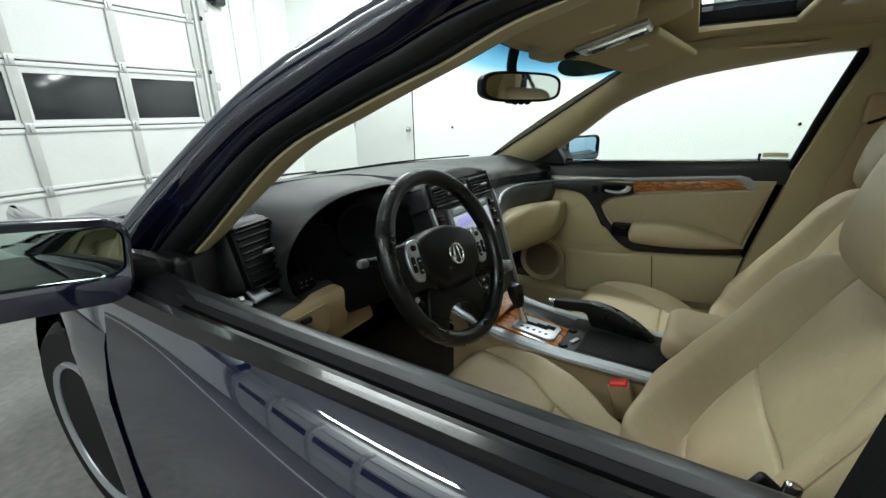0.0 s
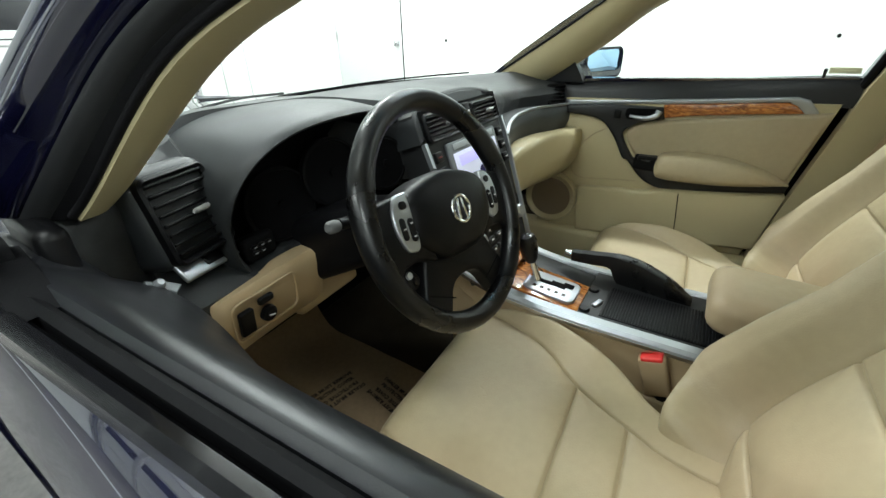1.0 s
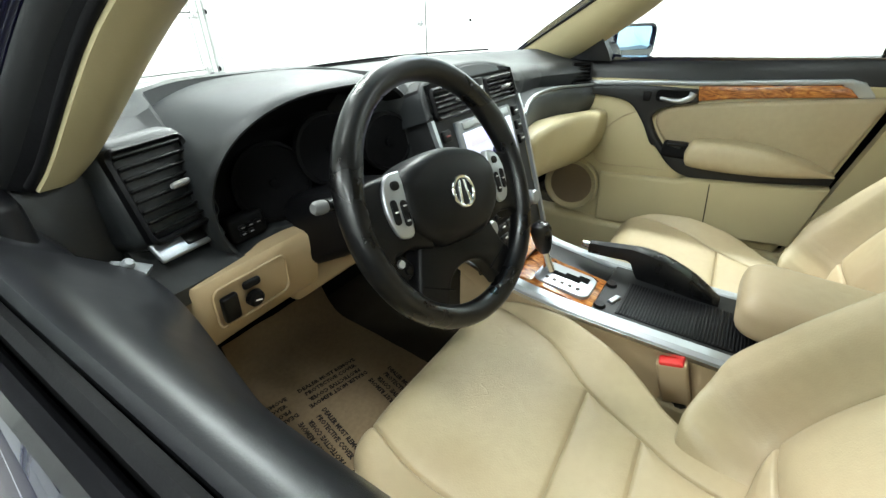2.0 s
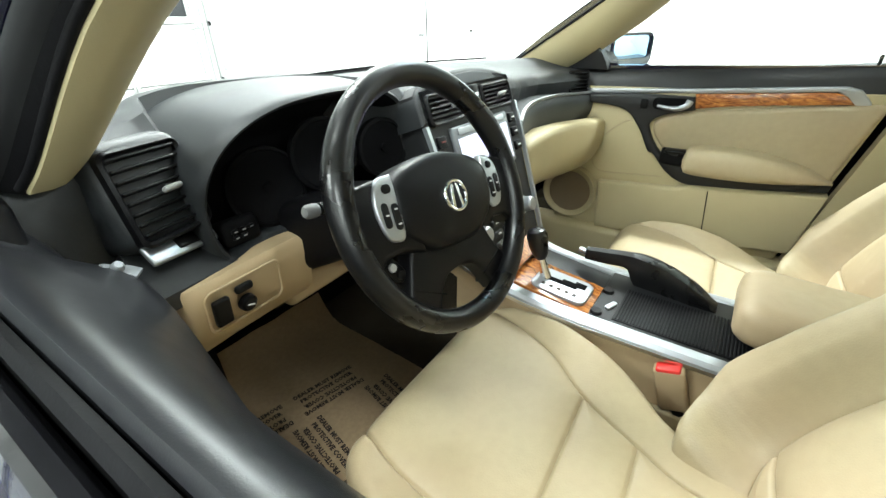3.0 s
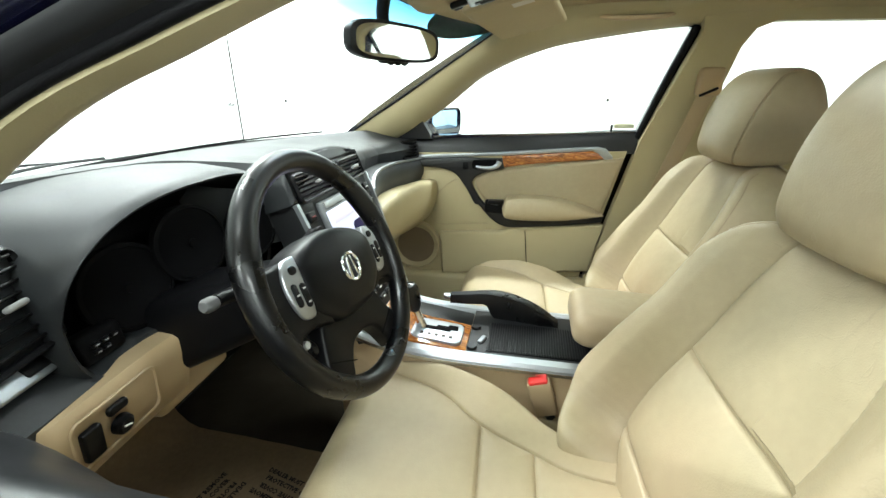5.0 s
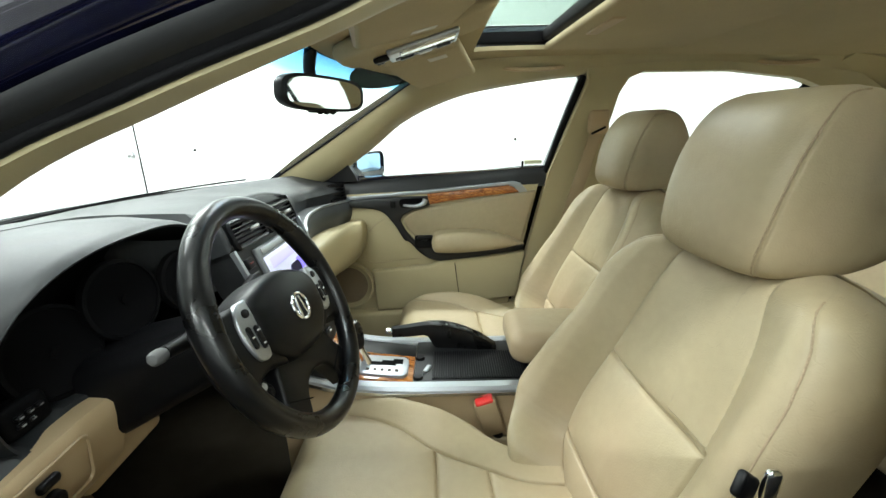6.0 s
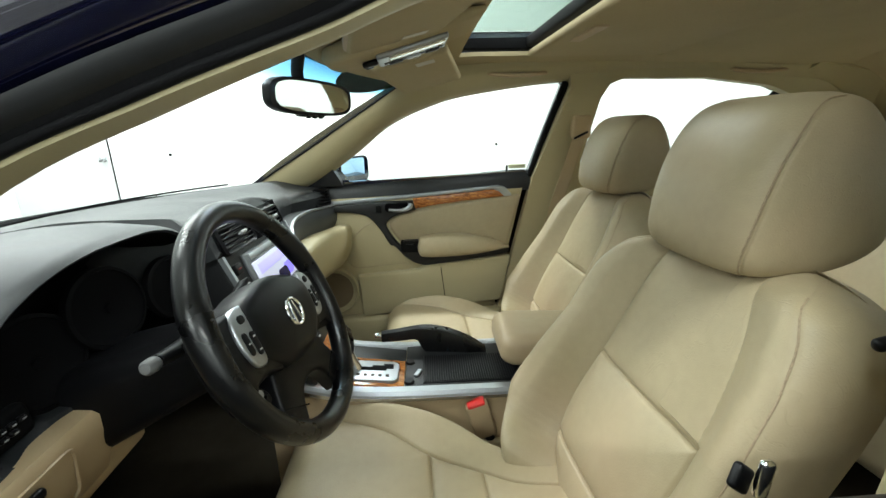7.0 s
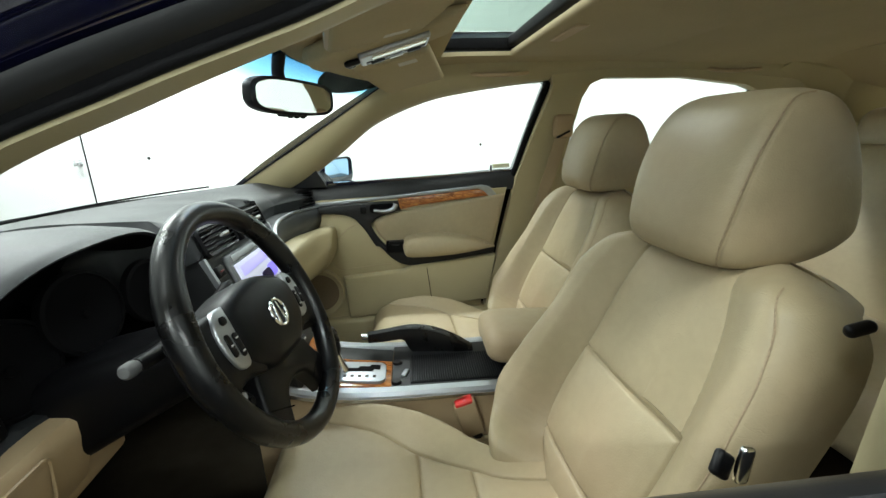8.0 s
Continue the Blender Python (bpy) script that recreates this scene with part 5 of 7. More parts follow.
lathe(bm, [(0, 0.006), (0.004, 0.006), (0.006, 0.004), (0.007, 0), (0, 0)], pose(-0.675, 0.243, 0.8555, 40, 0, 20), 16)
part("lock_pin", bm, STACKGREY, se, "small grey lock pin")
bm = bmesh.new()
panel(bm, [(0.24, 0.76), (-0.66, 0.74), (-0.60, 0.36), (0.30, 0.34)], 0.80, 0.715, 0.01, -1)
part("door_card", bm, CREAMTRIM, door_d)
bm = bmesh.new()
pth = [V(-0.791, y, np.interp(y, [-0.72, -0.29, 0.1, 0.33], [0.894, 0.901, 0.914, 0.925])) for y in np.linspace(0.36, -0.74, 40)]
sweep(bm, pth, [(-0.006, -0.05), (0.006, -0.05), (0.006, -0.002), (0.0, 0.004), (-0.006, 0.0)])
part("inner_sweep", bm, RUBBER, door_d, "black window slot wiper")
bm = bmesh.new()
pth2 = [p + V(-0.019, 0, -0.001) for p in pth]
sweep(bm, pth2, [(-0.009, -0.022), (0.009, -0.03), (0.010, -0.003), (0.004, 0.004), (-0.004, 0.002), (-0.010, -0.008)])
part("belt_moulding", bm, GLOSSBLACK, door_d, "gloss black outer belt moulding")
bm = bmesh.new()
rows = []
for y in np.linspace(0.36, -0.735, 40):
    b = np.interp(y, [-0.72, -0.29, 0.1, 0.36], [0.894, 0.901, 0.914, 0.925])
    tin = 0.042 * smooth(-0.25, 0.40, y)
    rows.append([V(x + tin * min(1, max(0, -(x + 0.806) / 0.06)), y, b + z) for x, z in ((-0.806, -0.016), (-0.812, -0.018), (-0.822, -0.024), (-0.834, -0.034), (-0.845, -0.047), (-0.855, -0.063), (-0.863, -0.082), (-0.869, -0.104), (-0.873, -0.13), (-0.8755, -0.16), (-0.877, -0.20), (-0.8775, -0.25), (-0.876, -0.32), (-0.871, -0.42), (-0.860, -0.55), (-0.84, -0.62), (-0.80, -0.62), (-0.80, -0.10))])
loft(bm, rows)
part("outer_skin", bm, PAINT, door_d, "glossy dark blue outer door skin")
bm = bmesh.new()
loft(bm, [[V(-0.785 + d, 0.36, 0.92), V(-0.79 + d, 0.17, 0.915), V(-0.782 + d, 0.215, 0.926), V(-0.772 + d, 0.29, 0.936)] for d in (-0.022, 0.012)])
part("mirror_sail", bm, RUBBER, door_d, "black mirror mounting triangle")
wing_mirror(-1, (-0.912, 0.265, 0.984), DARKMIRROR, door_d, -8, 7, 0.21, 0.112, 0.016)
# rear post of the driver's window frame, with the pillar trim behind it
bm = bmesh.new()
holed(bm, [(-0.485, 0.90), (-0.510, 1.00), (-0.58, 1.15), (-0.65, 1.30), (-0.738, 1.30), (-0.738, 0.90)], [], side(-1), -0.004, 0.040)
part("window_post", bm, RUBBER, door_d, "black window frame post")
bm = bmesh.new()
holed(bm, [(-0.505, 0.40), (-0.508, 0.80), (-0.524, 0.95), (-0.558, 1.05), (-0.602, 1.15), (-0.676, 1.30), (-0.765, 1.30), (-0.705, 0.95), (-0.598, 0.40)], [], side(-1), -0.042, -0.008)
part("pillar_cover", bm, CREAMTRIM, car, "cream plastic centre pillar trim")
# driver's B-pillar belt, with its tongue and guide
bt = thing("seat_belt", "tan seat belt with black tongue hanging at the pillar", "seat belt", "seat belts")
bm = bmesh.new()
sweep(bm, spline([(-0.640, -0.735, 1.16), (-0.655, -0.715, 1.0), (-0.668, -0.665, 0.80), (-0.675, -0.63, 0.60), (-0.68, -0.62, 0.40)], 20), [(-0.024, -0.0008), (0.024, -0.0008), (0.024, 0.0008), (-0.024, 0.0008)], up=(1, 0, 0))
part("webbing", bm, BELT, bt)
bm = bmesh.new()
rbox(bm, (0.010, 0.026, 0.026), 0.004, pose(-0.640, -0.478, 0.798, 40, 10, 20))
part("tongue", bm, BLACK, bt, "black belt tongue")
bm = bmesh.new()
rbox(bm, (0.010, 0.015, 0.042), 0.006, pose(-0.646, -0.496, 0.800, 5, 0, 0))
part("tongue_plate", bm, CHROME, bt, "polished steel tongue plate")
bm = bmesh.new()
rbox(bm, (0.012, 0.030, 0.013), 0.005, pose(-0.628, -0.614, 0.925, -10, 0, 0))
part("belt_stop", bm, BLACK, bt, "black belt guide")
# cream edge of the far centre pillar beside the window channel
bm = bmesh.new()
tube(bm, spline([tuple(side(1)(y, z, -0.030)) for y, z in ((-0.560, 0.45), (-0.640, 0.75), (-0.686, 0.95), (-0.722, 1.12), (-0.762, 1.28))], 24), 0.013, 10)
part("pillar_edge", bm, CREAMTRIM, car, "cream plastic centre pillar edge")
# passenger belt guide
bt2 = thing("seat_belt", "tan seat belt and shoulder guide on the pillar", "seat belt", "seat belts")
bm = bmesh.new()
sweep(bm, spline([(0.60, -0.815, 1.13), (0.63, -0.79, 1.0), (0.655, -0.74, 0.8), (0.67, -0.70, 0.6), (0.68, -0.68, 0.40)], 20), [(-0.024, -0.0008), (0.024, -0.0008), (0.024, 0.0008), (-0.024, 0.0008)], up=(1, 0, 0))
part("webbing", bm, BELT, bt2)
bm = bmesh.new()
rbox(bm, (0.03, 0.075, 0.085), 0.012, pose(0.612, -0.815, 1.135, 0, 0, 0))
part("belt_guide", bm, TANPLASTIC, bt2, "tan shoulder belt guide")
bm = bmesh.new()
rbox(bm, (0.012, 0.055, 0.008), 0.003, pose(0.598, -0.812, 1.105, -25, 0, 0))
part("guide_slot", bm, BLACK, bt2)

# ---- dashboard ----
dash = thing("dashboard", "charcoal soft-touch dashboard with silver and wood accents", "dashboard")


def edge_y(x):
    return float(np.interp(x, [-0.74, -0.64, -0.54, -0.46, -0.25, -0.19, 0.19, 0.24, 0.32, 0.45, 0.60, 0.74], [0.30, 0.320, 0.320, 0.31, 0.25, 0.20, 0.185, 0.19, 0.205, 0.205, 0.165, 0.135]))


def base_y(x):
    return 0.735 - 0.325 * (abs(x) / 0.70) ** 2.2


bm = bmesh.new()
rows = []
for x in np.linspace(-0.735, 0.735, 197):
    ye, yw = edge_y(x) + 0.075 * smooth(-0.548, -0.515, x) * (1 - smooth(-0.215, -0.18, x)), base_y(max(-0.7, min(0.7, x)))
    ce, mound = math.exp(-((x + 0.36) / 0.17) ** 4), math.exp(-((x + 0.36) / 0.215) ** 6)
    zt = 0.972 + 0.012 * ce
    zr = float(np.interp(x, [-0.74, -0.6, -0.2, 0.2, 0.3, 0.5, 0.74], [0.952, 0.965, 0.975, 0.968, 0.955, 0.945, 0.935]))
    lo = float(np.interp(x, [-0.74, -0.5, -0.2, 0.2, 0.3, 0.5, 0.74], [0.80, 0.80, 0.84, 0.90, 0.872, 0.872, 0.868]))
    n = 9
    prof = []
    for k in range(n):
        t = k / (n - 1)
        y = yw + 0.02 + (ye + 0.045 - yw - 0.02) * t
        prof.append(V(x, y, 0.950 + (zt - 0.950) * math.sin(min(1, t * 1.8) * math.pi / 2) + (zr - zt) * smooth(0.45, 1, t) * (1 - mound) + 0.024 * mound * smooth(0.35, 0.9, t)))
    prof += [V(x, ye + 0.022, zr - 0.004), V(x, ye + 0.008, zr - 0.014), V(x, ye, zr - 0.03), V(x, ye + 0.004, (zr + lo) / 2 - 0.01), V(x, ye + 0.012, lo), V(x, ye + 0.1, lo), V(x, yw - 0.02, 0.86)]
    rows.append(prof)
loft(bm, rows)
part("dash_pad", bm, DASH, dash, "charcoal grained dash pad")
# demister slot lines on the pad
bm = bmesh.new()
tube(bm, [V(x, base_y(x) - 0.07 - 0.04 * (1 - (x / 0.6) ** 2), 0.9735) for x in np.linspace(-0.58, 0.58, 24)], 0.003, 6)
part("demister_slot", bm, DARKHOLE, dash)

# instrument hood: an arch round the gauges
hood_c = V(-0.352, 0, 0.868)
def arch(a, rx, rz, y):
    """A point of the hood's opening at angle a (0 right, 90 up)."""
    c, s = math.cos(a), math.sin(a)
    return V(hood_c.x + rx * math.copysign(abs(c) ** 0.75, c), y, hood_c.z + rz * math.copysign(abs(s) ** (0.85 if s > 0 else 0.6), s))


AA = [radians(a) for a in np.linspace(-180, 180, 73)[:-1]]
def lip_y(a):
    return 0.262 - 0.045 * max(0, math.sin(a)) ** 0.8 - 0.008 * math.cos(a)


bm = bmesh.new()
rows = [[arch(a, 0.225, 0.098, 0.60) + V(0, 0, -0.012) for a in AA],
        [arch(a, 0.238, 0.128, 0.50) + V(0, 0, -0.008) for a in AA],
        [arch(a, 0.236, 0.142, 0.42) + V(0, 0, -0.004) for a in AA],
        [arch(a, 0.224, 0.143, lip_y(a) + 0.09) for a in AA],
        [arch(a, 0.217, 0.139, lip_y(a) + 0.045) for a in AA],
        [arch(a, 0.212, 0.136, lip_y(a) + 0.018) for a in AA],
        [arch(a, 0.207, 0.1325, lip_y(a) + 0.004) for a in AA],
        [arch(a, 0.203, 0.129, lip_y(a)) for a in AA],
        [arch(a, 0.198, 0.125, lip_y(a) + 0.004) for a in AA]]
loft(bm, rows, closed=True, cap=False)
hood = part("instrument_hood", bm, DASH, dash, "arched charcoal instrument hood")
bm = bmesh.new()
loft(bm, [[arch(a, 0.198, 0.125, lip_y(a) + 0.004) for a in AA], [arch(a, 0.188, 0.117, lip_y(a) + 0.03) for a in AA], [arch(a, 0.178, 0.107, 0.335) for a in AA]], cap=False)
part("hood_lining", bm, GAUGEBLACK, hood, "matt black hood lining")
bm = bmesh.new()
loft(bm, [[arch(a, 0.18, 0.110, 0.332) for a in AA], [arch(a, 0.18, 0.110, 0.345) for a in AA]])
part("cluster_face", bm, GAUGEBLACK, hood, "unlit black instrument face")
for gx, gy, gz, gr in ((-0.437, 0.306, 0.862, 0.058), (-0.338, 0.278, 0.893, 0.056), (-0.228, 0.246, 0.884, 0.048)):
    bm = bmesh.new()
    lathe(bm, [(gr, 0.0), (gr + 0.005, 0.003), (gr + 0.004, 0.014), (gr - 0.001, 0.016), (gr - 0.003, 0.0)], pose(gx, gy, gz, 90 - 8, 0, -14), 40)
    gg = part("gauge", bm, GAUGEBLACK, hood, "unlit round gauge")
    bm = bmesh.new()
    lathe(bm, [(0, 0), (gr - 0.002, 0), (gr - 0.002, 0.012), (0.008, 0.012), (0.007, 0.016), (0, 0.0165)], pose(gx, gy - 0.001, gz, 90 - 8, 0, -14), 40)
    part("dial", bm, DARKHOLE, hood)
bm = bmesh.new()
rbox(bm, (0.062, 0.03, 0.040), 0.008, pose(-0.503, 0.300, 0.815, -10, 0, 0))
part("trip_panel", bm, GAUGEBLACK, hood, "small black button panel")
for k in range(5):
    bx, bz = -0.516 + 0.013 * (k % 3), 0.822 - 0.010 * (k // 3)
    bm = bmesh.new()
    rbox(bm, (0.010, 0.006, 0.006), 0.002, pose(bx, 0.283, bz, -10, 0, 0))
    tb = part("trip_button", bm, BLACK, hood)
    bm = bmesh.new()
    rbox(bm, (0.005, 0.002, 0.0012), 0.0003, pose(bx, 0.2795, bz, -10, 0, 0))
    part("button_mark", bm, GREYP, tb)


# air vents
def vent(name, c, w, h, m, slats, parent=dash, knob=True):
    """A louvred outlet facing local -y, centred on m."""
    bm = bmesh.new()
    ring_o, ring_i = ring2(w + 0.014, h + 0.014, 0.012), ring2(w, h, 0.008)
    loft(bm, [[m @ V(x, d, z) for x, z in r] for r, d in ((ring_o, 0.02), (ring_o, 0.0), ([(a * 0.5 + b * 0.5, c2 * 0.5 + d2 * 0.5) for (a, c2), (b, d2) in zip(ring_o, ring_i)], -0.004), (ring_i, 0.0), (ring_i, 0.05))], cap=False)
    v = part(name, bm, BLACK, parent, "black louvred air vent")
    bm = bmesh.new()
    prism(bm, ring2(w, h, 0.006), 0.004, m @ pose(0, 0.052, 0, 90, 0, 0))
    part("duct", bm, DARKHOLE, v)
    for k in range(slats):
        z = -h / 2 + h * (k + 0.5) / slats
        bm = bmesh.new()
        rbox(bm, (w - 0.002, 0.026, h / slats * 0.30), 0.0015, m @ pose(0, 0.010, z, -16, 0, 0))
        part("louvre", bm, BLACK, v)
    if knob:
        bm = bmesh.new()
        rbox(bm, (0.024, 0.012, 0.007), 0.003, m @ pose(0.012, -0.007, 0.0, -16, 0, 0))
        part("vent_tab", bm, GREYP, v, "grey vent tab")
    return v


bm = bmesh.new()
rbox(bm, (0.126, 0.11, 0.136), 0.024, pose(-0.590, 0.288, 0.908, -14, 0, 12) @ Matrix.Translation((0.004, 0.060, 0.002)), 6)
part("vent_housing", bm, DASH, dash, "charcoal housing round the vent")
vent("driver_vent", None, 0.088, 0.104, pose(-0.590, 0.288, 0.908, -14, 0, 12), 8)
# silver switch strip under the driver's vent
bm = bmesh.new()
m_strip = pose(-0.585, 0.291, 0.833, -42, 7, 18.5)
rbox(bm, (0.108, 0.008, 0.030), 0.003, m_strip)
ss = part("switch_strip", bm, SILVER, dash, "satin silver switch strip")
bm = bmesh.new()
rbox(bm, (0.036, 0.006, 0.016), 0.003, m_strip @ Matrix.Translation((0.006, -0.004, 0)))
part("strip_switch", bm, BLACK, ss, "black rocker switch")
# black lower face and tan knee panel
bm = bmesh.new()
rows = []
for x in np.linspace(-0.650, -0.205, 80):
    y = edge_y(x) - 0.02
    far = 0.012 * (1 - smooth(-0.50, -0.46, x)) + 0.030 * smooth(-0.64, -0.54, x) * (1 - smooth(-0.54, -0.46, x))
    zt = 0.845 - 0.042 * smooth(-0.548, -0.530, x)
    drop = 0.046 - 0.030 * smooth(-0.53, -0.45, x)
    rows.append([V(x, y + 0.004 + far, zt - 0.3 * far), V(x, y - 0.012 + 0.5 * far, 0.5 * zt + 0.397), V(x, y - drop + 0.2 * far, 0.788), V(x, y - drop + 0.2 * far, 0.765), V(x, y + 0.08, 0.765), V(x, y + 0.08, zt)])
loft(bm, rows)
part("lower_face", bm, DASH, dash)
bm = bmesh.new()
rows = []
for t in np.concatenate([np.linspace(0, 0.1, 8), np.linspace(0.14, 1, 18)]):
    x = -0.626 + 0.188 * t
    y = 0.256 - 0.35 * (x + 0.54) ** 2 + 0.024 * (1 - math.sqrt(1 - (1 - min(1, t / 0.1)) ** 2))
    zt, zl = 0.784 + 0.007 * t, 0.655 + 0.005 * t
    sl = 0.030 * t
    rows.append([V(x, y + 0.02, zt + 0.003), V(x, y - 0.004, zt), V(x + 0.1 * sl, y - 0.010, zt - 0.008), V(x + 0.25 * sl, y - 0.010, zt - 0.03), V(x + 0.5 * sl, y - 0.004, (zt + zl) / 2), V(x + 0.8 * sl, y + 0.014, zl + 0.025), V(x + sl, y + 0.038, zl), V(x + sl, y + 0.07, zl), V(x, y + 0.07, zt)])
loft(bm, rows)
kp = part("knee_panel", bm, TANPLASTIC, dash, "tan plastic knee panel with mirror switches")
m_kp = pose(-0.558, 0.2435, 0.741, 6, 0, 0)
bm = bmesh.new()
pts = ring2(0.118, 0.066, 0.012, 5)
loop = [m_kp @ V(x * 1.0 + 0.014, 0.002, z + 0.02 * x) for x, z in pts]
tube(bm, loop, 0.0022, 6, up=(0, 1, 0), loop=True)
part("switch_bezel", bm, TANPLASTIC, kp)
bm = bmesh.new()
rbox(bm, (0.024, 0.010, 0.042), 0.003, m_kp @ Matrix.Translation((-0.026, 0.0, -0.004)))
part("blank_switch", bm, BLACK, kp, "black rocker switch")
bm = bmesh.new()
rbox(bm, (0.028, 0.010, 0.013), 0.006, m_kp @ Matrix.Translation((0.010, -0.001, 0.018)))
part("mirror_selector", bm, BLACK, kp)
bm = bmesh.new()
lathe(bm, [(0, 0.011), (0.009, 0.011), (0.0125, 0.008), (0.0135, 0), (0, 0)], m_kp @ pose(0.010, 0.0, -0.008, 90, 0, 0), 24)
part("mirror_knob", bm, BLACK, kp, "round black mirror knob")
bm = bmesh.new()
rbox(bm, (0.011, 0.002, 0.002), 0.0006, m_kp @ pose(0.010, -0.0118, -0.008, 0, 20, 0))
part("knob_mark", bm, WHITEMARK, kp)
# tan under-column panel and black column shroud
bm = bmesh.new()
rbox(bm, (0.17, 0.03, 0.05), 0.012, pose(-0.352, 0.325, 0.648, -18, 0, 0))
part("column_panel", bm, TANPLASTIC, dash)
bm = bmesh.new()
rows = []
for t in np.linspace(0, 1, 10):
    c = V(-0.366, 0.085 + 0.23 * t, 0.842 - 0.085 * t)
    rows.append([c + V(p[0], 0, p[1]) for p in ring2(0.105 + 0.05 * t, 0.085 + 0.06 * t, 0.03)])
loft(bm, rows)
part("column_shroud", bm, BLACK, dash, "black steering column shroud")
# end cap by the door
bm = bmesh.new()
rbox(bm, (0.03, 0.12, 0.30), 0.012, pose(-0.735, 0.32, 0.80, 0, 0, -6))
cap_l = part("dash_end_cap", bm, BLACK, dash)

# passenger side: silver line, graphite panel, cream glovebox
sil = [(0.165, 0.135, 0.868), (0.24, 0.155, 0.884), (0.34, 0.165, 0.890), (0.48, 0.158, 0.886), (0.60, 0.140, 0.876), (0.735, 0.112, 0.866)]
bm = bmesh.new()
sweep(bm, [V(*p) for p in spline(sil, 40)], [(-0.004, -0.0035), (0.004, -0.0035), (0.005, 0.0), (0.004, 0.0035), (-0.004, 0.0035)])
part("silver_line", bm, SILVER, dash, "satin silver dash line")
bm = bmesh.new()
rows = []
for p in spline(sil, 40):
    x, y, z = p
    rows.append([V(x, y + 0.004, z - 0.003), V(x, y - 0.003, z - 0.012), V(x, y - 0.006, z - 0.035), V(x, y - 0.003, z - 0.06), V(x, y + 0.008, z - 0.085), V(x, y + 0.06, z - 0.09), V(x, y + 0.06, z)])
loft(bm, rows)
part("dash_panel", bm, GREYPANEL, dash, "graphite grey dash panel")
bm = bmesh.new()
rows = []
LID = [(0.0, 0.040), (0.001, 0.016), (0.006, 0.006), (0.020, 0.0), (0.060, 0.0), (0.095, 0.006), (0.135, 0.024), (0.165, 0.048), (0.190, 0.080), (0.215, 0.125), (0.238, 0.175)]      # drop below the top edge, set-back
for t in np.linspace(0, 1, 34):
    x = 0.150 + 0.563 * t
    zt = float(np.interp(x, [0.15, 0.18, 0.24, 0.33, 0.50, 0.64, 0.72], [0.770, 0.798, 0.817, 0.824, 0.813, 0.795, 0.788]))
    y = float(np.interp(x, [0.15, 0.20, 0.30, 0.50, 0.72], [0.150, 0.118, 0.102, 0.080, 0.056]))
    rows.append([V(x, y + b, zt - d) for d, b in spline(LID, 24)] + [V(x, y + 0.24, zt - 0.20), V(x, y + 0.12, zt - 0.02)])
loft(bm, rows)
gb = part("glovebox", bm, CREAMTRIM, dash, "cream glovebox lid")
bm = bmesh.new()
rbox(bm, (0.022, 0.006, 0.006), 0.002, pose(0.30, 0.112, 0.742, 20, -30, 0))
part("glovebox_latch", bm, TANPLASTIC, gb, "tan latch of the glovebox")
bm = bmesh.new()
rbox(bm, (0.46, 0.26, 0.03), 0.01, pose(0.46, 0.42, 0.585, 12, 0, 0))
part("lower_dash", bm, BLACK, dash)
vent("passenger_vent", None, 0.075, 0.055, pose(0.668, 0.150, 0.905, -8, 0, -32), 5, knob=False)

# centre stack
stack = thing("centre_stack", "black centre stack with display and buttons", "centre stack")
MS = pose(-0.025, 0.165, 0.930, -20, 0, -3)      # its face: local x across, z up the slope
bm = bmesh.new()
prism(bm, [(-0.168, 0.045), (-0.150, 0.060), (0.150, 0.060), (0.168, 0.045), (0.168, -0.08), (0.140, -0.36), (-0.080, -0.36), (-0.092, -0.25), (-0.150, -0.16), (-0.168, -0.08)][::-1], 0.06, MS @ pose(0, 0.06, 0, 90, 0, 0), 0.006)
part("stack_face", bm, SATIN, stack, "black stack face")
for sx in (-1, 1):
    bm = bmesh.new()
    sweep(bm, spline([tuple(MS @ V(sx * 0.168, -0.004, -0.012)), tuple(MS @ V(sx * 0.165, -0.006, -0.09)), tuple(MS @ V(sx * (0.142 if sx > 0 else 0.160), -0.006, -0.35 if sx > 0 else -0.125))], 12), [(-0.0045, -0.0045), (0.0045, -0.0045), (0.0045, 0.0045), (-0.0045, 0.0045)], up=(0, -1, 0.3))
    part("side_trim", bm, SILVER, stack, "satin silver side trim")
bm = bmesh.new()
brow = curve2([(-0.174, -0.010), (-0.168, 0.040), (-0.135, 0.062), (-0.07, 0.074), (0.0, 0.077), (0.07, 0.072), (0.135, 0.058), (0.168, 0.040), (0.174, -0.010)], 48) + [(0.156, -0.010), (0.156, 0.042), (-0.156, 0.042), (-0.156, -0.010)]
prism(bm, brow[::-1], 0.13, MS @ pose(0, 0.124, 0, 90, 0, 0), 0.008)
part("stack_brow", bm, DASH, stack, "charcoal arched brow over the vents")
bm = bmesh.new()
prism(bm, curve2([(-0.110, 0.046), (-0.100, 0.058), (-0.05, 0.066), (0.0, 0.068), (0.05, 0.065), (0.095, 0.056), (0.105, 0.046)], 24)[::-1], 0.004, MS @ pose(0, -0.004, 0, 90, 0, 0), 0.0015)
part("brow_panel", bm, GREYPANEL, stack, "graphite panel over the vents")
vent("centre_vent", None, 0.126, 0.044, MS @ pose(-0.085, -0.009, 0.012, 0, 0, 0), 5, stack)
vent("centre_vent", None, 0.108, 0.042, MS @ pose(0.092, -0.009, 0.010, 0, 0, 0), 5, stack)
bm = bmesh.new()
rbox(bm, (0.026, 0.016, 0.058), 0.004, MS @ Matrix.Translation((0, -0.011, 0.012)))
dv = part("vent_divider", bm, BLACK, stack)
bm = bmesh.new()
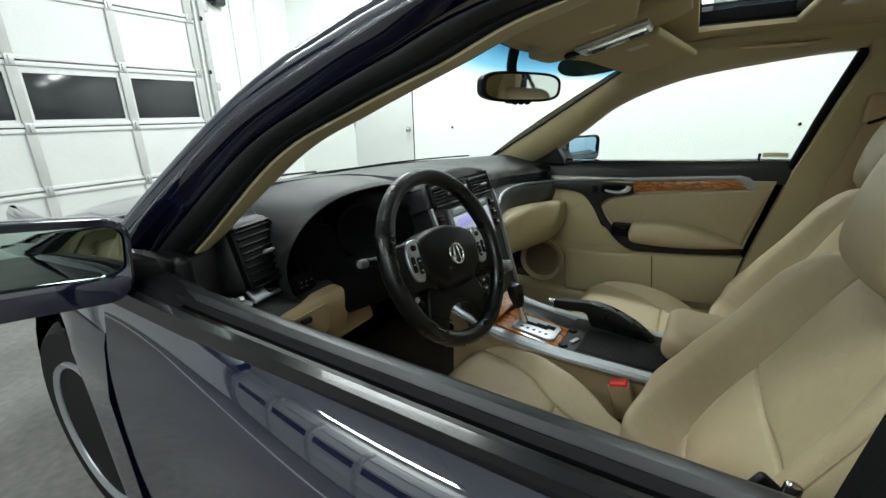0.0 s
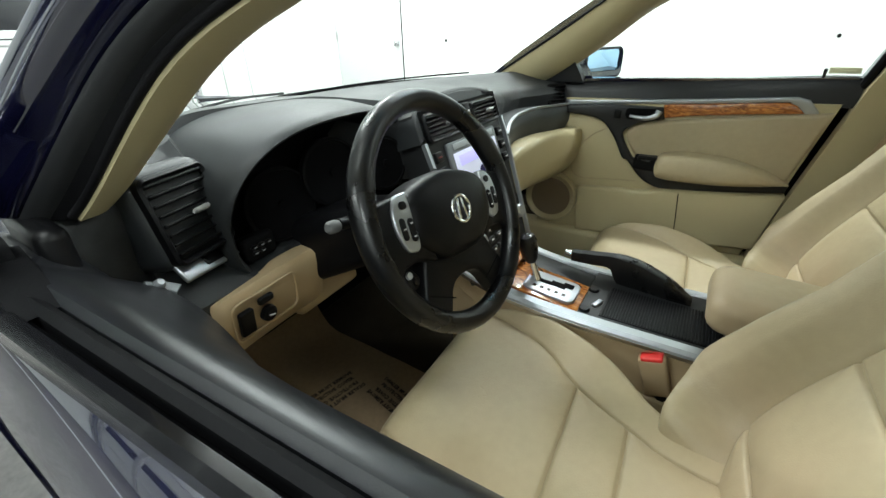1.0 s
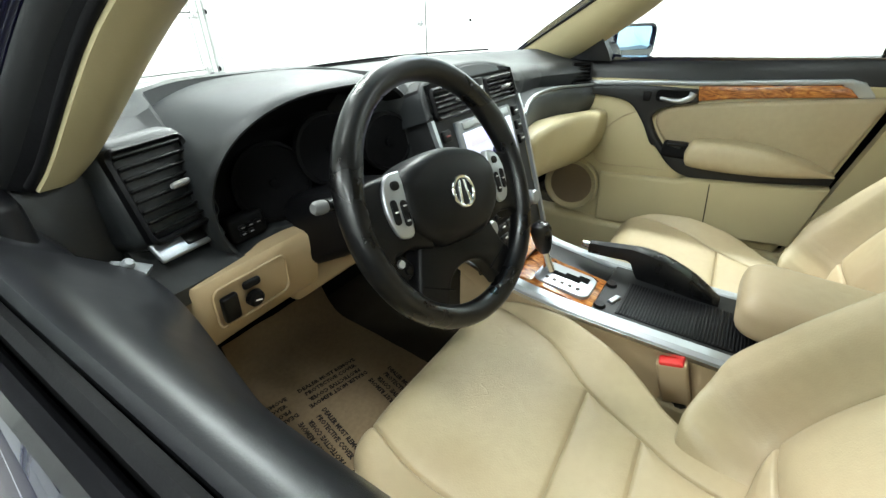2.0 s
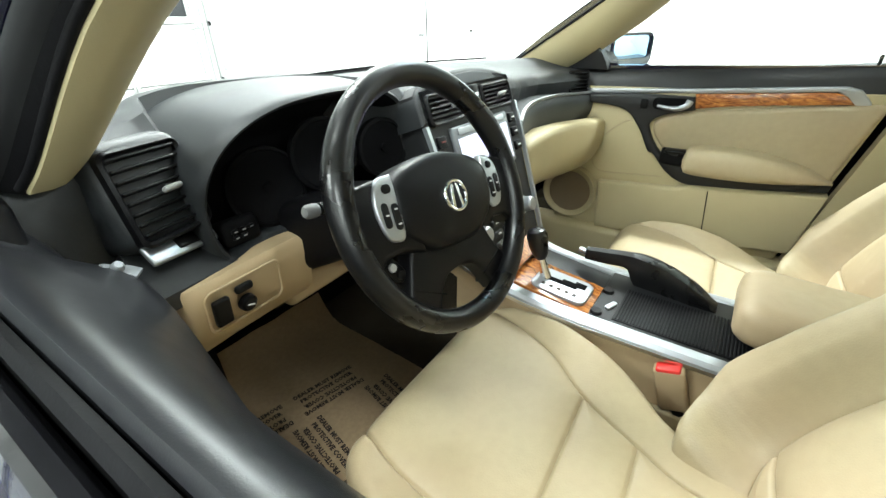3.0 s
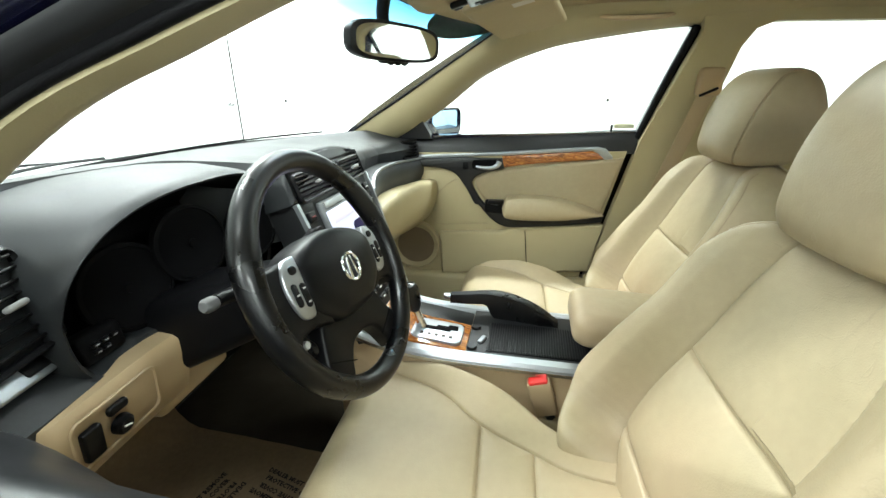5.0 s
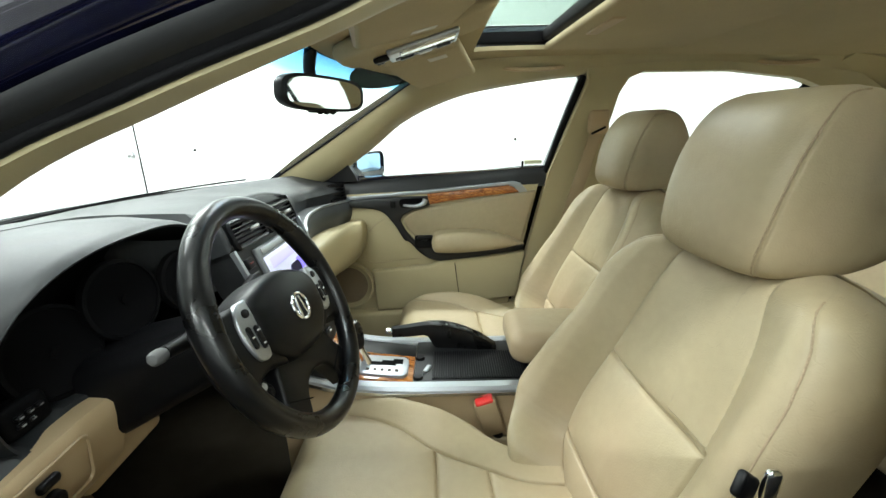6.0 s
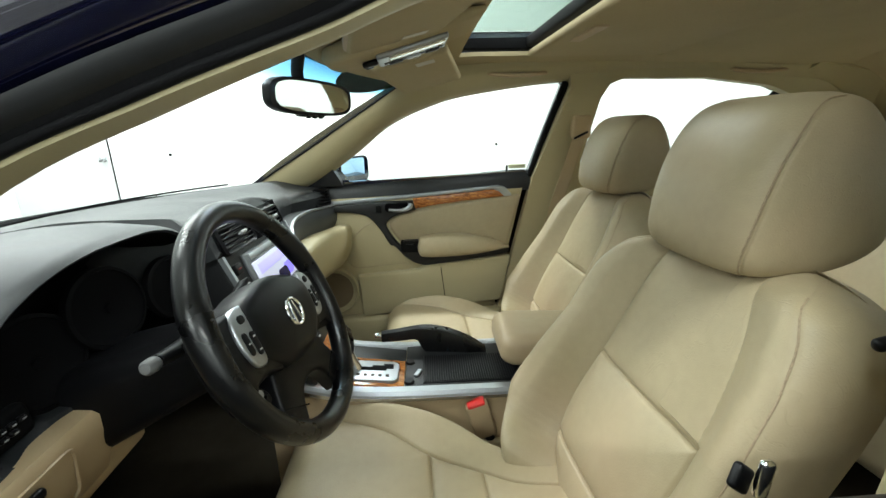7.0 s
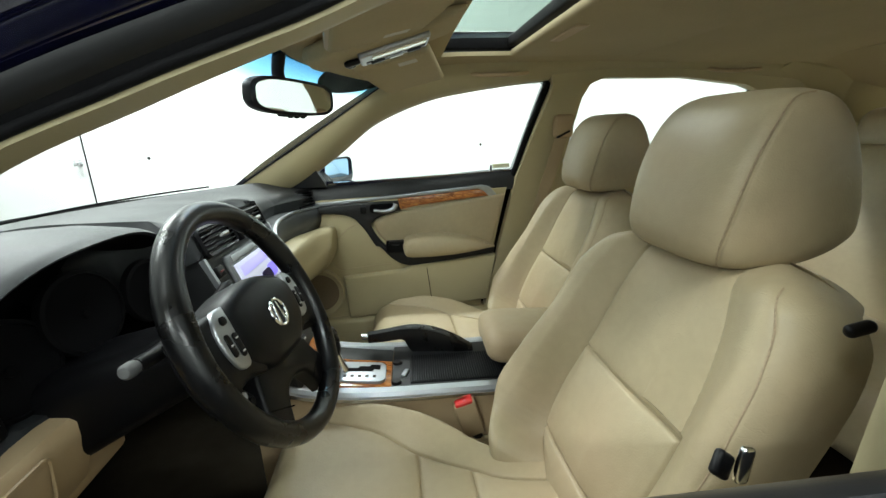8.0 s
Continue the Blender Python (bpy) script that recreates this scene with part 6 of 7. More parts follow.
prism(bm, [(-0.006, 0.004), (0.006, 0.004), (0, -0.006)][::-1], 0.001, MS @ pose(0, -0.0192, 0.020, 90, 0, 0))
part("hazard_mark", bm, WHITEMARK, dv)
bm = bmesh.new()
rbox(bm, (0.215, 0.010, 0.112), 0.004, MS @ Matrix.Translation((0.006, -0.003, -0.083)))
scr = part("display", bm, STACKGREY, stack, "lit display screen with dark menu")
bm = bmesh.new()
rbox(bm, (0.190, 0.003, 0.078), 0.001, MS @ Matrix.Translation((0.006, -0.0085, -0.090)))
part("screen", bm, SCREEN, scr, "bright white display")
bm = bmesh.new()
rbox(bm, (0.180, 0.003, 0.013), 0.001, MS @ Matrix.Translation((0.006, -0.0085, -0.038)))
part("screen_header", bm, SILVER, scr)
bm = bmesh.new()
rbox(bm, (0.14, 0.001, 0.022), 0.0003, MS @ Matrix.Translation((-0.004, -0.0103, -0.070)))
part("screen_bar", bm, SCREENBAR, scr, "pale violet menu bar")
bm = bmesh.new()
prism(bm, ring2(0.05, 0.03, 0.014), 0.001, MS @ pose(0.058, -0.0100, -0.108, 90, 0, 0))
part("screen_blue", bm, SCREENBLUE, scr)
bm = bmesh.new()
prism(bm, ring2(0.055, 0.028, 0.012), 0.001, MS @ pose(0.020, -0.0112, -0.112, 90, 0, 0))
part("screen_menu", bm, SCREENDARK, scr)
for sx in (-1, 1):
    for k in range(3):
        bm = bmesh.new()
        rbox(bm, (0.026, 0.008, 0.022), 0.003, MS @ Matrix.Translation((sx * 0.137 + 0.003, -0.003, -0.046 - 0.032 * k)))
        b = part("stack_button", bm, BLACK, stack)
        bm = bmesh.new()
        rbox(bm, (0.012, 0.002, 0.003), 0.0006, MS @ Matrix.Translation((sx * 0.137 + 0.003, -0.008, -0.046 - 0.032 * k)))
        part("button_mark", bm, DIMRED if (k == 0 and sx < 0) else WHITEMARK, b)
for sx in (-1, 1):
    bm = bmesh.new()
    lathe(bm, [(0, 0.026), (0.013, 0.026), (0.017, 0.022), (0.018, 0.0), (0.023, -0.002), (0, -0.002)], MS @ pose(sx * 0.100, -0.002, -0.245, 90, 0, 0), 24)
    part("stack_knob", bm, SILVER, stack, "round silver knob")
for r in range(6):
    for c in range(5):
        if r in (2,) or (r > 2 and c in (0, 4)):
            continue
        bm = bmesh.new()
        rbox(bm, (0.030, 0.008, 0.014), 0.003, MS @ Matrix.Translation((-0.072 + 0.036 * c, -0.003, -0.170 - 0.024 * r)))
        rb = part("radio_button", bm, SATIN, stack)
        bm = bmesh.new()
        rbox(bm, (0.010, 0.002, 0.003), 0.0006, MS @ Matrix.Translation((-0.072 + 0.036 * c, -0.0075, -0.170 - 0.024 * r)))
        part("button_mark", bm, WHITEMARK, rb)
bm = bmesh.new()
rbox(bm, (0.2, 0.005, 0.016), 0.002, MS @ Matrix.Translation((0, -0.003, -0.218)))
part("disc_slot", bm, DARKHOLE, stack)

# ---- steering wheel ----
sw = thing("steering_wheel", "black leather steering wheel with silver button panels", "steering wheel")
MW = pose(-0.366, 0.018, 0.877, 90 - 24.4, 0, -4.5)      # local z toward the driver
RR, RT = 0.1655, 0.0158
bm = bmesh.new()
path = [MW @ V(RR * math.cos(2 * math.pi * k / 96), RR * math.sin(2 * math.pi * k / 96), 0) for k in range(96)]
rings = []
for k in range(96):
    a = 2 * math.pi * k / 96
    deg = math.degrees(a)
    grip = 1 + 0.10 * (math.exp(-((deg - 25) / 12) ** 2) + math.exp(-((deg - 155) / 12) ** 2))
    for s in (40, 140, 215, 325):
        grip -= 0.05 * math.exp(-((deg - s) / 0.9) ** 2)
    r = []
    for j in range(18):
        b = 2 * math.pi * j / 18
        rad = RR + RT * grip * 1.0 * math.cos(b)
        r.append(MW @ V(rad * math.cos(a), rad * math.sin(a), RT * grip * 1.08 * math.sin(b)))
    rings.append(r)
loft(bm, rings, loop=True)
part("rim", bm, RIMLEATHER, sw, "worn black leather rim")
MQ = MW @ pose(0, 0, 0, 0, 0, -6.5)      # the wheel stands a little off straight
# hub pad: a soft dome
pad = [(-0.098, 0.026), (-0.066, 0.048), (0, 0.060), (0.066, 0.048), (0.098, 0.026), (0.100, -0.006), (0.090, -0.034), (0.060, -0.058), (0.034, -0.068), (-0.034, -0.068), (-0.060, -0.058), (-0.090, -0.034), (-0.100, -0.006)]
pad = curve2(pad + pad[:1], 65)[:-1]
bm = bmesh.new()
loft(bm, [[MQ @ V(x * k, 0.002 + y * k, z) for x, y in pad] for k, z in ((0.98, -0.045), (1.0, -0.020), (0.995, -0.006), (0.975, 0.002), (0.94, 0.008), (0.88, 0.0125), (0.78, 0.0158), (0.6, 0.018), (0.35, 0.0195), (0.12, 0.020))])
hub = part("hub_pad", bm, BLACK, sw, "black airbag pad")
# oval badge: a plain ring with two slanted bars
bm = bmesh.new()
tube(bm, [MQ @ V(0.0205 * math.cos(a), 0.0195 * math.sin(a) - 0.002, 0.0215) for a in np.linspace(0, 2 * math.pi, 41)[:-1]], 0.0024, 8, up=tuple(MQ.to_3x3() @ V(0, 0, 1)), loop=True)
badge = part("badge", bm, CHROME, hub, "plain chrome oval badge")
for sx in (-1, 1):
    bm = bmesh.new()
    prism(bm, [(sx * 0.0025, 0.0165), (sx * 0.0068, 0.0145), (sx * 0.0115, -0.0135), (sx * 0.0065, -0.0165)][::-sx], 0.003, MQ @ Matrix.Translation((0, -0.002, 0.0195)), 0.001)
    part("badge_bar", bm, CHROME, badge)
# side spokes with silver panels
for sx in (-1, 1):
    bm = bmesh.new()
    o = [(sx * 0.074, 0.038), (sx * 0.110, 0.042), (sx * 0.156, 0.036), (sx * 0.160, 0.0), (sx * 0.158, -0.03), (sx * 0.147, -0.066), (sx * 0.138, -0.066), (sx * 0.124, -0.052), (sx * 0.098, -0.050), (sx * 0.060, -0.060)]
    prism(bm, o if sx > 0 else o[::-1], 0.034, MQ @ Matrix.Translation((0, 0, -0.030)), 0.008)
    sp_ = part("side_spoke", bm, BLACK, sw)
    bm = bmesh.new()
    o = [(sx * 0.090, 0.038), (sx * 0.108, 0.036), (sx * 0.122, 0.022), (sx * 0.126, -0.004), (sx * 0.120, -0.030), (sx * 0.110, -0.040), (sx * 0.092, -0.038), (sx * 0.088, 0.0)]
    o = curve2(o + o[:1], 40)[:-1]
    prism(bm, o if sx > 0 else o[::-1], 0.010, MQ @ Matrix.Translation((0, 0.006, -0.001)), 0.004)
    bz = part("button_bezel", bm, SILVER, sp_, "satin silver button panel")
    for bx, by, bw, bh in ((0.104, 0.022, 0.014, 0.011), (0.099, -0.012, 0.011, 0.032), (0.114, -0.008, 0.010, 0.030)):
        bm = bmesh.new()
        prism(bm, ring2(bw, bh, min(bw, bh) * 0.48, 5), 0.004, MQ @ Matrix.Translation((sx * bx, by + 0.006, 0.007)), 0.0015)
        bb = part("wheel_button", bm, BLACK, sp_, "black thumb button")
    for bx, by in ((0.099, -0.003), (0.099, -0.021), (0.114, -0.008)):
        bm = bmesh.new()
        rbox(bm, (0.005, 0.002, 0.0008), 0.0002, MQ @ Matrix.Translation((sx * bx, by + 0.006, 0.0114)))
        part("button_mark", bm, WHITEMARK, sp_)
# lower spokes: two legs that part round an arched opening
bm = bmesh.new()
legs = curve2([(-0.060, -0.030), (-0.080, -0.052), (-0.092, -0.080), (-0.102, -0.107), (-0.108, -0.126)], 14) + curve2([(-0.064, -0.152), (-0.055, -0.138), (-0.045, -0.119), (-0.028, -0.103), (0.0, -0.098), (0.030, -0.104), (0.046, -0.120), (0.056, -0.138), (0.064, -0.152)], 26) + \
    curve2([(0.112, -0.122), (0.104, -0.106), (0.090, -0.088), (0.076, -0.060), (0.060, -0.030)], 14)
prism(bm, legs, 0.026, MQ @ Matrix.Translation((0, 0, -0.030)), 0.006)
part("lower_spoke", bm, BLACK, sw, "black lower spokes round an arched opening")
for sx in (-1, 1):
    bm = bmesh.new()
    rbox(bm, (0.056, 0.0018, 0.002), 0.0005, MQ @ pose(sx * 0.068, -0.112, -0.0042, 0, 0, sx * 24))
    part("spoke_joint", bm, DARKHOLE, sw)
bm = bmesh.new()
prism(bm, ring2(0.05, 0.024, 0.010), 0.012, MQ @ pose(-0.110, -0.064, -0.026, 0, 0, -52), 0.004)
cz = part("cruise_pod", bm, BLACK, sw, "black cruise control pod")
for k in (-1, 0, 1):
    bm = bmesh.new()
    lathe(bm, [(0, 0.003), (0.005, 0.003), (0.006, 0), (0, 0)], MQ @ pose(-0.110, -0.064, -0.014, 0, 0, -52) @ Matrix.Translation((0.015 * k, 0, 0)), 12)
    part("pod_button", bm, GREYP if k == 0 else BLACK, cz)
bm = bmesh.new()
lathe(bm, [(0.03, -0.16), (0.045, -0.10), (0.055, -0.05), (0.06, -0.03), (0, -0.03)], MQ, 24)
part("hub_column", bm, BLACK, sw)

# stalks
st1 = thing("indicator_stalk", "black stalk with a grey twist end", "stalk", "column stalks")
bm = bmesh.new()
tube(bm, spline([(-0.40, 0.125, 0.868), (-0.45, 0.122, 0.875), (-0.495, 0.120, 0.884)], 10), 0.0085, 12, scale=[1.3 - 0.03 * k for k in range(11)])
part("stalk", bm, BLACK, st1)
bm = bmesh.new()
lathe(bm, [(0, 0), (0.0085, 0.0), (0.0092, 0.005), (0.0088, 0.015), (0.006, 0.019), (0, 0.020)], pose(-0.497, 0.120, 0.884, 0, -80, 0), 18)
part("stalk_end", bm, shade("stalk_grey", (0.13, 0.13, 0.13), 0.6, vary=0.04), st1, "grey twist end")
st2 = thing("wiper_stalk", "black wiper stalk behind the steering wheel", "stalk", "column stalks")
bm = bmesh.new()
tube(bm, spline([(-0.33, 0.125, 0.868), (-0.27, 0.12, 0.875), (-0.235, 0.118, 0.884)], 10), 0.0085, 12)
part("stalk", bm, BLACK, st2)

# ---- centre console ----
con = thing("centre_console", "centre console with silver rails and wood shifter plate", "console")
bm = bmesh.new()
rows = []
for y, zt, w in ((0.16, 0.62, 0.095), (0.08, 0.605, 0.100), (0.0, 0.580, 0.104), (-0.1, 0.566, 0.106), (-0.25, 0.563, 0.108), (-0.4, 0.565, 0.110), (-0.72, 0.565, 0.110)):
    rows.append([V(-w, y, 0.26), V(-w - 0.004, y, 0.45), V(-w, y, zt - 0.02), V(-w + 0.012, y, zt - 0.006), V(w - 0.012, y, zt - 0.006), V(w, y, zt - 0.02), V(w + 0.004, y, 0.45), V(w, y, 0.26)])
loft(bm, rows)
part("console_body", bm, TANPLASTIC, con, "tan plastic console sides")
for sx in (-1, 1):
    bm = bmesh.new()
    loft(bm, [[V(sx * a, y, zt - 0.10), V(sx * a, y, zt), V(sx * (a - 0.02), y, zt), V(sx * (a - 0.02), y, zt - 0.10)] for y, zt, a in ((0.02, 0.58, 0.100), (0.08, 0.612, 0.104), (0.14, 0.655, 0.108), (0.19, 0.68, 0.110))])
    part("console_flank", bm, TANPLASTIC, con, "tan plastic console flank")
for sx in (-1, 1):
    bm = bmesh.new()
    pts = [(sx * 0.118, 0.165, 0.64), (sx * 0.116, 0.10, 0.612), (sx * 0.112, 0.03, 0.587), (sx * 0.110, -0.05, 0.574), (sx * 0.109, -0.15, 0.568), (sx * 0.109, -0.3, 0.567), (sx * 0.110, -0.45, 0.568)]
    sweep(bm, [V(*p) for p in spline(pts, 40)], [(-0.020, -0.010), (-0.019, -0.001), (-0.012, 0.006), (0.010, 0.007), (0.018, 0.001), (0.020, -0.010)] if sx < 0 else [(-0.014, -0.010), (-0.013, 0.000), (-0.008, 0.005), (0.010, 0.005), (0.015, -0.001), (0.016, -0.010)])
    part("silver_rail", bm, SILVER, con, "brushed silver console rail")
    bm = bmesh.new()
    sweep(bm, [V(p[0] - sx * -0.018, p[1], p[2] - 0.008) for p in spline(pts, 40)], [(-0.002, -0.004), (0.002, -0.004), (0.002, 0.004), (-0.002, 0.004)])
    part("rail_edge", bm, CHROME, con)


def zc(y):
    """The console's sloping top."""
    return float(np.interp(y, [-0.4, -0.16, -0.05, 0.0, 0.06, 0.16], [0.568, 0.568, 0.576, 0.584, 0.605, 0.655]))


def slab(name, xy, lift, thick, mat, parent, label="", bevel=0.002):
    """A flat piece that follows the console top; lift: how far its top stands above it."""
    bm = bmesh.new()
    ang = math.degrees(math.atan2(zc(max(p[1] for p in xy)) - zc(min(p[1] for p in xy)), max(p[1] for p in xy) - min(p[1] for p in xy)))
    cy = sum(p[1] for p in xy) / len(xy)
    cx = sum(p[0] for p in xy) / len(xy)
    m = pose(cx, cy, zc(cy) + lift - thick, ang, 0, 0)
    prism(bm, [(x - cx, (y - cy)) for x, y in xy], thick, m, bevel)
    return part(name, bm, mat, parent, label), m @ Matrix.Translation((0, 0, thick))


def rr(cx, cy, w, h, r, n=4):
    return [(cx + x, cy + y) for x, y in ring2(w, h, r, n)]


slab("wood_plate", [(-0.094, 0.03), (0.022, 0.03), (0.022, -0.145), (-0.094, -0.145)][::-1], 0.006, 0.012, WOOD, con, "glossy burl wood shifter surround")
bm = bmesh.new()
prism(bm, [(-0.095, -0.07), (0.095, -0.07), (0.10, 0.07), (-0.10, 0.07)], 0.014, pose(0.0, 0.085, 0.635, 32, 0, 0), 0.003)
part("wood_front", bm, WOOD, con, "glossy burl wood fascia")
bm = bmesh.new()
rbox(bm, (0.02, 0.003, 0.006), 0.001, pose(-0.065, 0.040, 0.6205, 32, 0, 0))
part("wood_badge", bm, SILVER, con)
gp, MG = slab("shift_gate", rr(-0.040, -0.072, 0.084, 0.120, 0.018), 0.011, 0.008, SILVER, con, "satin silver shifter gate plate")
for pts in ([(-0.004, 0.045), (0.010, 0.045), (0.010, 0.005), (0.018, 0.005), (0.018, -0.022), (0.026, -0.022), (0.026, -0.046), (0.006, -0.046), (0.006, -0.030), (-0.003, -0.030), (-0.003, 0.0), (-0.004, 0.0)],):
    bm = bmesh.new()
    prism(bm, pts[::-1], 0.0016, MG @ Matrix.Translation((0.002, 0, -0.0006)))
    part("gate_slot", bm, DARKHOLE, gp, "black shifter slot")
for k in range(5):
    bm = bmesh.new()
    rbox(bm, (0.009, 0.008, 0.0012), 0.0003, MG @ Matrix.Translation((-0.022, 0.034 - 0.017 * k, 0.0004)))
    part("gate_mark", bm, INK, gp)
bm = bmesh.new()
lathe(bm, [(0.013, 0), (0.0095, 0.02), (0.0075, 0.05), (0.007, 0.06), (0, 0.06)], MG @ pose(0.004, 0.040, 0, -22, -4, 0), 18)
sh = part("shift_lever", bm, CHROME, con, "chrome shift lever with black knob")
bm = bmesh.new()
lathe(bm, [(0, 0), (0.011, 0), (0.017, 0.012), (0.021, 0.034), (0.022, 0.054), (0.018, 0.066), (0.008, 0.071), (0, 0.072)], MG @ pose(0.001, 0.058, 0.042, -20, -4, 0), 24)
part("shift_knob", bm, RIMLEATHER, sh, "black leather shift knob")
# dark tray behind the shifter
slab("black_plate", [(-0.094, -0.46), (0.094, -0.46), (0.094, -0.147), (-0.094, -0.147)], 0.003, 0.008, SATIN, con, "black console tray surround")
slab("black_side_plate", [(0.025, -0.145), (0.088, -0.145), (0.088, 0.03), (0.025, 0.03)], 0.002, 0.008, SATIN, con)
for px, py in ((-0.078, -0.158), (0.008, -0.158)):
    bm = bmesh.new()
    lathe(bm, [(0, 0.006), (0.010, 0.006), (0.012, 0.002), (0.012, 0), (0, 0)], Matrix.Translation((px, py, 0.5712)), 16)
    part("heater_button", bm, BLACK, con)
bm = bmesh.new()
rbox(bm, (0.012, 0.03, 0.008), 0.003, pose(-0.045, -0.178, 0.574, 0, 0, 70))
part("tray_latch", bm, SILVER, con)
# tambour tray cover
tr, MT = slab("tray_cover", [(-0.086, -0.455), (0.035, -0.455), (0.035, -0.19), (-0.086, -0.19)], 0.006, 0.006, BLACK, con, "ribbed black tambour tray cover")
for k in range(46):
    bm = bmesh.new()
    rbox(bm, (0.117, 0.0034, 0.002), 0.0008, MT @ Matrix.Translation((0, 0.126 - 0.0056 * k, 0.0006)))
    part("tambour_slat", bm, RUBBER, tr)
# handbrake
hb = thing("handbrake", "black leather handbrake lever and boot", "handbrake")
bm = bmesh.new()
hp = spline([(0.078, -0.085, 0.614), (0.076, -0.13, 0.620), (0.073, -0.19, 0.627), (0.066, -0.25, 0.620), (0.056, -0.31, 0.598), (0.048, -0.355, 0.572)], 30)
rows = []
for k, p in enumerate(hp):
    t = k / 30
    w = float(np.interp(t, [0, 0.1, 0.35, 0.45, 0.8, 1], [0.012, 0.0135, 0.015, 0.022, 0.024, 0.016]))
    zl = float(np.interp(t, [0, 0.36, 0.42, 1], [p[2] - 0.018, p[2] - 0.024, 0.566, 0.560]))
    zt = p[2] + 0.010
    rows.append([V(p[0] - w, p[1], (zt + zl) / 2), V(p[0] - w * 0.8, p[1], zl + 0.003), V(p[0], p[1], zl), V(p[0] + w * 0.8, p[1], zl + 0.003), V(p[0] + w, p[1], (zt + zl) / 2),
                 V(p[0] + w * 0.75, p[1], zt - 0.002), V(p[0], p[1], zt + 0.003), V(p[0] - w * 0.75, p[1], zt - 0.002)])
loft(bm, rows)
part("lever_boot", bm, RIMLEATHER, hb)
bm = bmesh.new()
lathe(bm, [(0, 0), (0.008, 0), (0.008, 0.016), (0.006, 0.02), (0, 0.021)], pose(0.078, -0.087, 0.6125, -82, 0, 0), 14)
part("lever_button", bm, CHROME, hb, "chrome release button")
con.matrix_basis = pose(-0.005, 0, 0) @ pose(0, -0.15, 0, 0, 0, -2.5) @ pose(0, 0.15, 0)
# armrest box
bm = bmesh.new()
rbox(bm, (0.185, 0.34, 0.08), 0.030, pose(0.020, -0.545, 0.622, 2, 0, 0), 6)
part("console_armrest", bm, LEATHER, con, "cream leather console armrest")
bm = bmesh.new()
rbox(bm, (0.20, 0.30, 0.10), 0.01, pose(0.0, -0.58, 0.555, 0, 0, 0))
part("armrest_box", bm, TANPLASTIC, con)

# ---- overhead ----
ovh = thing("overhead_console", "cream overhead console with silver reading lamps", "overhead console")
bm = bmesh.new()
rows = []
for y, z, hw, th in ((-0.335, 1.345, 0.080, 0.010), (-0.32, 1.336, 0.083, 0.018), (-0.27, 1.318, 0.085, 0.03), (-0.20, 1.297, 0.085, 0.035), (-0.12, 1.275, 0.082, 0.04), (-0.07, 1.263, 0.076, 0.04), (-0.04, 1.258, 0.066, 0.036), (-0.022, 1.262, 0.05, 0.026), (-0.016, 1.270, 0.03, 0.010)):
    rows.append([V(p[0], y, z + th / 2 + p[1]) for p in ring2(hw * 2, th, min(0.012, th * 0.45), 5)])
loft(bm, rows)
part("console_shell", bm, HEADLINER, ovh)
MO = pose(0.0, -0.195, 1.2945, -16, 0, 0)
bm = bmesh.new()
rbox(bm, (0.098, 0.150, 0.014), 0.006, MO @ Matrix.Translation((0.0, 0.0, -0.002)), 4)
lp = part("lamp_bezel", bm, SILVER, ovh, "satin silver lamp bezel")
bm = bmesh.new()
rbox(bm, (0.040, 0.118, 0.008), 0.004, MO @ Matrix.Translation((-0.022, -0.008, -0.008)), 4)
part("lamp_lens", bm, LAMPLENS, lp, "clear unlit lamp lens")
bm = bmesh.new()
rbox(bm, (0.026, 0.130, 0.004), 0.002, MO @ Matrix.Translation((0.020, -0.002, -0.0085)))
part("switch_strip", bm, BLACK, lp, "black switch strip")
for k in range(3):
    bm = bmesh.new()
    rbox(bm, (0.016, 0.030, 0.006), 0.002, MO @ Matrix.Translation((0.020, -0.042 + 0.040 * k, -0.011)))
    part("lamp_switch", bm, SILVER if k == 1 else GREYPANEL, lp)
bm = bmesh.new()
rbox(bm, (0.020, 0.034, 0.012), 0.005, MO @ Matrix.Translation((-0.005, 0.090, -0.004)))
rbox(bm, (0.012, 0.018, 0.008), 0.003, MO @ Matrix.Translation((0.014, 0.094, -0.006)))
part("lamp_sensor", bm, BLACK, lp, "small dark sensor")


def visor(sgn, m, lbl):
    v = thing("sun_visor", lbl, "sun visor", "sun visors")
    bm = bmesh.new()
    rbox(bm, (0.36, 0.185, 0.022), 0.010, m, 4)
    part("visor_panel", bm, HEADLINER, v)
    bm = bmesh.new()
    tube(bm, [m @ V(-0.17, 0.088, 0), m @ V(0, 0.090, 0), m @ V(0.17, 0.088, 0)], 0.007, 8)
    part("visor_rod", bm, TANPLASTIC, v)
    bm = bmesh.new()
    rbox(bm, (0.03, 0.045, 0.001), 0.0003, m @ Matrix.Translation((0.13 * -sgn, -0.03, -0.0112)))
    part("visor_label", bm, shade("visor_print", (0.62, 0.6, 0.52), 0.7, vary=0.1), v, "small printed label")
    return v


visor(-1, pose(-0.275, -0.185, 1.288, -14, -3, 8), "cream cloth sun visor, folded up")
visor(1, pose(0.265, -0.225, 1.284, -12, 3, -12), "cream cloth sun visor, folded up")
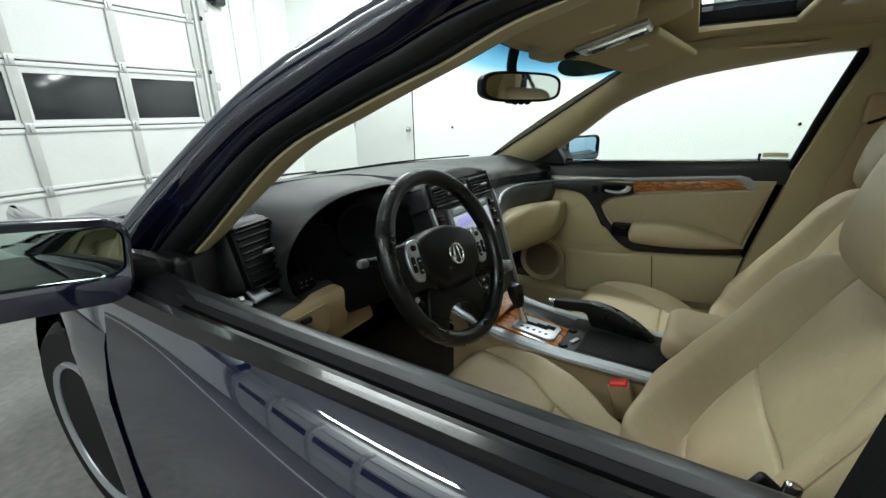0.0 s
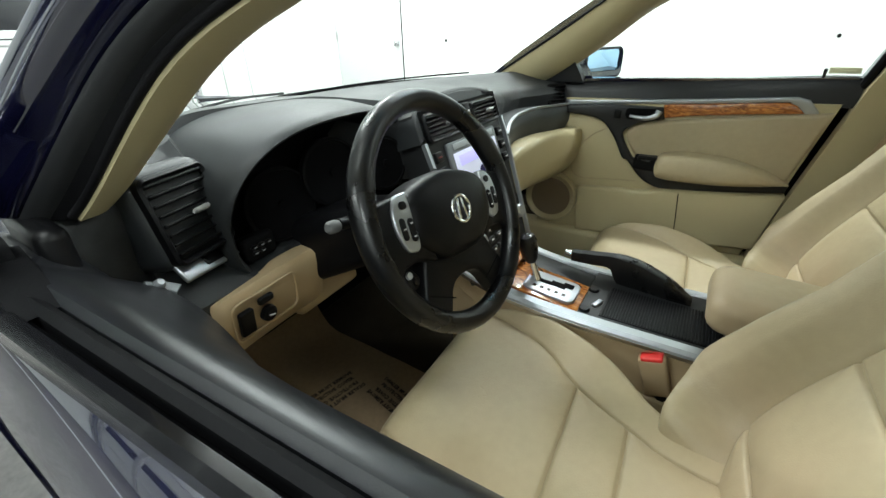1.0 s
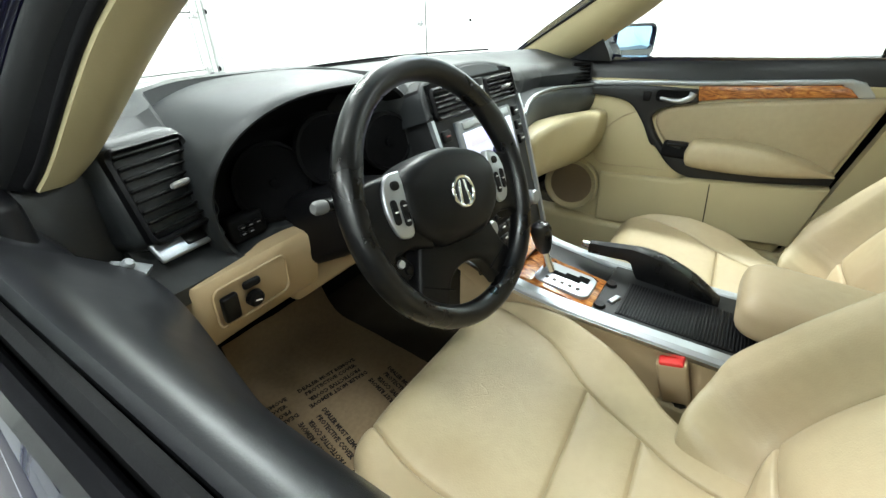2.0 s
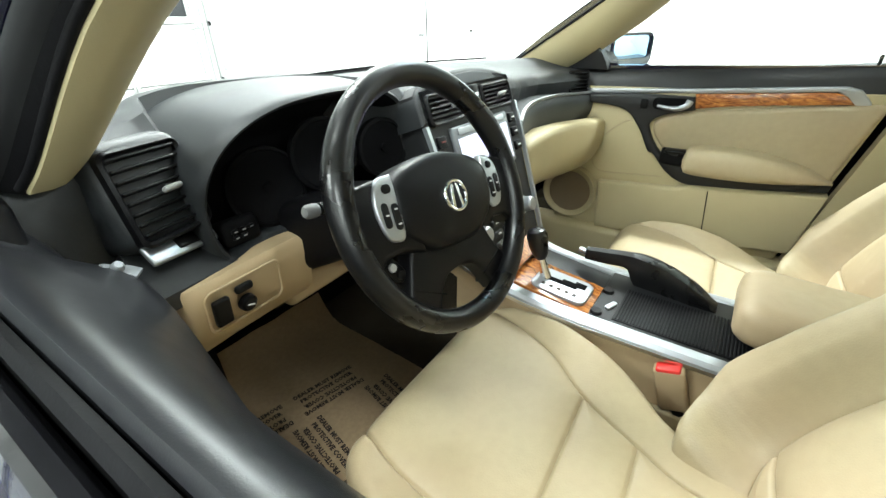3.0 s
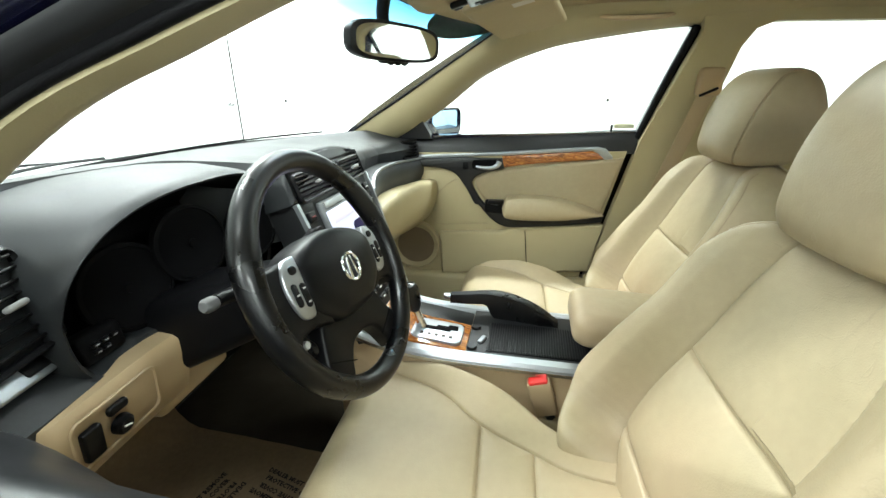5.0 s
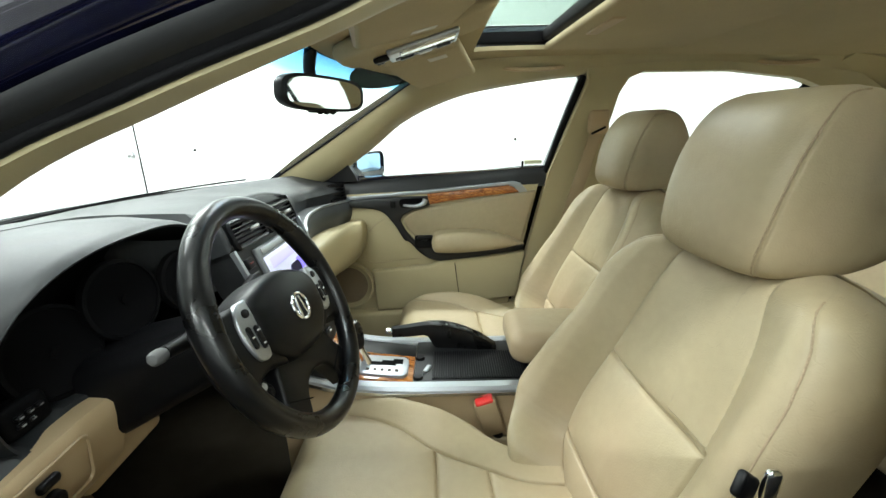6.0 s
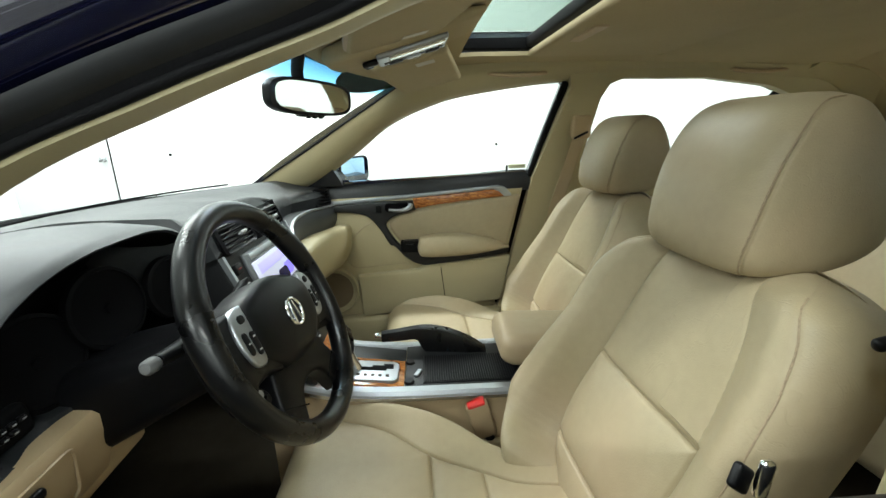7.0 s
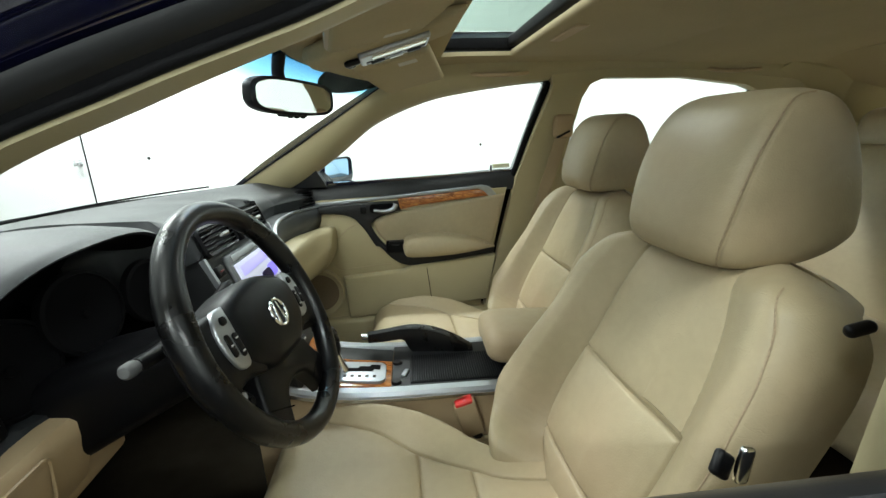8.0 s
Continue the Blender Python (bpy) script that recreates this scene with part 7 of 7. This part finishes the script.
# rear-view mirror
rv = thing("rear_view_mirror", "black rear-view mirror under the header", "mirror")
MR = look((0.022, 0.015, 1.205), (-0.60, -1.35, 1.105), 0)
MR = MR @ pose(0, 0, 0, 0, 180, 0)
rows = []
oval = [(0.140 * math.copysign(abs(math.cos(a)) ** 0.55, math.cos(a)), 0.036 * math.copysign(abs(math.sin(a)) ** 0.6, math.sin(a)) + 0.004 * math.cos(a) * 0) for a in np.linspace(0, 2 * math.pi, 49)[:-1]]
bm = bmesh.new()
loft(bm, [[MR @ V(x * s, y * s, z) for x, y in oval] for s, z in ((0.955, 0.003), (0.99, 0.004), (1.0, -0.004), (0.98, -0.016), (0.85, -0.030), (0.5, -0.038), (0.1, -0.040))])
part("mirror_housing", bm, BLACK, rv)
bm = bmesh.new()
prism(bm, [(x * 0.90, y * 0.82) for x, y in oval], 0.002, MR @ Matrix.Translation((0, 0, 0.003)))
part("mirror_glass", bm, MIRROR, rv, "mirror glass")
bm = bmesh.new()
rbox(bm, (0.08, 0.010, 0.022), 0.005, MR @ Matrix.Translation((0, -0.035, -0.012)))
for k in (-1, 0, 1):
    rbox(bm, (0.012, 0.005, 0.006), 0.002, MR @ Matrix.Translation((0.022 * k, -0.040, -0.002)))
part("mirror_switches", bm, BLACK, rv)
bm = bmesh.new()
tube(bm, spline([(0.025, 0.035, 1.215), (0.018, 0.045, 1.25), (0.008, 0.035, 1.292)], 10), 0.013, 10)
part("mirror_arm", bm, BLACK, rv)
# grab handles on the far roof rail
for y in (-0.55, -1.41):
    bm = bmesh.new()
    pts = spline([(0.545, y + 0.11, 1.325), (0.525, y + 0.085, 1.308), (0.520, y, 1.303), (0.525, y - 0.085, 1.308), (0.545, y - 0.11, 1.325)], 20)
    sweep(bm, [V(*p) for p in pts], ring2(0.024, 0.012, 0.005))
    part("grab_handle", bm, TANPLASTIC, car, "tan folding grab handle")

# wiper at rest below the windshield
wp = thing("windshield_wiper", "black wiper arm resting below the windshield", "wiper")
bm = bmesh.new()
tube(bm, spline([(-0.1, 0.88, 0.925), (0.1, 0.86, 0.938), (0.42, 0.79, 0.938)], 16), 0.005, 6)
tube(bm, spline([(-0.45, 0.78, 0.930), (-0.1, 0.86, 0.950), (0.1, 0.86, 0.946)], 16), 0.004, 6)
part("wiper_arm", bm, BLACK, wp)
bm = bmesh.new()
rows = [[V(x, base_y(min(0.68, max(-0.68, x))) + dy, z) for dy, z in ((0.005, 0.945), (0.10, 0.935), (0.13, 0.92), (0.005, 0.92))] for x in np.linspace(-0.7, 0.7, 21)]
loft(bm, rows)
part("cowl_panel", bm, BLACK, car, "black plastic cowl panel")

# pedals
for x, w in ((-0.36, 0.09), (-0.27, 0.05)):
    bm = bmesh.new()
    rbox(bm, (w, 0.015, 0.06 if w > 0.06 else 0.12), 0.005, pose(x, 0.575, 0.47, 35, 0, 0))
    tube(bm, [V(x, 0.585, 0.48), V(x, 0.61, 0.54), V(x, 0.62, 0.64)], 0.009, 8)
    part("pedal", bm, RUBBER, car, "black rubber pedal")
bm = bmesh.new()
rbox(bm, (0.034, 0.075, 0.022), 0.008, pose(-0.665, 0.19, 0.412, 12, 0, 8))
rbox(bm, (0.020, 0.03, 0.05), 0.006, pose(-0.66, 0.215, 0.43, -20, 0, 8))
part("floor_lever", bm, BLACK, car, "black release lever on the sill")

# ---- paper floor mat ----
mat_ = thing("paper_floor_mat", "brown kraft paper floor mat with dark printed words", "floor mat")
MM = pose(-0.395, 0.33, 0.268, 3, 0, -2)
bm = bmesh.new()
g = []
for j in range(24):
    g.append([MM @ V(-0.26 + 0.52 * i / 23, -0.30 + 0.62 * j / 23, 0.004 * noise.noise(V(i * 0.35, j * 0.3, 0)) + 0.08 * max(0, (j - 20) / 3) ** 2) for i in range(24)])
sheet(bm, g, (0, 0, -0.0015))
part("paper_sheet", bm, PAPER, mat_)


def words_mesh(text, size):
    cu = bpy.data.curves.new("words", "FONT")
    cu.body, cu.size, cu.align_x, cu.extrude, cu.offset = text, size, "CENTER", 0.0002, 0.0006
    cu.resolution_u = 1
    tmp = bpy.data.objects.new("words", cu)
    scene.collection.objects.link(tmp)
    me = bpy.data.meshes.new_from_object(tmp.evaluated_get(bpy.context.evaluated_depsgraph_get()))
    bpy.data.objects.remove(tmp)
    me.materials.append(INK)
    return me


LINES = [words_mesh(t, 0.0155) for t in ("DEALER MUST REMOVE", "PROTECTIVE COVER")]


def word_block(m):
    """Four short lines, the lower two upside down."""
    for k, v, turn in ((0, 0.029, 0), (1, 0.010, 0), (1, -0.009, 180), (0, -0.028, 180)):
        ob = new("printed_line", LINES[k])
        ob.parent = mat_
        ob.matrix_world = m @ pose(0, v - (0.004 if not turn else -0.004), 0, 0, 0, turn)


MB = MM @ pose(0.062, 0.065, 0.0066, 0, 0, -12)
for sv in range(-3, 4):
    for su in range(-3, 4):
        for u, v, ang in ((0.192 * su + 0.06 * sv, 0.27 * sv, 0), (0.192 * su + 0.06 * sv - 0.03, 0.27 * sv + 0.135, -90)):
            c = MM.inverted() @ (MB @ V(u, v, 0))
            if abs(c.x) < 0.20 and -0.25 < c.y < 0.20:
                word_block(MB @ pose(u, v, 0, 0, 0, ang))
